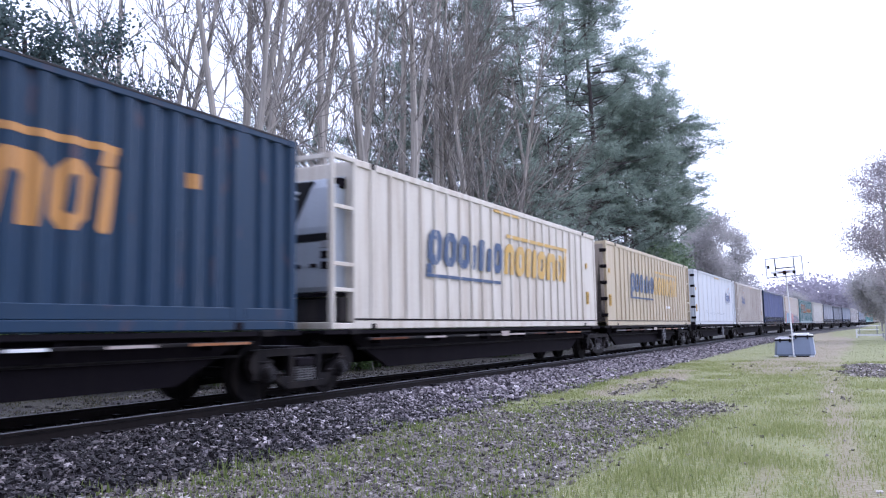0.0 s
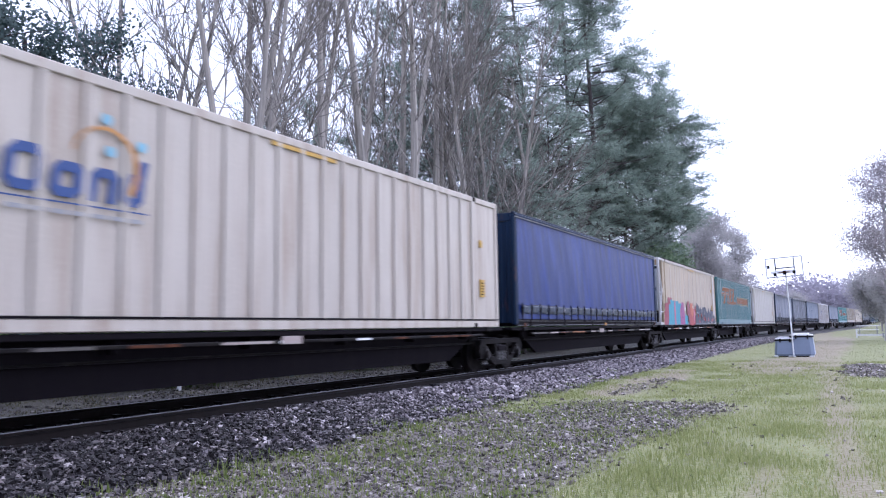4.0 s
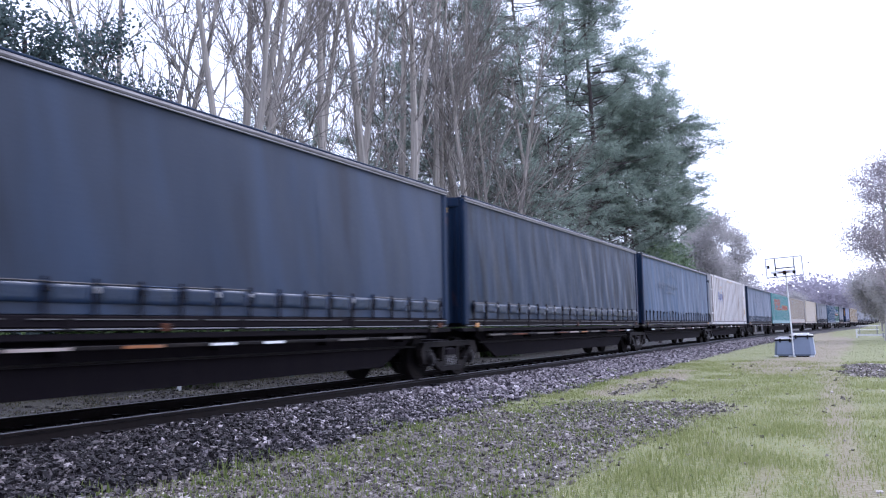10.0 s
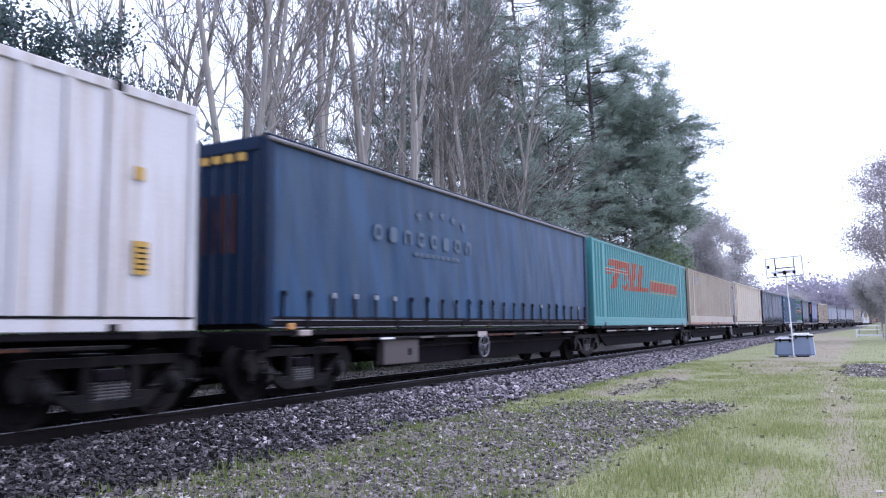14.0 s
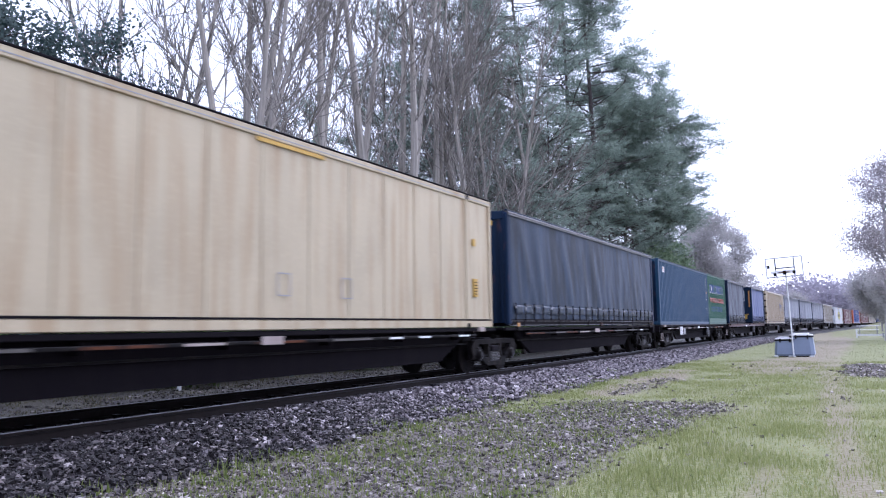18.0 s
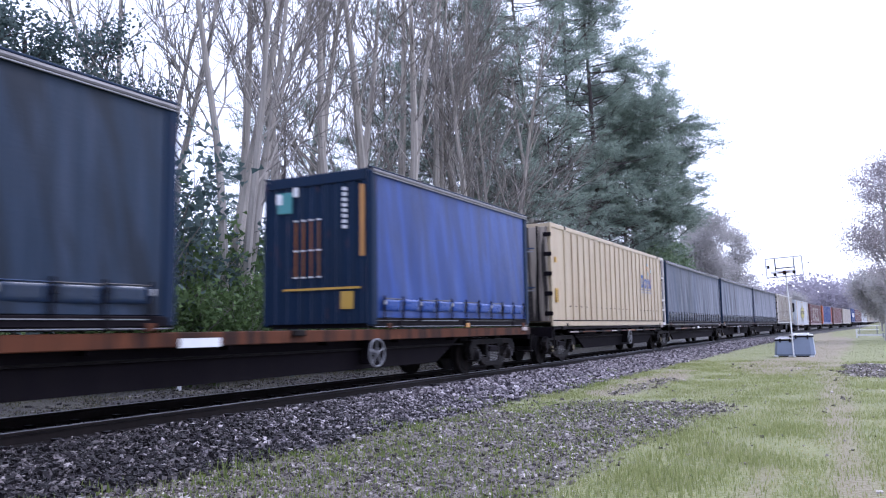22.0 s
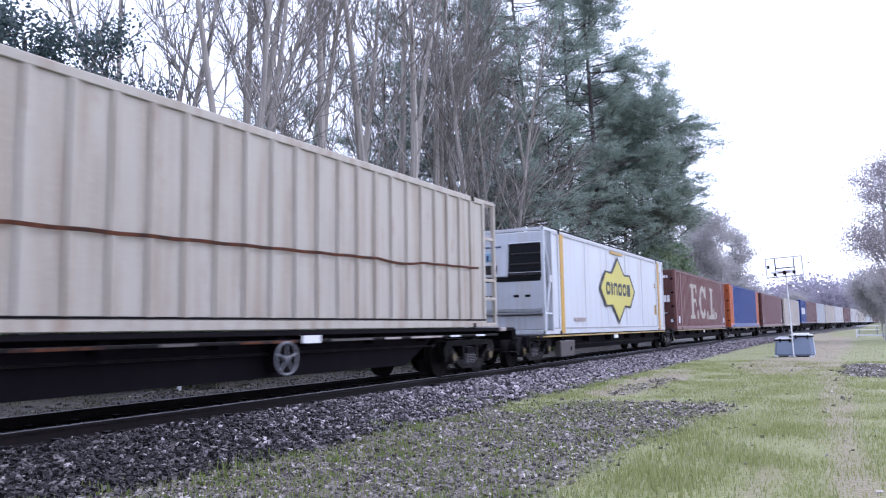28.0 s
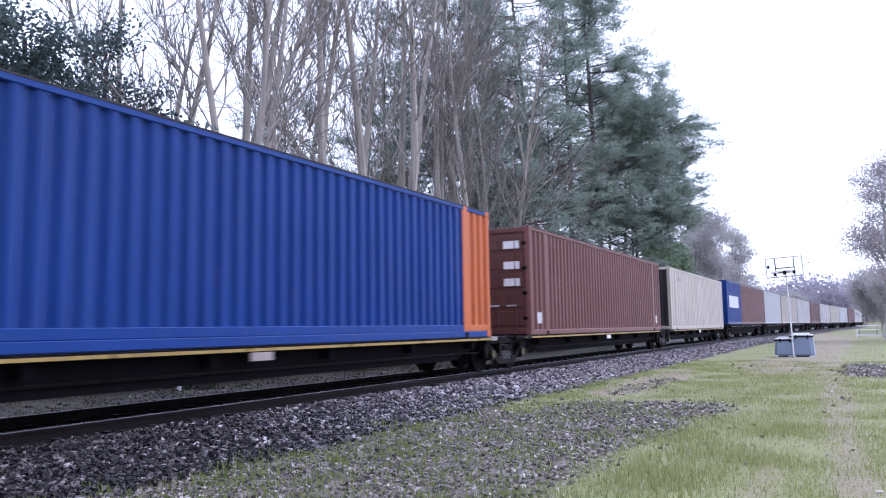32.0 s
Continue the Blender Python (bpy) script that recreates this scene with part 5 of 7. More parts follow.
# 18: 40-foot steel blue box
c = put(steel_container("shipping_container", "steel-blue corrugated forty-foot container", 12.3, STEELBLUE, pitch=0.28, depth=0.045, posts=False, end_mat=NAVYDARK), 18)
for k in range(9):
    part("number_mark", S().box(-0.006, 0.006, -0.55, -0.45, 2.5 - k * 0.14, 2.59 - k * 0.14), GREY, c)
for x, k in ((11.45, 10), (11.75, 7)):
    small_text(c, x, 2.5, k, GREY, 0.12, 0.1, True)
mark(c, "label_plate", [bar(11.78, 11.92, 1.72, 1.84)], AMBER)
mark(c, "label_plate", [bar(11.72, 11.88, 1.35, 1.42), bar(11.5, 11.62, 0.86, 0.9)], OFFWHITE)
mark(c, "label_plate", [bar(0.8, 1.25, 2.34, 2.6)], OFFWHITE)
mark(c, "label_mark", [bar(0.95, 1.2, 2.4, 2.44, 0.03), bar(0.9, 1.0, 2.5, 2.55)], AMBER, 0.01)
# 19: green 20-foot box
c = put(steel_container("shipping_container", "green corrugated twenty-foot container with white, red and blue lettering", 6.06, GREEN, pitch=0.275, depth=0.045, posts=False, deep_sill=0.18), 19)
for dz, m, lift in ((0.02, OFFWHITE, 0.006), (0.0, RANDBLUE, 0.01)):
    blocks(c, 0.45 + dz * 2, 5.1 + dz * 2, 1.84 - dz, 2.34 - dz, ["ring", "ring", "ring", "ring", "solid", "ring", "arch", "bar"], m, 0.0, lift, t=0.12)
words = bpy.data.curves.new("lettering", "FONT")
words.body, words.size, words.extrude, words.align_x = "MOVING & STORING", 0.4, 0.003, "LEFT"
words.materials.append(REDMARK)
wob = new("lettering", words)
wob.parent = c
bpy.context.view_layer.update()
wide = max(v[0] for v in wob.bound_box) or 4.0
wob.matrix_basis = Matrix.Translation((0.44, NY - 0.008, 1.27)) @ Matrix.Rotation(math.pi / 2, 4, "X") @ Matrix.Diagonal((4.75 / wide, 1, 1, 1))
blocks(c, 0.8, 2.15, 0.76, 1.03, ["bar", "ring", "ring", "ring"], RANDBLUE, 0.0, t=0.07)
blocks(c, 2.5, 4.6, 0.76, 1.03, ["ring", "ring", "bar", "ring", "ring", "bar"], RANDBLUE, 0.0, t=0.07)
small_text(c, 5.2, 2.2, 6, OFFWHITE, 0.12, 0.06, True)
# 20, 21: short curtain-siders
c = put(tautliner("curtain_container", "short dark slate curtain-sided container", 7.3, TARP_SLATE, seed=20, header=False), 20)
part("number_plate_bar", S().box(-0.006, 0.002, -0.55, -0.5, 1.9, 2.6), OFFWHITE, c)
c = put(tautliner("curtain_container", "short bright blue curtain-sided container with a navy end wall", 7.35, TARP_BRIGHT, seed=21, band=TARP_BRIGHT, end_mat=NAVYDARK, header=False), 21)
for k in range(4):
    part("lashing_slot", S().box(0.0, 0.03, -0.09 + k * 0.18, -0.065 + k * 0.18, 0.95, 2.0), RUSTSIGN, c)
    for z in (0.95, 1.45, 2.02):
        part("slot_tip", S().box(-0.004, 0.02, -0.12 + k * 0.18, -0.04 + k * 0.18, z, z + 0.03), OFFWHITE, c)
part("end_stripe", S().box(-0.006, 0.01, -1.0, 0.75, 0.72, 0.76), YELLOW, c)
part("warning_label", S().box(-0.006, 0.01, -0.85, -0.58, 0.36, 0.68), YELLOW, c)
part("end_sticker", S().box(-0.008, 0.004, 0.55, 0.9, 2.2, 2.6), TEAL2, c, "green and white sticker")
part("end_sticker", S().box(-0.012, 0.0, 0.78, 0.92, 2.38, 2.58), OFFWHITE, c)
part("end_sticker", S().box(-0.008, 0.004, 0.4, 0.52, 2.5, 2.68), OFFWHITE, c)
for k in range(8):
    part("number_mark", S().box(-0.008, 0.004, -0.72, -0.62, 2.52 - k * 0.1, 2.58 - k * 0.1), OFFWHITE, c)
part("post_stripe", S().box(-0.004, 0.01, -1.1, -1.0, 1.3, 2.6), AMBER, c)
# 22: cream ribbed reefer, doors forward
c = put(reefer("refrigerated_container", "yellowed cream ribbed refrigerated container with black door hinges", 14.4, CREAM4, ribs=0.6, cage_at="rear", style="rungs", cage_mat=WHITE, end_dirt=SOOTYCREAM), 22)
rand_logo(c, 10.03)
for i in range(22):
    part("rivet_pad", S().box(1.55 + i * 0.53, 1.6 + i * 0.53, NY - 0.002, NY + 0.02, 0.57, 0.6), BOXGREY, c)
# 23 to 25: dark curtain-siders
for i, n in ((23, 15.05), (24, 15.05), (25, 15.4)):
    put(tautliner("curtain_container", ["grimy dark curtain-sided container with amber corner tabs", "dark grey-blue curtain-sided container, dusty", "dark curtain-sided container with a scuffed rear"][i - 23], n, TARP_GREY if i < 25 else TARP_DARK, seed=i), i)
# 26: rust-streaked cream reefer with a brown line
c = put(reefer("refrigerated_container", "rust-streaked cream ribbed refrigerated container with a brown line", 14.2, CREAM3, ribs=0.55, cage_at="rear", style="rungs", end_dirt=SOOTYCREAM, yellow=False), 26)
line = [(0.2 + i * 0.42, 1.05 + 0.008 * i + 0.012 * (i % 2) - 0.06 * max(0, 1 - abs(i - 23) / 2)) for i in range(32)]
stroke(c, "brown_line", line, 0.05, RUSTDECK)
# 27: white reefer with a yellow star sign
c = put(reefer("refrigerated_container", "white flat-sided refrigerated container with a yellow star sign", 14.7, WHITE2, tall=2.98, ribs=2.4, style="brace", yellow=False, vent=(-1.0, -0.1), slats=NEARBLACK, foot=WHITE2), 27, LOW)


def sign_outline(cx, cz, rx, rz, k):
    """A diamond laid over a wide hexagon."""
    half = [(-1, 0), (-k, -0.52), (-0.36, -0.5), (0, -1), (0.36, -0.5), (k, -0.52)]
    return [(cx + rx * a, cz + rz * b) for a, b in half] + [(cx - rx * a, cz - rz * b) for a, b in half]


SIGNYELLOW = worn("sign_yellow", (0.52, 0.46, 0.09), 0.5, 0.15, (0.35, 0.3, 0.1), vary=0.15, haze_sheen=0.25)
SIGNBLACK = worn("sign_blue_black", (0.01, 0.014, 0.022), 0.5, 0.2, (0.02, 0.025, 0.035), haze_sheen=0.12)
mark(c, "sign_border", [sign_outline(7.4, 1.48, 2.32, 1.2, 0.7)], SIGNBLACK, 0.008)
mark(c, "sign_field", [sign_outline(7.4, 1.48, 2.14, 1.06, 0.7)], SIGNYELLOW, 0.012)
blocks(c, 5.85, 8.95, 1.28, 1.72, ["ring", "bar", "arch", "ring", "ring", "solid"], SIGNBLACK, 0.0, 0.017, t=0.12)
for x in (1.3, 13.6):
    part("yellow_band", S().box(x, x + 0.28, NY - 0.012, NY + 0.03, 0.02, 2.9, 0.006), YELLOW, c)
small_text(c, 2.5, 0.36, 8, PALEPLATE, 0.1, 0.12, lift=-0.006)
part("clearance_strip", S().box(6.55, 8.1, NY - 0.01, NY + 0.02, 2.74, 2.82), YELLOW, c)
for x0, x1, z0, z1, k in ((13.0, 13.3, 0.65, 1.06, 6), (13.06, 13.21, 1.78, 1.95, 3)):
    tag = part("warning_label", S().box(x0, x1, NY + 0.008, NY + 0.026, z0, z1), YELLOW, c, "yellow label with dark lines")
    for q in range(k):
        z = z0 + (q + 0.5) * (z1 - z0) / k
        part("label_line", S().box(x0 + 0.02, x1 - 0.02, NY + 0.004, NY + 0.01, z - 0.008, z + 0.008), BLACK, tag)
for k in range(5):
    part("number_mark", S().box(14.1 + 0.0, 14.16, NY + 0.004, NY + 0.026, 2.42 - k * 0.12, 2.5 - k * 0.12), GREY, c)
# 28: oxide brown box with big pale plain shapes
c = put(steel_container("shipping_container", "oxide-brown corrugated steel container with large pale painted shapes", 14.75, BROWN, tall=2.85, pitch=0.3, depth=0.06, end="door", end_mat=DOORBROWN), 28, LOW)
mark(c, "sign_shape", [bar(3.95, 4.5, 0.7, 2.12, 0.05), bar(3.5, 4.75, 0.52, 0.7), bar(3.66, 5.42, 2.12, 2.32), [(5.0, 2.12), (5.42, 1.72), (5.42, 2.12)], bar(4.52, 5.25, 1.38, 1.56), bar(5.1, 5.3, 1.15, 1.38)], BUFF)
for i in range(17):
    a0, a1 = radians(30 + i * 17.3), radians(30 + (i + 1) * 17.3)
    thick = 0.3 + 0.1 * abs(math.cos((a0 + a1) / 2))
    mark(c, "ring_piece", [[(7.13 + 1.12 * rr * math.cos(a), 1.43 + 1.03 * rr * math.sin(a)) for a, rr in ((a0, 0.9 - thick), (a0, 0.9), (a1, 0.9), (a1, 0.9 - thick))]], BUFF)
mark(c, "sign_shape", [bar(7.93, 8.12, 1.62, 2.32)], BUFF)
mark(c, "sign_shape", [bar(9.6, 10.15, 0.72, 2.14, 0.05), bar(9.25, 10.48, 2.14, 2.3), bar(8.92, 10.85, 0.5, 0.72), [(10.3, 0.72), (10.85, 0.72), (10.97, 1.23), (10.75, 1.23)]], BUFF)
for x in (5.62, 8.52, 11.4):
    mark(c, "sign_dot", [[(x + 0.25 * math.cos(a * math.pi / 6), 0.73 + 0.25 * math.sin(a * math.pi / 6)) for a in range(12)]], BUFF)
mark(c, "label_plate", [bar(0.5, 0.85, 0.3, 0.62), bar(14.05, 14.4, 0.3, 0.6)], OFFWHITE)
mark(c, "scuff", [bar(2.04, 2.1, 0.85, 1.6), bar(12.92, 13.02, 0.22, 1.5), bar(10.4, 10.62, 1.66, 1.69)], BUFF)
mark(c, "label_plate", [bar(12.88, 13.42, 2.66, 2.73)], GREY)
for y, z, w, h in ((-0.9, 2.45, 0.5, 0.12), (-0.95, 1.3, 0.34, 0.32), (0.35, 1.0, 0.16, 0.2), (-1.08, 0.35, 0.1, 0.14), (1.0, 0.35, 0.1, 0.14)):
    part("door_label", S().box(0.0, 0.012, y, y + w, z, z + h), OFFWHITE, c)
# 29: cobalt box with orange ends
c = put(steel_container("shipping_container", "cobalt-blue corrugated steel container with orange ends", 14.72, COBALT, pitch=0.3, depth=0.06, end="door", ends_mat=ORANGE, end_mat=DOORORANGE, deep_sill=0.12), 29, LOW)
part("door_label", S().box(0.0, 0.012, 0.6, 0.9, 1.25, 1.35), GREY, c)
# 30: brown box
c = put(steel_container("shipping_container", "faded oxide-brown corrugated steel container with door labels", 15.0, BROWN, tall=2.88, pitch=0.3, depth=0.06, end="door", end_mat=DOORBROWN), 30, LOW)
for z in (2.3, 1.75, 1.3):
    part("door_label", S().box(0.0, 0.012, -0.95, -0.5, z, z + 0.2), OFFWHITE, c)
mark(c, "label_plate", [bar(0.5, 0.8, 0.3, 0.6), bar(14.2, 14.5, 0.3, 0.6)], OFFWHITE)
# 31 onwards: the far end of the train
c = put(steel_container("shipping_container", "pale cream corrugated container", 15.2, CREAM2, pitch=0.4, depth=0.03, end_mat=NEARBLACK), 31, LOW)
small_text(c, 1.2, 2.3, 6, GREY, 0.2, 0.2)
# boxes further back are painted pale for haze over the distance
TAIL = [(6.1, COBALT), (7.3, BROWN), (6.1, BROWN), (12.2, WHITE2), (14.6, CREAM2), (14.6, WHITE), (12.2, BROWN), (14.6, WHITE), (14.6, CREAM2), (14.6, WHITE2), (12.2, BROWN), (14.6, WHITE)]
x = 487.2
for n, m in TAIL:
    START.append(x)
    c = put(steel_container("shipping_container", "corrugated steel container far back on the train", n, m, pitch=0.3, posts=False, depth=0.04), len(START) - 1)
    if m is COBALT:
        mark(c, "label_plate", [bar(1.0, 5.0, 1.1, 1.9)], OFFWHITE)
    x += n + (0.2 if n < 8 else 1.2)
TRAIN_END = x

# ---- wagons: five-platform sets share a bogie at each joint ----
WAGONS = []


def five_pack(first, last, deck=HIGH, style="strip", wheels=(), head=True, tail=True, caps=False, boxes={}):
    ends = [(START[i], START[i] + LEN[i]) for i in range(first, last + 1)]
    low = deck == LOW
    cuts = [ends[0][0] - (1.5 if low else 0.2 if head else 0.6)] + [(ends[k][1] + ends[k + 1][0]) / 2 for k in range(len(ends) - 1)] + [ends[-1][1] + (1.4 if last == 26 else 0.35)]
    for k in range(len(ends)):
        bg = [cuts[k] + (1.1 if low else 1.3) if head else cuts[k]] if k == 0 else [cuts[k]]
        if k == len(ends) - 1:
            bg.append(ends[-1][1] - 1.1)
        i = first + k
        couple = (k == 0 and head, k == len(ends) - 1)
        WAGONS.append((wagon(cuts[k], cuts[k + 1], deck, bg, style, wheels.get(i) if wheels else None, caps, boxes.get(i), (), couple), cuts[k], 0))


LEN = [max((v.co.x for o in b.children_recursive if o.type == "MESH" for v in o.data.vertices), default=14.6) for b, _, _ in LOADS]
five_pack(0, 2, wheels={2: 34.2}, head=False)
five_pack(3, 7, wheels={3: 50.5, 7: 112.0})
five_pack(8, 12)
five_pack(13, 17, wheels={13: 208.0, 15: 246.1}, boxes={13: 203.9})
WAGONS.append((wagon(280.2, 299.5, HIGH, [282.5, 297.2], "strip", 292.15, False, None, (280.5, 299.0)), 280.2, 0))
part("notice_board", S().box(4.25, 4.86, NY - 0.03, NY - 0.016, HIGH - 0.48, HIGH - 0.1), OFFWHITE, WAGONS[-1][0], "white notice plate with dark lines")
for k in range(5):
    part("notice_line", S().box(4.3, 4.3 + (0.5, 0.42, 0.46, 0.3, 0.44)[k], NY - 0.034, NY - 0.028, HIGH - 0.17 - k * 0.066, HIGH - 0.15 - k * 0.066), GREY, WAGONS[-1][0])
part("notice_board", S().box(5.08, 5.5, NY - 0.03, NY - 0.016, HIGH - 0.47, HIGH - 0.2), GREY, WAGONS[-1][0])
WAGONS.append((wagon(300.0, 319.8, HIGH, [302.2, 317.5], "rust", 312.16), 300.0, 0))
five_pack(22, 26, wheels={22: 329.25, 24: 358.0, 26: 390.1}, caps=True)
five_pack(27, 31, LOW, "yellow", caps=True, boxes={27: 402.2})
x = 486.6
while x < TRAIN_END:
    WAGONS.append((wagon(x, x + 19.4, HIGH, [x + 2, x + 17.4], "strip"), x, 0))
    x += 19.8

# ---- ground ----


def smooth(a, b, x):
    t = min(1, max(0, (x - a) / (b - a)))
    return t * t * (3 - 2 * t)


def height(x, y):
    """Level of the ground: a shallow verge, the ballast shoulder and the track bed, then rough land behind."""
    c = y - track_y(x)
    h = -0.30 + 0.05 * noise.noise(Vector((x * 0.35, y * 0.35, 0))) + 0.02 * noise.noise(Vector((x * 1.7, y * 1.7, 3)))
    up = smooth(-3.1, -1.75, c) * (1 - smooth(1.9, 3.2, c))
    h = h * (1 - up) + -0.17 * up
    h += 0.25 * smooth(4, 12, c) * (0.6 + noise.noise(Vector((x * 0.1, y * 0.1, 5))))
    far = smooth(150, 420, math.hypot(x, y))
    return h + far * 7 * (0.6 + 0.7 * noise.noise(Vector((x * 0.006, y * 0.006, 7))))


def patch(x, y, cx, cy, rx, ry, rough=0.5):
    d = math.hypot((x - cx) / rx, (y - cy) / ry) + rough * noise.noise(Vector((x * 0.8, y * 0.8, 11)))
    return 1 - smooth(0.75, 1.15, d)


def band(x, y, cy, half, seed):
    """A strip along x whose middle lies at cy, with a ragged edge."""
    d = abs(y - cy) / half + 0.55 * noise.noise(Vector((x * 0.9, y * 0.9, seed)))
    return 1 - smooth(0.6, 1.3, d)


def cover(x, y):
    """How much gravel, bare earth and green there is at a place on the verge."""
    c = y - track_y(x)
    stone = smooth(-3.45, -3.05, c + 0.3 * noise.noise(Vector((x * 1.1, y * 1.1, 2))))
    if c > 3:
        stone *= 1 - smooth(3.2, 4.6, c)
    loose = 0.0
    if x < 24:
        edge = 2.2 + 0.3 * noise.noise(Vector((x * 0.7, y * 0.7, 4))) - 0.25 * smooth(10.5, 12.5, x)
        loose = smooth(edge - 0.25, edge + 0.3, y) * (1 - smooth(12.4, 14.6, x + 1.2 * noise.noise(Vector((x * 0.5, y * 0.8, 6))) + 0.35 * max(0, y - 3.2)))
    # a strip of green between the gravel and the ballast
    loose *= 1 - 0.85 * patch(x, y, 13.6, 5.0, 2.6, 0.42)
    loose = max(loose, 0.8 * patch(x, y, 25, -0.2, 3.6, 0.7), 0.35 * patch(x, y, 17.5, 4.3, 2.4, 0.35))
    path = band(x, y, 0.1 + 0.0385 * (x - 6.8), 0.15 + 0.011 * max(0, x - 6), 33) * smooth(2, 7, x)
    earth = max(0.72 * patch(x, y, 27.5, 2.2, 6.0, 1.35), 0.6 * path, 0.8 * patch(x, y, 19.0, 4.5, 4.6, 0.62), 0.75 * patch(x, y, 55, 1.6, 30, 1.3), 0.45 * patch(x, y, 7.0, 0.75, 0.9, 0.2))
    # behind the track the cover is darkened for the train's shade
    if c > 2.4:
        earth, stone = max(earth, 0.75), max(stone, 0.95 + 0.2 * noise.noise(Vector((x, y, 15))))
    earth = max(earth, 0.14 * smooth(0.0, 0.5, noise.noise(Vector((x * 0.5, y * 0.5, 21)))))
    return stone, loose * (1 - stone), earth * (1 - stone) * (1 - 0.6 * loose)


def ground_mesh():
    def axis(parts):
        out = []
        for a, b, step in parts:
            n = max(1, round((b - a) / step))
            out += [a + (b - a) * i / n for i in range(n)]
        return out + [parts[-1][1]]
    xs = axis([(-900, -100, 100), (-100, -10, 10), (-10, 2, 1), (2, 26, 0.2), (26, 60, 0.6), (60, 200, 5), (200, 1500, 65)])
    ys = axis([(-900, -100, 80), (-100, -10, 9), (-10, -2, 0.8), (-2, 12, 0.2), (12, 30, 1), (30, 150, 10), (150, 1000, 85)])
    vs, fs, cols = [], [], []
    for x in xs:
        for y in ys:
            vs.append((x, y, height(x, y)))
            cols.append((*cover(x, y), 1.0) if -10 <= x <= 200 and -10 <= y <= 30 else (0, 0, 0.3, 1))
    m = len(ys)
    for i in range(len(xs) - 1):
        for j in range(m - 1):
            k = i * m + j
            fs.append((k, k + m, k + m + 1, k + 1))
    me = bpy.data.meshes.new("ground")
    me.from_pydata(vs, [], fs)
    at = me.color_attributes.new("cover", "FLOAT_COLOR", "POINT")
    at.data.foreach_set("color", [v for q in cols for v in q])
    me.polygons.foreach_set("use_smooth", [True] * len(me.polygons))
    return me


def ground_material():
    m, n, l, p = node_mat("verge_of_grass_gravel_and_earth")
    a = n.new("ShaderNodeAttribute")
    a.attribute_name = "cover"
    sep = n.new("ShaderNodeSeparateColor")
    l.new(a.outputs["Color"], sep.inputs[0])
    tc = n.new("ShaderNodeTexCoord")
    v = tc.outputs["Object"]
    fine, mid, big = noise_of(n, l, v, 34, 6), noise_of(n, l, v, 5, 6), noise_of(n, l, v, 0.6, 4)
    grass = mixed(n, l, ramp(n, l, mid, 0.35, 0.7), (0.155, 0.175, 0.066), (0.24, 0.24, 0.105))
    grass = mixed(n, l, ramp(n, l, fine, 0.45, 0.75, 0.6), grass, (0.27, 0.25, 0.13))
    earth = mixed(n, l, ramp(n, l, mid, 0.3, 0.7), (0.265, 0.2, 0.155), (0.21, 0.165, 0.125))
    earth = mixed(n, l, ramp(n, l, fine, 0.5, 0.75, 0.6), earth, (0.33, 0.27, 0.235))
    vor = n.new("ShaderNodeTexVoronoi")
    vor.inputs["Scale"].default_value = 26
    l.new(v, vor.inputs["Vector"])
    pebble = mixed(n, l, vor.outputs["Color"], (0.06, 0.05, 0.045), (0.19, 0.165, 0.15))
    gravel = mixed(n, l, ramp(n, l, mid, 0.45, 0.65, 0.6), pebble, (0.135, 0.125, 0.075))
    c = mixed(n, l, ramp(n, l, big, 0.4, 0.7, 0.3), grass, (0.25, 0.25, 0.11))
    c = mixed(n, l, sep.outputs["Blue"], c, earth)
    c = mixed(n, l, sep.outputs["Green"], c, gravel)
    # ballast bed near black: shade between the stones put into the colour
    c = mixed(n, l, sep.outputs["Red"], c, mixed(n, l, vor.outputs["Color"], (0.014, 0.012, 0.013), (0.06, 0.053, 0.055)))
    l.new(c, p.inputs["Base Color"])
    p.inputs["Roughness"].default_value = 0.95
    p.inputs["Specular IOR Level"].default_value = 0.15
    p.inputs["Sheen Weight"].default_value, p.inputs["Sheen Roughness"].default_value = 0.2, 0.3
    b = n.new("ShaderNodeBump")
    b.inputs["Strength"].default_value, b.inputs["Distance"].default_value = 0.7, 0.03
    l.new(mixed(n, l, 0.5, fine, vor.outputs["Distance"]), b.inputs["Height"])
    l.new(b.outputs[0], p.inputs["Normal"])
    return m


gm = ground_mesh()
gm.materials.append(ground_material())
tagged(new("ground", gm), "grassy verge with bare earth and gravel beside the track", "ground", kind="structure")

# ---- the track ----
track = thing("railway_track", "single standard-gauge railway track on dark ballast", "railway track", kind="structure")
PROFILE = [(-0.07, -0.165), (0.07, -0.165), (0.07, -0.15), (0.012, -0.13), (0.01, -0.045), (0.035, -0.03), (0.036, -0.006), (0.03, 0), (-0.03, 0), (-0.036, -0.006), (-0.035, -0.03), (-0.01, -0.045), (-0.012, -0.13), (-0.07, -0.15)]


def swept(profile, side, x0, x1, step, dz=0.0):
    s = S()
    n = int((x1 - x0) / step)
    k = len(profile)
    vs, fs = [], []
    for i in range(n + 1):
        x = x0 + (x1 - x0) * i / n
        for a, z in profile:
            vs.append((x, track_y(x) + side + a, z + dz))
    for i in range(n):
        for j in range(k):
            fs.append((i * k + j, i * k + (j + 1) % k, (i + 1) * k + (j + 1) % k, (i + 1) * k + j))
    return s.add(vs, fs)


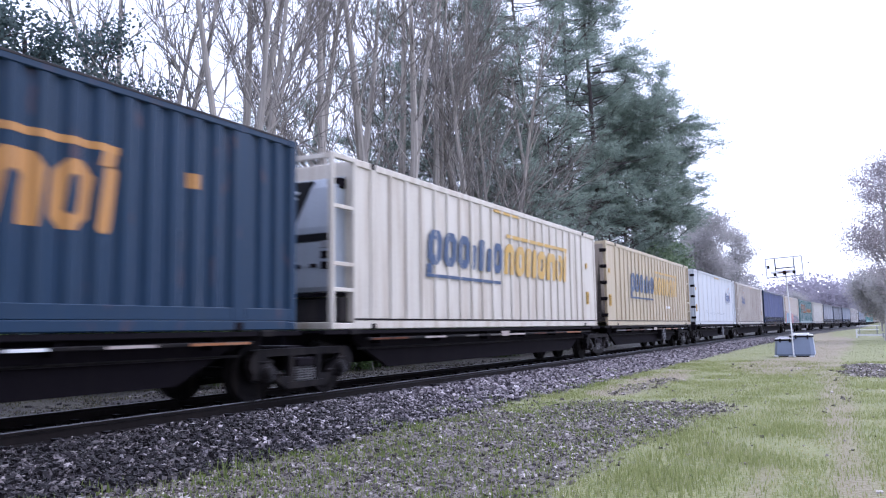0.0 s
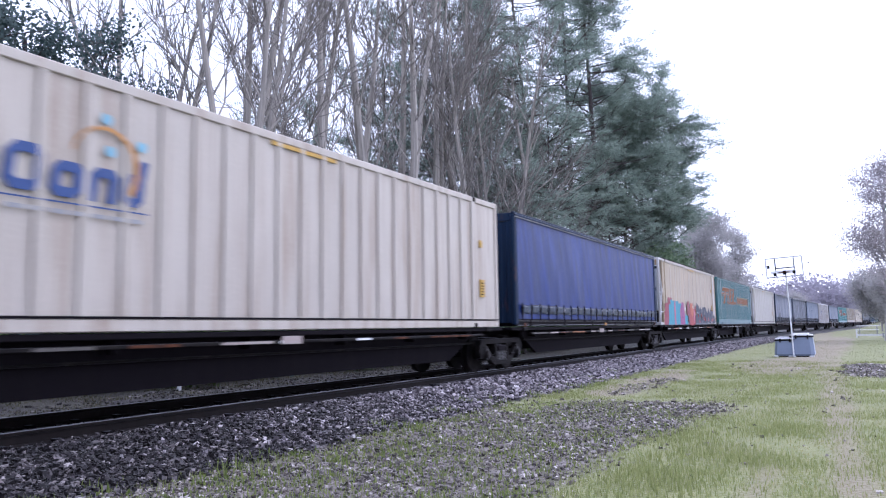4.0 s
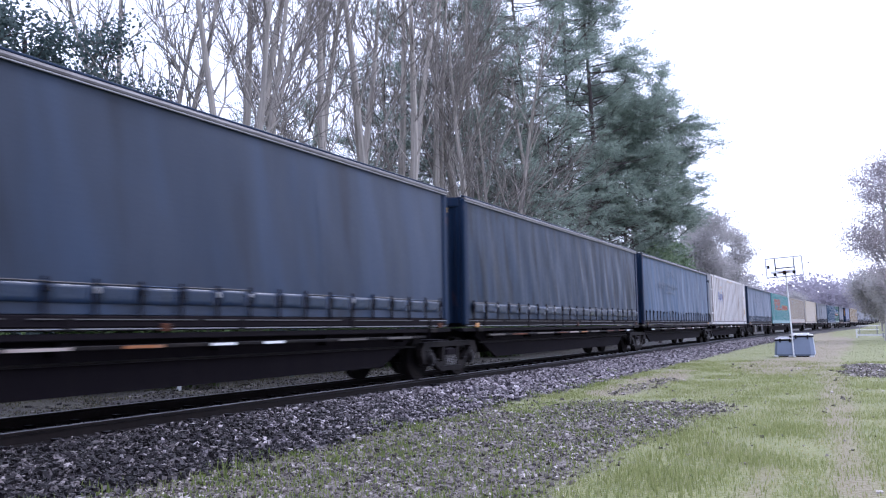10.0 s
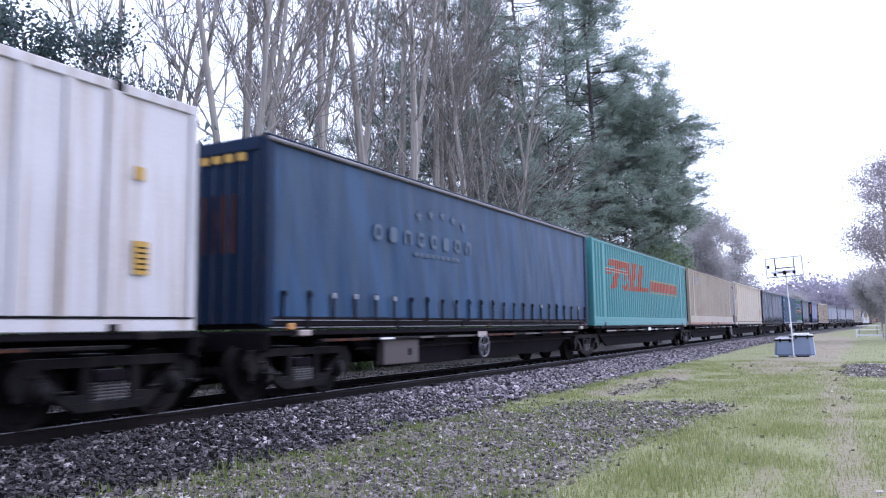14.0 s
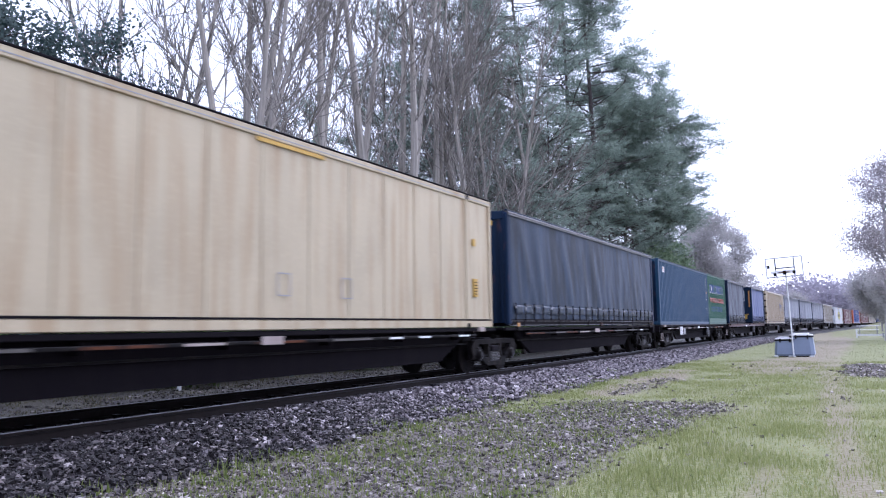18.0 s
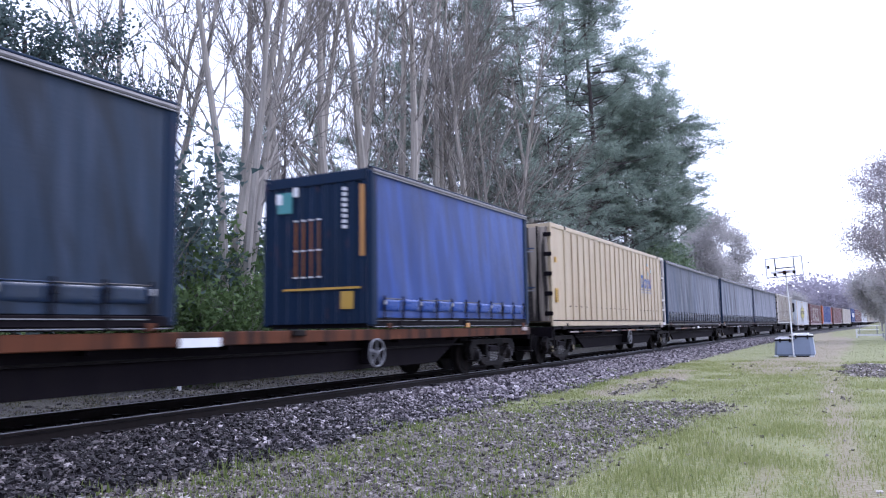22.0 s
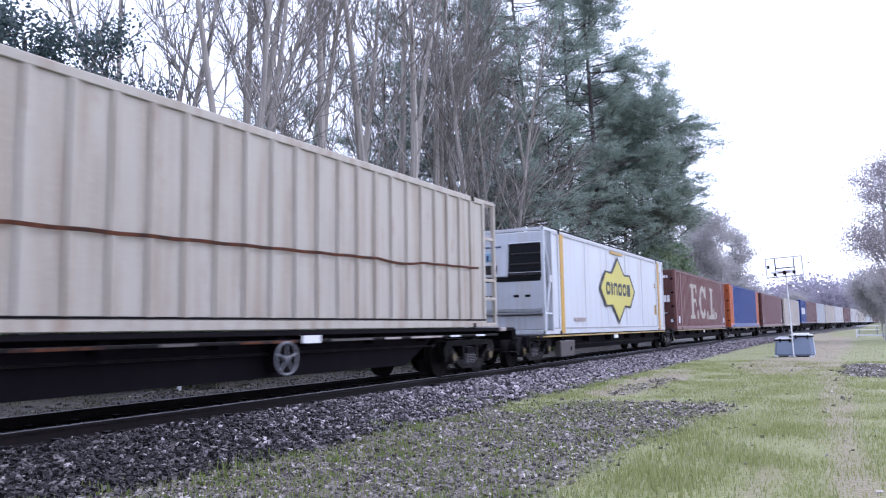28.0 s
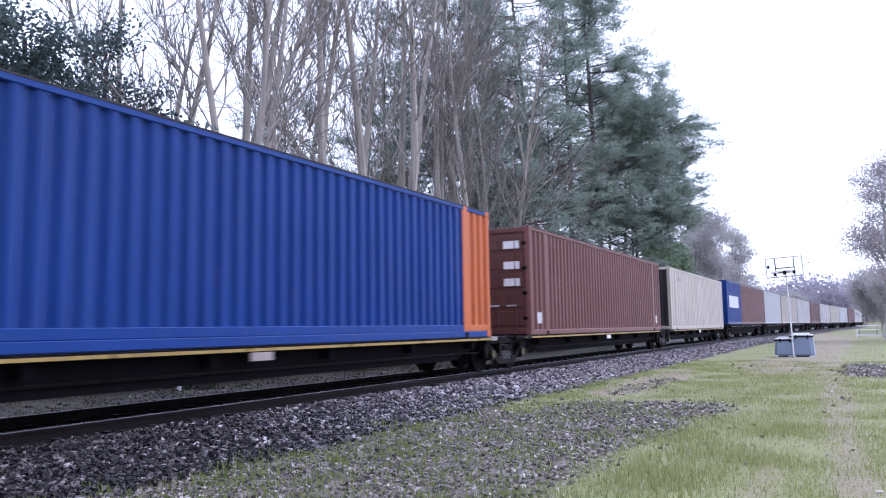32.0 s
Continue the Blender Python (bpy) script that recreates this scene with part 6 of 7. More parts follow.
for side in (-0.7525, 0.7525):
    r = part("rail", swept(PROFILE, side, -60, 320, 4), RAIL, track, "rust-brown steel rail")
    part("running_surface", swept([(-0.028, 0), (0.028, 0), (0.026, 0.003), (-0.026, 0.003)], side, -60, 320, 4), RAILTOP, r, "polished rail head")
sleeper = S().box(-0.12, 0.12, -1.25, 1.25, -0.3, -0.165, 0.02).mesh("sleeper", CONCRETE)
clip = S().box(-0.06, 0.06, -0.13, 0.13, -0.165, -0.12, 0.012).mesh("rail_clip", BLACK)
for i in range(110):
    x = 1.0 + i * 0.66
    o = shared("sleeper", sleeper, track, Matrix.Translation((x, track_y(x), 0)))
    if x < 40:
        shared("rail_clip", clip, o, Matrix.Translation((0, -0.7525, 0)))
        shared("rail_clip", clip, o, Matrix.Translation((0, 0.7525, 0)))

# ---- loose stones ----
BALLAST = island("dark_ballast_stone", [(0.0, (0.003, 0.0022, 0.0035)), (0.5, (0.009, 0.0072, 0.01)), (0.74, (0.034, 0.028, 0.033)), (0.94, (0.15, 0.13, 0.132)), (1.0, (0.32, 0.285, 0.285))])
# lighter copy of the ballast, its colour lifted as haze would
HAZEBALLAST = island("haze_paled_ballast_stone", [(0.0, (0.022, 0.018, 0.024)), (0.3, (0.085, 0.073, 0.088)), (0.6, (0.24, 0.21, 0.225)), (0.88, (0.38, 0.34, 0.355)), (1.0, (0.5, 0.455, 0.47))])
PEBBLE = island("grey_gravel_stone", [(0.0, (0.028, 0.023, 0.021)), (0.4, (0.1, 0.085, 0.078)), (0.78, (0.24, 0.208, 0.195)), (1.0, (0.5, 0.45, 0.43))])
CUBE = np.array([(x, y, z) for x in (-1, 1) for y in (-1, 1) for z in (-1, 1)], float)
CUBE_F = np.array([(0, 1, 3, 2), (4, 6, 7, 5), (0, 4, 5, 1), (2, 3, 7, 6), (0, 2, 6, 4), (1, 5, 7, 3)])


def stones(name, label, places, sizes, mat, flat=0.75):
    """Many angular stones in one mesh."""
    rg = np.random.default_rng(len(places))
    n = len(places)
    v = CUBE[None] * (1 + rg.uniform(-0.65, 0.15, (n, 8, 1))) + rg.normal(0, 0.2, (n, 8, 3))
    v *= (np.array(sizes)[:, None, None] * 0.5) * rg.uniform(0.65, 1.25, (n, 1, 3)) * np.array([1, 1, flat])
    a, b = rg.uniform(0, 6.28, n), rg.uniform(-0.6, 0.6, n)
    ca, sa, cb, sb = np.cos(a)[:, None], np.sin(a)[:, None], np.cos(b)[:, None], np.sin(b)[:, None]
    x, y, z = v[..., 0], v[..., 1], v[..., 2]
    y, z = y * cb - z * sb, y * sb + z * cb
    v = np.stack([x * ca - y * sa, x * sa + y * ca, z], -1) + np.array(places)[:, None, :]
    f = (CUBE_F[None] + (np.arange(n) * 8)[:, None, None]).reshape(-1, 4)
    me = bpy.data.meshes.new(name)
    me.from_pydata(v.reshape(-1, 3).tolist(), [], f.tolist())
    me.materials.append(mat)
    return tagged(new(name, me), label, "stones", kind="stuff")


rg = random.Random(4)
spots, sizes, pale_spots, pale_sizes = [], [], [], []
for n, x0, x1, big in ((25000, 3.2, 12, 0.045), (14000, 12, 34, 0.062), (6000, 34, 70, 0.08), (4000, -12, 3.2, 0.06)):
    for _ in range(n):
        x = rg.uniform(x0, x1)
        c = rg.uniform(-3.35, -0.85)
        if rg.random() < smooth(-2.95, -3.35, c) * 0.85:
            continue
        # stone grows paler along the line: distance haze put into its colour
        hazed = rg.random() < 0.3 * smooth(4.8, 10.0, x) + 0.7 * smooth(8.0, 15.0, x)
        (pale_spots if hazed else spots).append((x, track_y(x) + c, height(x, track_y(x) + c) + rg.uniform(-0.022, 0.036)))
        (pale_sizes if hazed else sizes).append(big * rg.uniform(0.6, 1.35))
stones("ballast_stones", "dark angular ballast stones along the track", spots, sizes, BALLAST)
stones("ballast_stones", "ballast stones further along, paled for haze", pale_spots, pale_sizes, HAZEBALLAST)
spots, sizes = [], []
for _ in range(7000):
    x = rg.uniform(2.5, 30)
    c = rg.uniform(-0.65, 5.0)
    if abs(c - 0.7525) > 0.1:
        spots.append((x, track_y(x) + c, height(x, track_y(x) + c) + rg.uniform(-0.02, 0.01)))
        sizes.append(0.055 * rg.uniform(0.6, 1.3))
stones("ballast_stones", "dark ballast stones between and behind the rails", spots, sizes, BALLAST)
spots, sizes = [], []
while len(spots) < 19000:
    x, y = 3.5 + 24.5 * rg.random() ** 1.35, rg.uniform(-1.5, 6.2)
    st, lo, ea = cover(x, y)
    if rg.random() < lo * (0.45 + 0.9 * max(0, noise.noise(Vector((x * 1.3, y * 1.3, 30))))) + 0.004:
        spots.append((x, y, height(x, y) + rg.uniform(-0.006, 0.008)))
        sizes.append((0.015 + 0.032 * rg.random() ** 1.5) * (0.75 + 0.045 * x))
stones("gravel", "pale grey gravel scattered among weeds", spots, sizes, PEBBLE, 0.85)

# ---- grass and weeds ----
BLADE = leafy("straw_coloured_grass", (0.235, 0.235, 0.095), (0.38, 0.345, 0.175), 0.6)
FRESH = leafy("green_grass_blades", (0.18, 0.215, 0.075), (0.34, 0.355, 0.16), 0.6)
WEED = leafy("weed_leaves", (0.125, 0.17, 0.05), (0.26, 0.3, 0.1), 0.55)


def blades(name, label, roots, mat, rnd, tall=(0.05, 0.13), wide=0.006):
    vs, fs = [], []
    for x, y, z, k in roots:
        h = rnd.uniform(*tall) * k
        a, bend = rnd.uniform(0, 6.28), rnd.uniform(0.1, 0.6) * h
        dx, dy = math.cos(a), math.sin(a)
        w = wide * rnd.uniform(0.7, 1.4)
        i = len(vs)
        if not 3.8 < x < 11:
            vs += [(x - dy * w * 1.2, y + dx * w * 1.2, z - 0.01), (x + dy * w * 1.2, y - dx * w * 1.2, z - 0.01), (x + dx * bend, y + dy * bend, z + h)]
            fs.append((i, i + 1, i + 2))
            continue
        vs += [(x - dy * w, y + dx * w, z - 0.01), (x + dy * w, y - dx * w, z - 0.01), (x + dx * bend * 0.4 + dy * w * 0.7, y + dy * bend * 0.4 - dx * w * 0.7, z + h * 0.6),
               (x + dx * bend * 0.4 - dy * w * 0.7, y + dy * bend * 0.4 + dx * w * 0.7, z + h * 0.6), (x + dx * bend, y + dy * bend, z + h)]
        fs += [(i, i + 1, i + 2, i + 3), (i + 3, i + 2, i + 4)]
    me = bpy.data.meshes.new(name)
    me.from_pydata(vs, [], fs)
    me.materials.append(mat)
    return tagged(new(name, me), label, "grass", kind="stuff")


rnd = random.Random(8)
roots, fresh = [], []
while len(roots) + len(fresh) < 160000:
    x = 3.8 + (26 if rnd.random() < 0.85 else 60) * rnd.random() ** 1.5
    y = rnd.uniform(-3.5, 6.0)
    st, lo, ea = cover(x, y)
    clump = 0.45 + noise.noise(Vector((x * 0.9, y * 0.9, 40)))
    if rnd.random() < (1 - st) * (1 - 0.93 * lo) * (1 - 0.85 * ea) * max(0.22, clump + 0.25):
        lush = patch(x, y, 10.0, 1.45, 5.0, 0.75, 0.4)
        green = clump + 0.3 * rnd.gauss(0, 1) + (0.25 if x < 22 and y > 0.9 else 0) + 0.5 * lush + (0.3 if y < -0.35 else 0)
        (fresh if green > 0.02 else roots).append((x, y, height(x, y), (0.55 + 0.5 * max(0, clump) + 0.5 * lush) * (1 + 0.02 * x)))
for _ in range(32000):
    x, y = rnd.uniform(-9, 3.8), rnd.uniform(-8, 5.2)
    (fresh if noise.noise(Vector((x * 0.9, y * 0.9, 40))) + 0.35 * rnd.gauss(0, 1) > 0.2 else roots).append((x, y, height(x, y), rnd.uniform(0.8, 1.5)))
for _ in range(18000):
    x, y = rnd.uniform(3.8, 30), rnd.uniform(-9, -3.5)
    (fresh if noise.noise(Vector((x * 0.9, y * 0.9, 40))) + 0.35 * rnd.gauss(0, 1) > 0.2 else roots).append((x, y, height(x, y), rnd.uniform(0.8, 1.5)))
blades("grass", "patchy straw-coloured grass on the verge", roots, BLADE, rnd, (0.015, 0.05), 0.0034)
blades("grass", "short green grass on the verge", fresh, FRESH, rnd, (0.02, 0.06), 0.0034)
roots = []
for _ in range(38):
    x, c = 3.5 + 22 * rnd.random() ** 1.4, rnd.gauss(-3.1, 0.35)
    if c > -2.5:
        continue
    y = track_y(x) + c
    for _ in range(rnd.randint(18, 60)):
        px, py = x + rnd.gauss(0, 0.11), y + rnd.gauss(0, 0.09)
        roots.append((px, py, height(px, py), rnd.uniform(0.6, 1.5)))
for _ in range(650):
    x, y = 4 + 9 * rnd.random() ** 1.2, rnd.uniform(2.3, 5.6)
    for _ in range(rnd.randint(8, 26)):
        px, py = x + rnd.gauss(0, 0.12), y + rnd.gauss(0, 0.12)
        roots.append((px, py, height(px, py), rnd.uniform(0.3, 0.8)))
blades("weeds", "small green weeds along the ballast edge", roots, WEED, rnd, (0.03, 0.1), 0.007)

# ---- trees ----
BARK_PALE = worn("pale_grey_bark", (0.4, 0.365, 0.33), 0.9, 0.7, (0.13, 0.12, 0.11), bump=0.6, spec=0.1, haze_sheen=0.2)
# pale because distance haze is mixed into the bark colour
BARK_FAR = worn("haze_paled_far_bark", (0.4, 0.38, 0.395), 0.9, 0.4, (0.28, 0.26, 0.27), spec=0.1)
BARK_TWIG = worn("grey_brown_twigs", (0.2, 0.183, 0.168), 0.9, 0.4, (0.11, 0.098, 0.088), bump=0.4, spec=0.1, haze_sheen=0.3)
BARK_DARK = worn("dark_pine_bark", (0.1, 0.085, 0.085), 0.95, 0.5, (0.045, 0.038, 0.038), bump=0.7, spec=0.1, haze_sheen=0.1)
NEEDLE = leafy("pine_needles", (0.145, 0.2, 0.162), (0.365, 0.425, 0.37), 0.62)
DARKLEAF = leafy("dark_evergreen_leaves", (0.05, 0.08, 0.08), (0.15, 0.195, 0.185), 0.45)
SHRUBLEAF = leafy("shrub_leaves", (0.05, 0.085, 0.03), (0.15, 0.22, 0.08), 0.35)
RUSSET = leafy("withered_leaves", (0.17, 0.155, 0.13), (0.38, 0.34, 0.29), 0.45)
# pinkish buds and far leaves, both lightened with haze in the colour
PINKISH = leafy("haze_paled_budding_leaves", (0.38, 0.35, 0.365), (0.47, 0.43, 0.445), 0.5)
FARLEAF = leafy("haze_tinted_far_leaves", (0.35, 0.345, 0.335), (0.45, 0.43, 0.425), 0.6)


def limb(vs, fs, pts, r0, r1, sides):
    k0 = len(vs)
    n = len(pts)
    d0 = (pts[-1] - pts[0]).normalized()
    u = d0.orthogonal().normalized()
    w = d0.cross(u)
    for i, p in enumerate(pts):
        r = r0 + (r1 - r0) * i / (n - 1)
        for s in range(sides):
            a = 2 * math.pi * s / sides
            vs.append(p + (u * math.cos(a) + w * math.sin(a)) * r)
    for i in range(n - 1):
        for s in range(sides):
            fs.append((k0 + i * sides + s, k0 + i * sides + (s + 1) % sides, k0 + (i + 1) * sides + (s + 1) % sides, k0 + (i + 1) * sides + s))


def bent(rnd, start, way, length, n, wobble, lift=0.0):
    pts, p, d = [start.copy()], start.copy(), way.normalized()
    for _ in range(n):
        d = (d + Vector((rnd.gauss(0, wobble), rnd.gauss(0, wobble), rnd.gauss(0, wobble * 0.6) + lift))).normalized()
        p = p + d * (length / n)
        pts.append(p.copy())
    return pts


def along(pts, t):
    i = min(len(pts) - 2, int(t * (len(pts) - 1)))
    return pts[i].lerp(pts[i + 1], t * (len(pts) - 1) - i)


def side_way(rnd, d, angle):
    u = d.orthogonal().normalized()
    u.rotate(Matrix.Rotation(rnd.uniform(0, 6.28), 3, d))
    return d * math.cos(angle) + u * math.sin(angle)


def mesh_of(name, vs, fs, mat):
    me = bpy.data.meshes.new(name)
    me.from_pydata(vs, [], fs)
    me.materials.append(mat)
    return me


def bare_tree(seed, tall, stems=1, spread=0.5, twigs=2, limbs=26, low=0.2):
    """A leafless upright tree: trunk and limbs in one mesh, the haze of twigs in another."""
    rnd = random.Random(seed)
    tv, tf, wv, wf, tips = [], [], [], [], []
    for s in range(stems):
        h = tall * rnd.uniform(0.8, 1.0) if s else tall
        a = rnd.uniform(0, 6.28)
        lean = Vector((0.16 * math.cos(a), 0.16 * math.sin(a), 1)) if stems > 1 else Vector((rnd.gauss(0, 0.03), rnd.gauss(0, 0.03), 1))
        trunk = bent(rnd, Vector((0.2 * math.cos(a) * (stems > 1), 0.2 * math.sin(a) * (stems > 1), -0.3)), lean, h, 9, 0.035, 0.03)
        r = tall * 0.0135 * (0.75 if stems > 1 else 1)
        limb(tv, tf, trunk, r, 0.03, 8)
        for i in range(limbs // stems + 4):
            t = low + (0.96 - low) * rnd.random() ** 0.8
            base = along(trunk, t)
            d = side_way(rnd, Vector((0, 0, 1)), rnd.uniform(0.35, 0.85) * (0.7 + spread))
            ln = (1 - t) * tall * 0.3 + rnd.uniform(1.2, 2.8)
            br = bent(rnd, base, d, ln, 5, 0.1, 0.1)
            rr = 0.02 + 0.024 * (1 - t) * rnd.uniform(0.6, 1.6)
            limb(tv, tf, br, rr, 0.008, 5)
            for _ in range(int(3 + ln * 1.7)):
                q = rnd.uniform(0.15, 1)
                b2 = bent(rnd, along(br, q), side_way(rnd, (br[-1] - br[0]).normalized(), rnd.uniform(0.3, 0.8)), rnd.uniform(0.7, 1.7) * (1.25 - 0.5 * q), 3, 0.12, 0.12)
                limb(wv, wf, b2, 0.019, 0.009, 3)
                for _ in range(twigs):
                    b3 = bent(rnd, along(b2, rnd.uniform(0.1, 1)), side_way(rnd, (b2[-1] - b2[0]).normalized(), rnd.uniform(0.3, 0.9)), rnd.uniform(0.3, 0.8), 1, 0.12, 0.08)
                    limb(wv, wf, b3, 0.009, 0.005, 3)
                    tips.append(b3[-1])
    return mesh_of("trunk", tv, tf, BARK_PALE), mesh_of("crown", wv, wf, BARK_TWIG), tips


def leaf_cards(rnd, centres, per, spread, size, slim=0.45, droop=0.0, tri=False):
    """Small pointed leaves strewn round the given places."""
    vs, fs = [], []
    for c in centres:
        for _ in range(per):
            p = c + Vector((rnd.gauss(0, spread), rnd.gauss(0, spread), rnd.gauss(0, spread * 0.7)))
            d = Vector((rnd.gauss(0, 1), rnd.gauss(0, 1), rnd.gauss(0, 0.7) - droop)).normalized() * size * rnd.uniform(0.6, 1.3)
            w = d.orthogonal().normalized() * size * slim * 0.5
            w.rotate(Matrix.Rotation(rnd.uniform(0, 6.28), 3, d.normalized()))
            i = len(vs)
            if tri:
                vs += [p - w, p + w, p + d]
                fs.append((i, i + 1, i + 2))
            else:
                vs += [p, p + d * 0.45 + w, p + d, p + d * 0.45 - w]
                fs.append((i, i + 1, i + 2, i + 3))
    return vs, fs


def needle_pads(rnd, pads, per, length, wide):
    """Flat pads of needles: each pad a flattened cloud of upward-fanned slivers."""
    vs, fs = [], []
    for c, r in pads:
        for _ in range(per):
            a, q = rnd.uniform(0, 6.28), r * rnd.random() ** 0.6
            p = c + Vector((q * math.cos(a), q * math.sin(a), rnd.gauss(0.0, 0.22 * r)))
            d = Vector((rnd.gauss(0, 1) + math.cos(a) * 0.7, rnd.gauss(0, 1) + math.sin(a) * 0.7, rnd.gauss(0.45, 0.5))).normalized() * length * rnd.uniform(0.6, 1.3)
            w = d.orthogonal().normalized() * wide
            w.rotate(Matrix.Rotation(rnd.uniform(0, 6.28), 3, d.normalized()))
            i = len(vs)
            vs += [p - w, p + w, p + d]
            fs.append((i, i + 1, i + 2))
    return vs, fs


def pine_tree(seed, tall, reach, low=0.26, per=34, gaps=0.2, blunt=2, thick=1.0):
    """A dark pine: long limbs that rise a little, bare inside, with flat pads of needles towards their ends."""
    rnd = random.Random(seed)
    tv, tf, pads = [], [], []
    trunk = bent(rnd, Vector((0, 0, -0.3)), Vector((0.02, 0, 1)), tall, 9, 0.02, 0.03)
    limb(tv, tf, trunk, tall * 0.0095, 0.04, 8)
    count = int(tall * 3.2)
    for i in range(count):
        t = low + (0.98 - low) * (i + rnd.random()) / count
        a = rnd.uniform(0, 6.28)
        ln = reach * max(0.12, 1 - abs((t - 0.55) / 0.47) ** blunt) ** 0.5 * rnd.uniform(0.55, 1.1)
        br = bent(rnd, along(trunk, t), Vector((math.cos(a), math.sin(a), rnd.uniform(-0.12, 0.4))), ln, 6, 0.1, 0.06)
        limb(tv, tf, br, 0.06 * (1.2 - t) + 0.016, 0.014, 5)
        if rnd.random() < gaps * (1 - t):
            continue
        for _ in range(int((3 + ln * 2.0) * thick)):
            q = 0.35 + 0.65 * rnd.random() ** 0.7
            sub = bent(rnd, along(br, q), side_way(rnd, (br[-1] - br[0]).normalized(), rnd.uniform(0.4, 1.0)), rnd.uniform(0.5, 1.5), 2, 0.14, 0.14)
            limb(tv, tf, sub, 0.016, 0.007, 3)
            pads.append((sub[-1], rnd.uniform(0.26, 0.52) * thick ** 0.5))
            if rnd.random() < 0.5:
                pads.append((sub[1], rnd.uniform(0.2, 0.42)))
    vs, fs = needle_pads(rnd, pads, per, 0.26, 0.022)
    return mesh_of("trunk", tv, tf, BARK_DARK), mesh_of("crown", vs, fs, NEEDLE)


def leaf_tree(seed, tall, reach, mat, per=26, low=0.3, leaf=0.16, bark=None, limbs=26, cluster=0.34):
    """A leafy tree: forked limbs with clusters of leaves and open gaps between."""
    rnd = random.Random(seed)
    tv, tf, centres = [], [], []
    trunk = bent(rnd, Vector((0, 0, -0.3)), Vector((0.08, 0, 1)), tall * 0.8, 7, 0.06, 0.03)
    limb(tv, tf, trunk, tall * 0.016, 0.05, 8)
    for i in range(limbs):
        t = low + (1 - low) * rnd.random()
        br = bent(rnd, along(trunk, t), side_way(rnd, Vector((0, 0, 1)), rnd.uniform(0.5, 1.35)), reach * rnd.uniform(0.5, 1.05) * (1.15 - 0.5 * t), 5, 0.14, 0.05)
        limb(tv, tf, br, 0.06 * (1.2 - t) + 0.01, 0.012, 5)
        for _ in range(7):
            sub = bent(rnd, along(br, rnd.uniform(0.35, 1)), side_way(rnd, (br[-1] - br[0]).normalized(), rnd.uniform(0.4, 1.1)), rnd.uniform(0.5, 1.2), 3, 0.15)
            limb(tv, tf, sub, 0.016, 0.006, 3)
            centres += [sub[-1], along(sub, 0.6)]
    vs, fs = leaf_cards(rnd, centres, per, cluster, leaf, 0.6, tri=leaf > 0.17)
    return mesh_of("trunk", tv, tf, bark or BARK_DARK), mesh_of("crown", vs, fs, mat)


def shrub(seed, tall, reach, mat, per=17, leaf=0.15):
    rnd = random.Random(seed)
    tv, tf, centres = [], [], []
    for i in range(14):
        br = bent(rnd, Vector((rnd.gauss(0, reach * 0.25), rnd.gauss(0, reach * 0.25), -0.2)), Vector((rnd.gauss(0, 0.45), rnd.gauss(0, 0.45), 1)), tall * rnd.uniform(0.5, 1.0), 5, 0.14)
        limb(tv, tf, br, 0.03, 0.008, 4)
        for _ in range(12):
            sub = bent(rnd, along(br, rnd.uniform(0.1, 1)), side_way(rnd, Vector((0, 0, 1)), rnd.uniform(0.4, 1.4)), reach * rnd.uniform(0.2, 0.6), 3, 0.15)
            limb(tv, tf, sub, 0.01, 0.004, 3)
            centres += [sub[-1], along(sub, 0.5)]
    vs, fs = leaf_cards(rnd, centres, per, 0.22, leaf, 0.7, tri=True)
    return mesh_of("branchwork", tv, tf, BARK_TWIG), mesh_of("foliage", vs, fs, mat)


def plant(name, label, category, group, meshes, names, x, y, turn=0.0, size=1.0):
    t = thing(name, label, category, group)
    t.matrix_basis = Matrix.Translation((x, y, height(x, y))) @ Matrix.Rotation(turn, 4, "Z") @ Matrix.Diagonal((size, size, size, 1))
    for nm, me in zip(names, meshes):
        shared(nm, me, t, Matrix.Identity(4))
    return t


BARE = [bare_tree(31, 17, 1, 0.35), bare_tree(32, 18, 1, 0.5), bare_tree(33, 16, 4, 0.35, limbs=44, low=0.3), bare_tree(34, 17, 2, 0.45, limbs=42), bare_tree(35, 15, 1, 0.7, 4), bare_tree(36, 19, 1, 0.2, 2, limbs=9, low=0.4), bare_tree(37, 18, 1, 0.25, 2, limbs=11, low=0.35)]
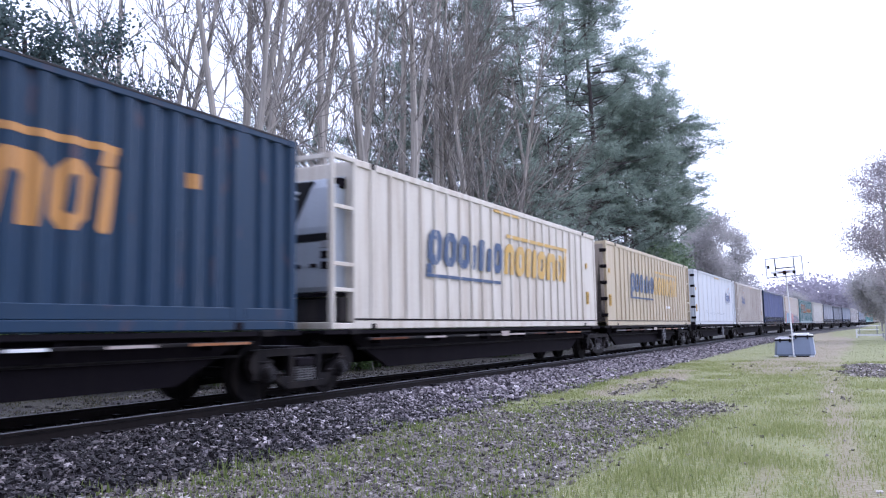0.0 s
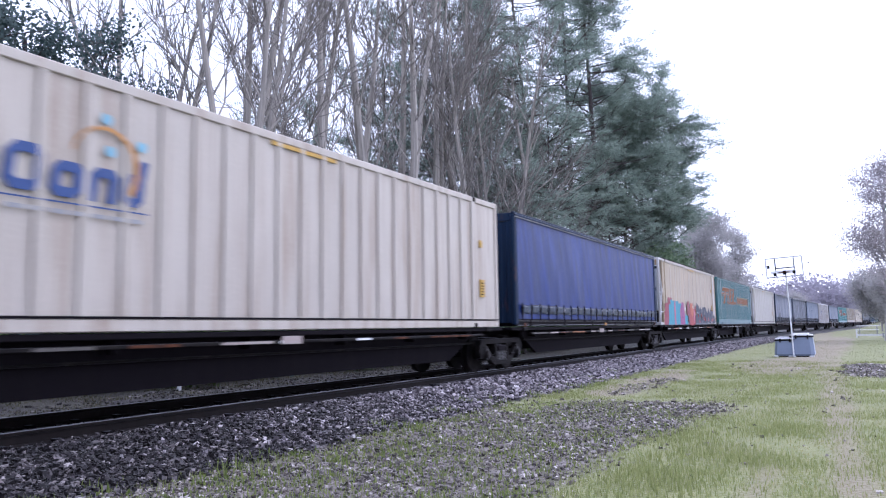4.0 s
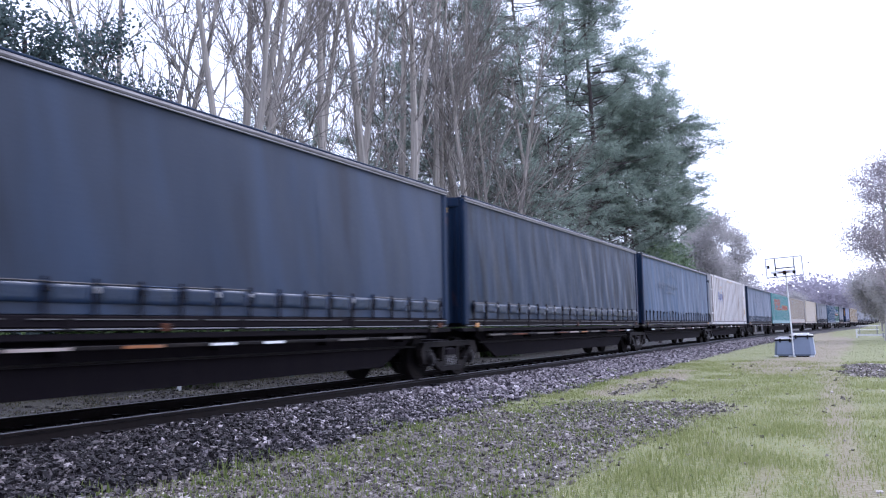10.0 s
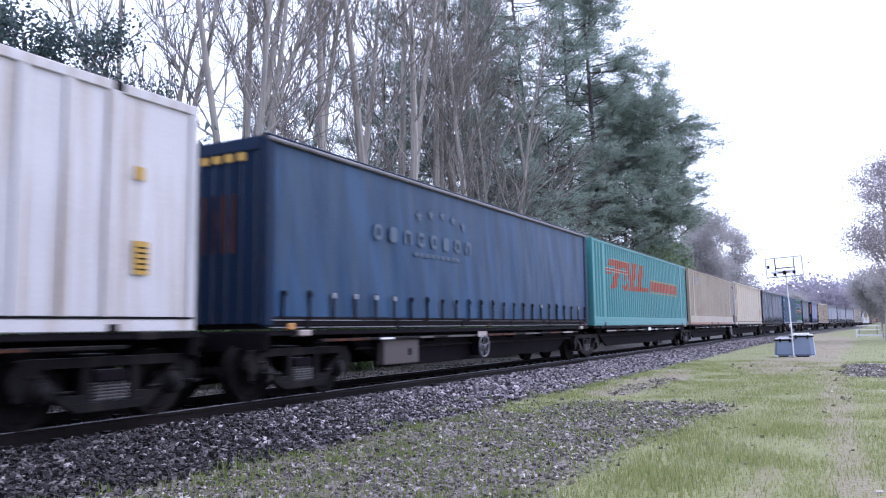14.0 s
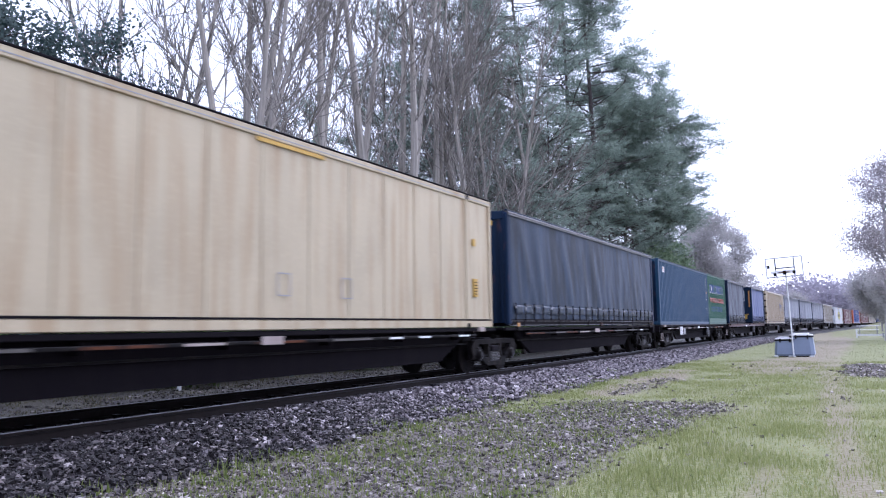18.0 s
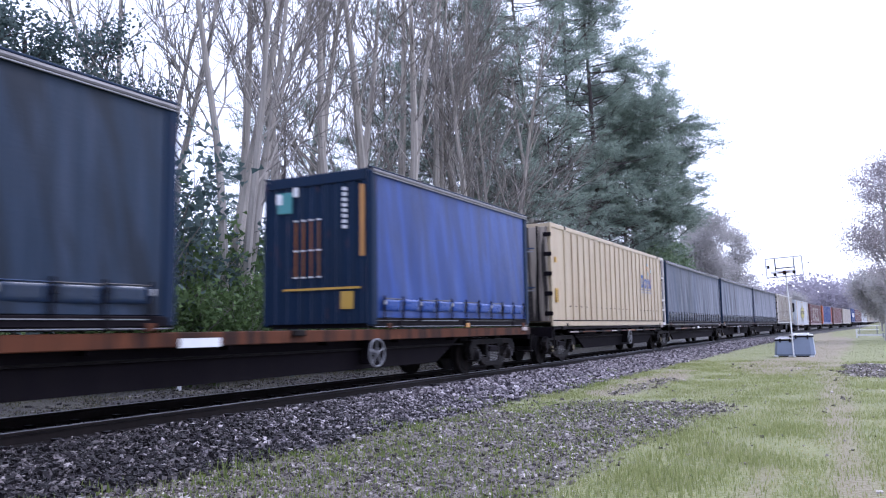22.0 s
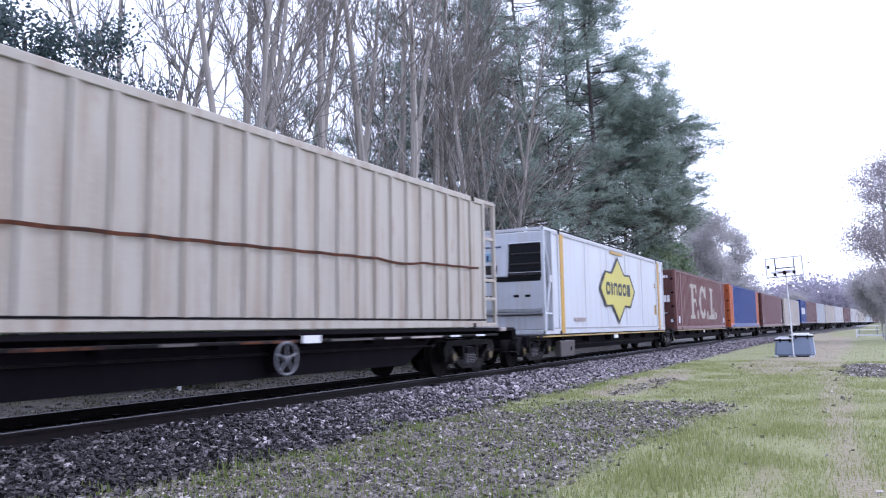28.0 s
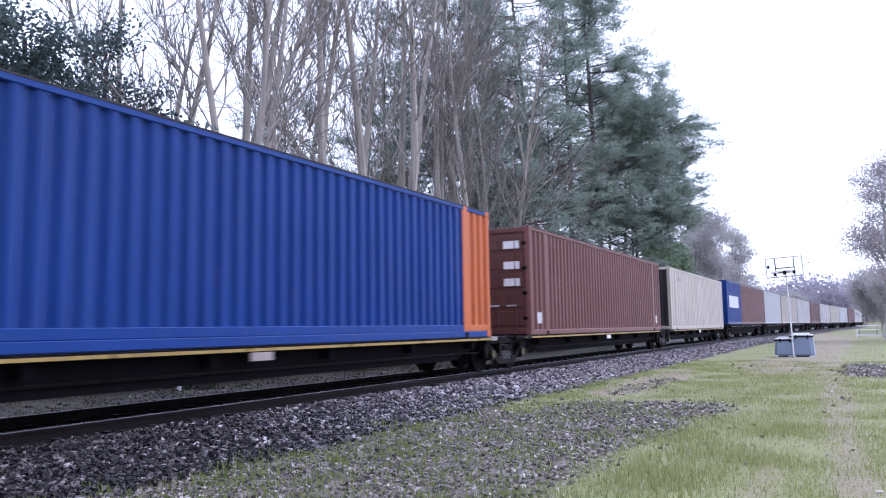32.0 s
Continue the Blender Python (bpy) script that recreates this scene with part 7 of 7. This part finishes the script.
# kind, x, y, turn, size: the leafless row behind the line
ROW = [(2, 16.6, 16.2, 0.3, 1.0), (2, 15.4, 18.4, 2.2, 0.95), (1, 22.3, 17.2, 2.2, 1.0), 
       (0, 25.2, 17.5, 0.1, 1.05), (1, 30.5, 19.0, 0.9, 1.2), (3, 33.0, 18.4, 2.8, 1.22), (1, 32.0, 25.5, 2.0, 1.1), (0, 36.2, 17.8, 4.4, 1.3),
       (1, 39.5, 19.2, 1.4, 1.32), (4, 42.5, 20.5, 0.4, 1.1), (3, 46.5, 20.0, 3.7, 1.0), (4, 37.5, 26.0, 1.0, 1.15), (1, 44.0, 27.0, 5.0, 1.1), (0, 31.2, 15.2, 2.6, 0.95), (3, 34.6, 15.3, 0.6, 0.9), (1, 38.6, 15.2, 5.2, 0.95), (4, 42.2, 15.0, 2.9, 0.9), (5, 17.9, 17.6, 0.2, 0.95), (6, 19.1, 17.8, 1.2, 1.0), (5, 21.0, 17.0, 2.2, 1.0), (6, 22.6, 16.4, 3.2, 1.0), (5, 24.8, 16.8, 4.2, 1.05), (6, 26.4, 16.2, 5.2, 1.05), (5, 28.3, 17.0, 0.8, 1.1), (6, 31.9, 16.8, 1.8, 1.1), (5, 34.3, 16.4, 2.8, 1.1)]
for k, x, y, a, s in ROW:
    plant("bare_tree", "tall leafless tree with pale grey bark" if k != 2 else "leafless tree with several pale stems from one base", "tree", "leafless trees behind the line", BARE[k][:2], ("trunk", "crown"), x, y, a, s)
# withered leaves still hang in part of the row
rnd = random.Random(77)
WITHERED = [leaf_tree(61, 9, 3.0, RUSSET, 13, 0.25, 0.1, BARK_TWIG, 24, 0.3), leaf_tree(62, 8, 2.8, RUSSET, 12, 0.2, 0.1, BARK_TWIG, 22, 0.3)]
for i, (x, y) in enumerate([(24.5, 17.6), (29.0, 20.5), (33.0, 22.5)]):
    plant("withered_tree", "small tree with withered russet leaves", "tree", "understorey trees", WITHERED[i % 2], ("trunk", "crown"), x, y, i * 1.3, 0.9 if i < 2 else 1.35)
PINE = [pine_tree(41, 26, 6.6, per=42, gaps=0.3), pine_tree(46, 20.6, 5.5, low=0.36, gaps=0.25, per=46, blunt=5, thick=1.5), pine_tree(43, 15, 4.6, low=0.12, gaps=0.1), pine_tree(44, 27, 5.4, low=0.3, gaps=0.4, per=40, blunt=2.5, thick=0.85),
        pine_tree(45, 29, 5.7, low=0.28, gaps=0.25, per=44, blunt=6, thick=1.45)]
for k, x, y, a, s in [(3, 42.5, 16.6, 0.0, 0.95), (4, 54.2, 16.0, 2.1, 1.02), (1, 63.0, 14.4, 4.5, 0.98), (1, 60.6, 15.0, 2.4, 0.93), (1, 59.0, 15.7, 1.0, 0.97), (0, 38.5, 20.0, 4.0, 0.82), (2, 33.5, 21.0, 2.0, 1.0), (2, 52.0, 14.6, 3.0, 0.8), (2, 58.0, 14.6, 1.0, 0.95), (3, 50.0, 16.8, 5.0, 1.0),
                      (2, 26.0, 22.0, 0.7, 0.75), (2, 39.4, 17.0, 1.7, 0.8), (2, 41.0, 15.2, 0.4, 0.9), (2, 36.2, 14.9, 2.9, 0.66)]:
    plant("pine_tree", "tall dark green pine with long level limbs", "tree", "pines behind the line", PINE[k], ("trunk", "crown"), x, y, a, s)
GUM = [leaf_tree(51, 11.2, 2.1, DARKLEAF, 30, 0.55, 0.12, BARK_DARK, 13, 0.17), leaf_tree(52, 10.6, 1.7, DARKLEAF, 30, 0.5, 0.12, BARK_DARK, 12, 0.17)]
for k, x, y, a, s in [(0, 13.7, 18.6, 0.4, 1.08), (1, 12.4, 18.5, 2.4, 1.09), (0, 11.3, 18.8, 3.4, 1.16)]:
    plant("evergreen_tree", "dark evergreen tree with clustered leaves", "tree", "evergreens behind the line", GUM[k], ("trunk", "crown"), x, y, a, s)
SHRUB = [shrub(71, 3.6, 1.8, SHRUBLEAF), shrub(72, 2.4, 1.5, SHRUBLEAF), shrub(73, 4.2, 2.0, DARKLEAF)]
for i in range(26):
    x = 7.0 + i * 1.7
    k = (0, 1, 2, 1)[i % 4]
    plant("shrub", "green leafy shrub at the foot of the trees", "shrub", "shrubs behind the line", SHRUB[k], ("branchwork", "foliage"), x, 14.6 + 1.6 * rnd.random() + (0.5 if k == 2 else 0), rnd.uniform(0, 6), rnd.uniform(0.85, 1.2))
for i in range(16):
    plant("shrub", "tall green leafy shrub among the trunks", "shrub", "shrubs behind the line", SHRUB[(2, 0, 0)[i % 3]], ("branchwork", "foliage"), 8.0 + i * 1.75 + rnd.uniform(-0.4, 0.4), 17.6 + rnd.uniform(-0.5, 0.9), rnd.uniform(0, 6), rnd.uniform(1.15, 1.6))
MIDLEAF = leafy("pale_green_leaves", (0.13, 0.19, 0.115), (0.27, 0.34, 0.21), 0.5)
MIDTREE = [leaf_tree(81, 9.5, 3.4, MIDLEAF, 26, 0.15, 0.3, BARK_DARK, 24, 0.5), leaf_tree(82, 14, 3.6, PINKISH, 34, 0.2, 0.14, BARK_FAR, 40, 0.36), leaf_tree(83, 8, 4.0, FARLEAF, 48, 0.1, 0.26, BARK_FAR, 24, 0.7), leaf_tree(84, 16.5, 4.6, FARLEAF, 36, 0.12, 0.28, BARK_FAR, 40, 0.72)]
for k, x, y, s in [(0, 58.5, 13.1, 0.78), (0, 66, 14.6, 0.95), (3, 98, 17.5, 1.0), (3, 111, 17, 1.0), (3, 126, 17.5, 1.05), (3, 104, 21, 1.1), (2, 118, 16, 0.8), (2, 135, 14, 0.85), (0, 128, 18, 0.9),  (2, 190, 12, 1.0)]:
    plant("roadside_tree", ["light green bushy tree by the track", "bare tree with pale pinkish buds", "dull green bushy tree by the track", "tall tree by the track, haze-tinted grey-green"][k], "tree", "trees along the far track", MIDTREE[k], ("trunk", "crown"), x, y, x * 0.7, s)
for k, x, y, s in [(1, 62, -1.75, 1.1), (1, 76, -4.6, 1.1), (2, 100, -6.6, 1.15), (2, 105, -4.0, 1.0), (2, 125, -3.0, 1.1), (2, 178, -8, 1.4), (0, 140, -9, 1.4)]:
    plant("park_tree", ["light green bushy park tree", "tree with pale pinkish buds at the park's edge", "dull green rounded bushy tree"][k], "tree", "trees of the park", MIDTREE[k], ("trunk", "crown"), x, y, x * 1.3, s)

# trees added behind the camera, never in view, to shade the near train
for x, y, s in [(-3.0, -9.5, 1.15), (-9.0, -7.5, 1.2), (-15.0, -9.0, 1.25), (-21.0, -8.0, 1.2), (-12.0, -14.0, 1.4)]:
    plant("park_tree", "added unseen bushy tree that shades the near left", "tree", "trees of the park", MIDTREE[0], ("trunk", "crown"), x, y, x * 1.3, s)

# far wooded hills, with distance haze put into the leaf colour
WOODS = leafy("haze_tinted_far_woods", (0.31, 0.29, 0.34), (0.36, 0.335, 0.385), 0.35)
rnd = random.Random(90)
centres = []
for _ in range(2200):
    a, d = radians(rnd.uniform(-14, 42)), rnd.uniform(230, 480)
    x, y = d * math.cos(a), d * math.sin(a)
    centres.append(Vector((x, y, height(x, y) + rnd.uniform(1, 13) * (0.5 + 0.5 * rnd.random()))))
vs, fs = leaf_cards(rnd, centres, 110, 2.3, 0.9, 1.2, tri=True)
tagged(new("far_woods", mesh_of("far_woods", vs, fs, WOODS)), "far hill woods, their leaves tinted with mauve haze", "woods", kind="stuff")

# ---- things on the verge ----
PLASTIC = worn("blue_grey_plastic", (0.2, 0.24, 0.33), 0.55, 0.2, (0.14, 0.15, 0.18), vary=0.2)
hoop = thing("basketball_hoop", "white basketball hoop on a leaning pole with a clear framed backboard", "basketball hoop")
hoop.matrix_basis = Matrix.Translation((33.35, 2.3, -0.3))
pole = S()
pts = [Vector((0, 0, -0.1)), Vector((0, 0.03, 1.0)), Vector((-0.03, 0.06, 2.1)), Vector((-0.06, 0.1, 2.95)), Vector((-0.22, 0.11, 3.3))]
limb(pole.v, pole.f, pts, 0.03, 0.026, 10)
pole.v = [tuple(v) for v in pole.v]
part("pole", pole, OFFWHITE, hoop, "white steel pole", True)
by, bz = 0.12, 3.2
tilt = Matrix.Translation((-0.35, by, bz)) @ Matrix.Rotation(radians(-3), 4, "X")


def tilted(s):
    s.v = [tuple(tilt @ Vector(v)) for v in s.v]
    return s


ACRYLIC, n_, l_, p_ = node_mat("cloudy_acrylic")
p_.inputs["Base Color"].default_value = (0.85, 0.86, 0.9, 1)
p_.inputs["Roughness"].default_value = 0.08
p_.inputs["IOR"].default_value = 1.05
p_.inputs["Transmission Weight"].default_value = 1.0
board = part("backboard", tilted(S().box(-0.01, 0.01, -0.66, 0.66, -0.02, 0.72)), ACRYLIC, hoop, "clear acrylic backboard")
board.visible_shadow = False
for a in ((-0.68, 0.68, -0.05, -0.01), (-0.68, 0.68, 0.71, 0.745), (-0.68, -0.645, -0.01, 0.71), (0.645, 0.68, -0.01, 0.71)):
    part("board_frame", tilted(S().box(-0.025, 0.02, *a)), GREY, hoop)
for a in ((-0.34, 0.34, 0.3, 0.34), (0.3, 0.34, 0.0, 0.7), (-0.38, -0.34, 0.0, 0.7)):
    part("board_brace", tilted(S().box(0.012, 0.045, *a)), BLACK, hoop)
part("hoop_ring", tilted(S().hoop((-0.32, 0.0, 0.12), 0.225, 0.012, 20, 6, "Z")), RUSTDECK, hoop, "rusty hoop ring")
part("board_bar", tilted(S().box(-0.03, 0.03, -0.42, 0.5, 0.1, 0.22, 0.01)), OFFWHITE, hoop, "white lower board bar")
for y, z in ((0.58, 0.34), (0.36, 0.02), (-0.34, 0.06)):
    part("board_bolt", tilted(S().box(-0.04, 0.04, y - 0.05, y + 0.05, z, z + 0.12, 0.01)), BLACK, hoop)
part("ring_bracket", tilted(S().box(-0.12, 0.06, -0.06, 0.06, 0.05, 0.2, 0.01)), BLACK, hoop)

for cx, cy, w, h in ((33.9, 2.63, 0.66, 0.7), (33.9, 2.02, 0.78, 0.84)):
    tub = thing("plastic_tub", "blue-grey plastic tub with a white lid beside the hoop pole", "tub", "tubs at the hoop")
    tub.matrix_basis = Matrix.Translation((cx, cy, -0.3))
    s = S()
    # a rounded body, widest near its foot
    ringed = []
    for z, k in ((0.05, 0.98), (0.12, 1.08), (h * 0.5, 1.03), (h - 0.05, 0.93)):
        ringed.append([(0.42 * k * x, w * 0.55 * k * y, z) for x, y in ((-1, -0.72), (-0.72, -1), (0.72, -1), (1, -0.72), (1, 0.72), (0.72, 1), (-0.72, 1), (-1, 0.72))])
    s.add([p for r in ringed for p in r], [tuple(range(7, -1, -1)), tuple(range(24, 32))] + [(r * 8 + i, r * 8 + (i + 1) % 8, r * 8 + 8 + (i + 1) % 8, r * 8 + 8 + i) for r in range(3) for i in range(8)])
    part("body", s, PLASTIC, tub)
    part("rim", S().box(-0.43, 0.43, -w * 0.56, w * 0.56, h - 0.06, h - 0.01, 0.02), RUBBER, tub, "dark rim under the lid")
    lid = part("lid", S().box(-0.4, 0.4, -w * 0.52, w * 0.52, h - 0.008, h + 0.05, 0.025).box(-0.3, 0.3, -w * 0.36, w * 0.4, h + 0.04, h + 0.1, 0.03), OFFWHITE, tub, "white domed lid")
    for y in (-w * 0.3, w * 0.24):
        part("clasp", S().box(-0.45, -0.4, y - 0.03, y + 0.03, h - 0.12, h + 0.02, 0.008), RUBBER, lid, "dark clasp")
    part("base", S().box(-0.4, 0.4, -w * 0.5, w * 0.5, 0.0, 0.055, 0.015), RUBBER, tub, "dark base")
    for y in (-w * 0.46, w * 0.5):
        part("foot", S().box(-0.52, -0.38, y - 0.09, y + 0.09, 0.0, 0.06, 0.02), OFFWHITE, tub, "white foot")

post = thing("marker_post", "short white trackside marker post", "marker post")
post.matrix_basis = Matrix.Translation((12.6, 13.6, height(12.6, 13.6)))
part("stake", S().box(-0.045, 0.045, -0.03, 0.03, -0.2, 0.42, 0.008), OFFWHITE, post)
part("cap", S().box(-0.05, 0.05, -0.035, 0.035, 0.42, 0.45, 0.01), GREY, post)

barrier = thing("low_barrier", "low white-painted timber edging with a post", "barrier")
barrier.matrix_basis = Matrix.Translation((72.0, 0.15, -0.15)) @ Matrix.Rotation(radians(-92), 4, "Z")
for i in range(4):
    part("post", S().box(i * 1.9 - 0.06, i * 1.9 + 0.06, -0.06, 0.06, -0.1, 0.62 if i == 0 else 0.3, 0.01), OFFWHITE if i == 0 else GREY, barrier)
part("bottom_rail", S().box(-0.05, 6.0, -0.05, 0.05, 0.05, 0.2, 0.01), OFFWHITE, barrier)

table = thing("picnic_table", "white-topped picnic table in the park", "picnic table")
table.matrix_basis = Matrix.Translation((92.0, -0.9, -0.3))
part("tabletop", S().box(-0.4, 0.4, -1.1, 1.1, 0.9, 0.98, 0.02), OFFWHITE, table)
for x in (-0.65, 0.65):
    part("bench", S().box(x - 0.15, x + 0.15, -1.0, 1.0, 0.5, 0.56, 0.02), OFFWHITE, table)
for y in (-0.8, 0.8):
    part("leg", S().box(-0.5, 0.5, y - 0.05, y + 0.05, -0.05, 0.9, 0.02), GREY, table)

LITTER = leafy("dull_weeds_and_litter", (0.06, 0.065, 0.04), (0.17, 0.155, 0.1), 0.3)
# dry grass and leaf litter on the far side of the line
rnd = random.Random(15)
roots = []
while len(roots) < 9000:
    x, y = rnd.uniform(5, 26), rnd.uniform(11.4, 15.5)
    if noise.noise(Vector((x * 0.8, y * 0.8, 50))) + 0.25 * (y - 12.5) > rnd.uniform(-0.2, 0.6):
        roots.append((x, y, height(x, y), rnd.uniform(0.5, 1.6)))
blades("dry_grass", "dry grass and litter behind the line", roots, LITTER, rnd, (0.012, 0.04), 0.012)


# ---- what moves: the train runs past, its wheels roll ----


def run_at(t):
    for (a, p), (b, q) in zip(RUN, RUN[1:]):
        if a <= t <= b:
            return p + (q - p) * (t - a) / (b - a)
    return RUN[-1][1]


def rail_pose(x, length, z):
    """The pose of a vehicle whose leading end is at x, lying along the track."""
    y0, y1 = track_y(x), track_y(x + length)
    return Matrix.Translation((x, y0, z)) @ Matrix.Rotation(math.atan2(y1 - y0, length), 4, "Z")


def motions():
    for box, start, deck in LOADS:
        walk(box, [(t, rail_pose(start - run, 14.0, deck)) for t, run in RUN])
    for vehicle, start, z in WAGONS:
        walk(vehicle, [(t, rail_pose(start - run, 15.0, z)) for t, run in RUN])
    leaders = {}
    for ob, s in WHEELSETS:
        if s not in leaders:
            walk(ob, [(k / FPS, Matrix.Translation((s, 0, WHEEL_R)) @ Matrix.Rotation(-run_at(k / FPS) / WHEEL_R, 4, "Y")) for k in range(32 * FPS + 1)])
            leaders[s] = ob
        else:
            ob.rotation_mode = "QUATERNION"
            ob.animation_data_create()
            ob.animation_data.action = leaders[s].animation_data.action
            ob.animation_data.action_slot = leaders[s].animation_data.action_slot


motions()
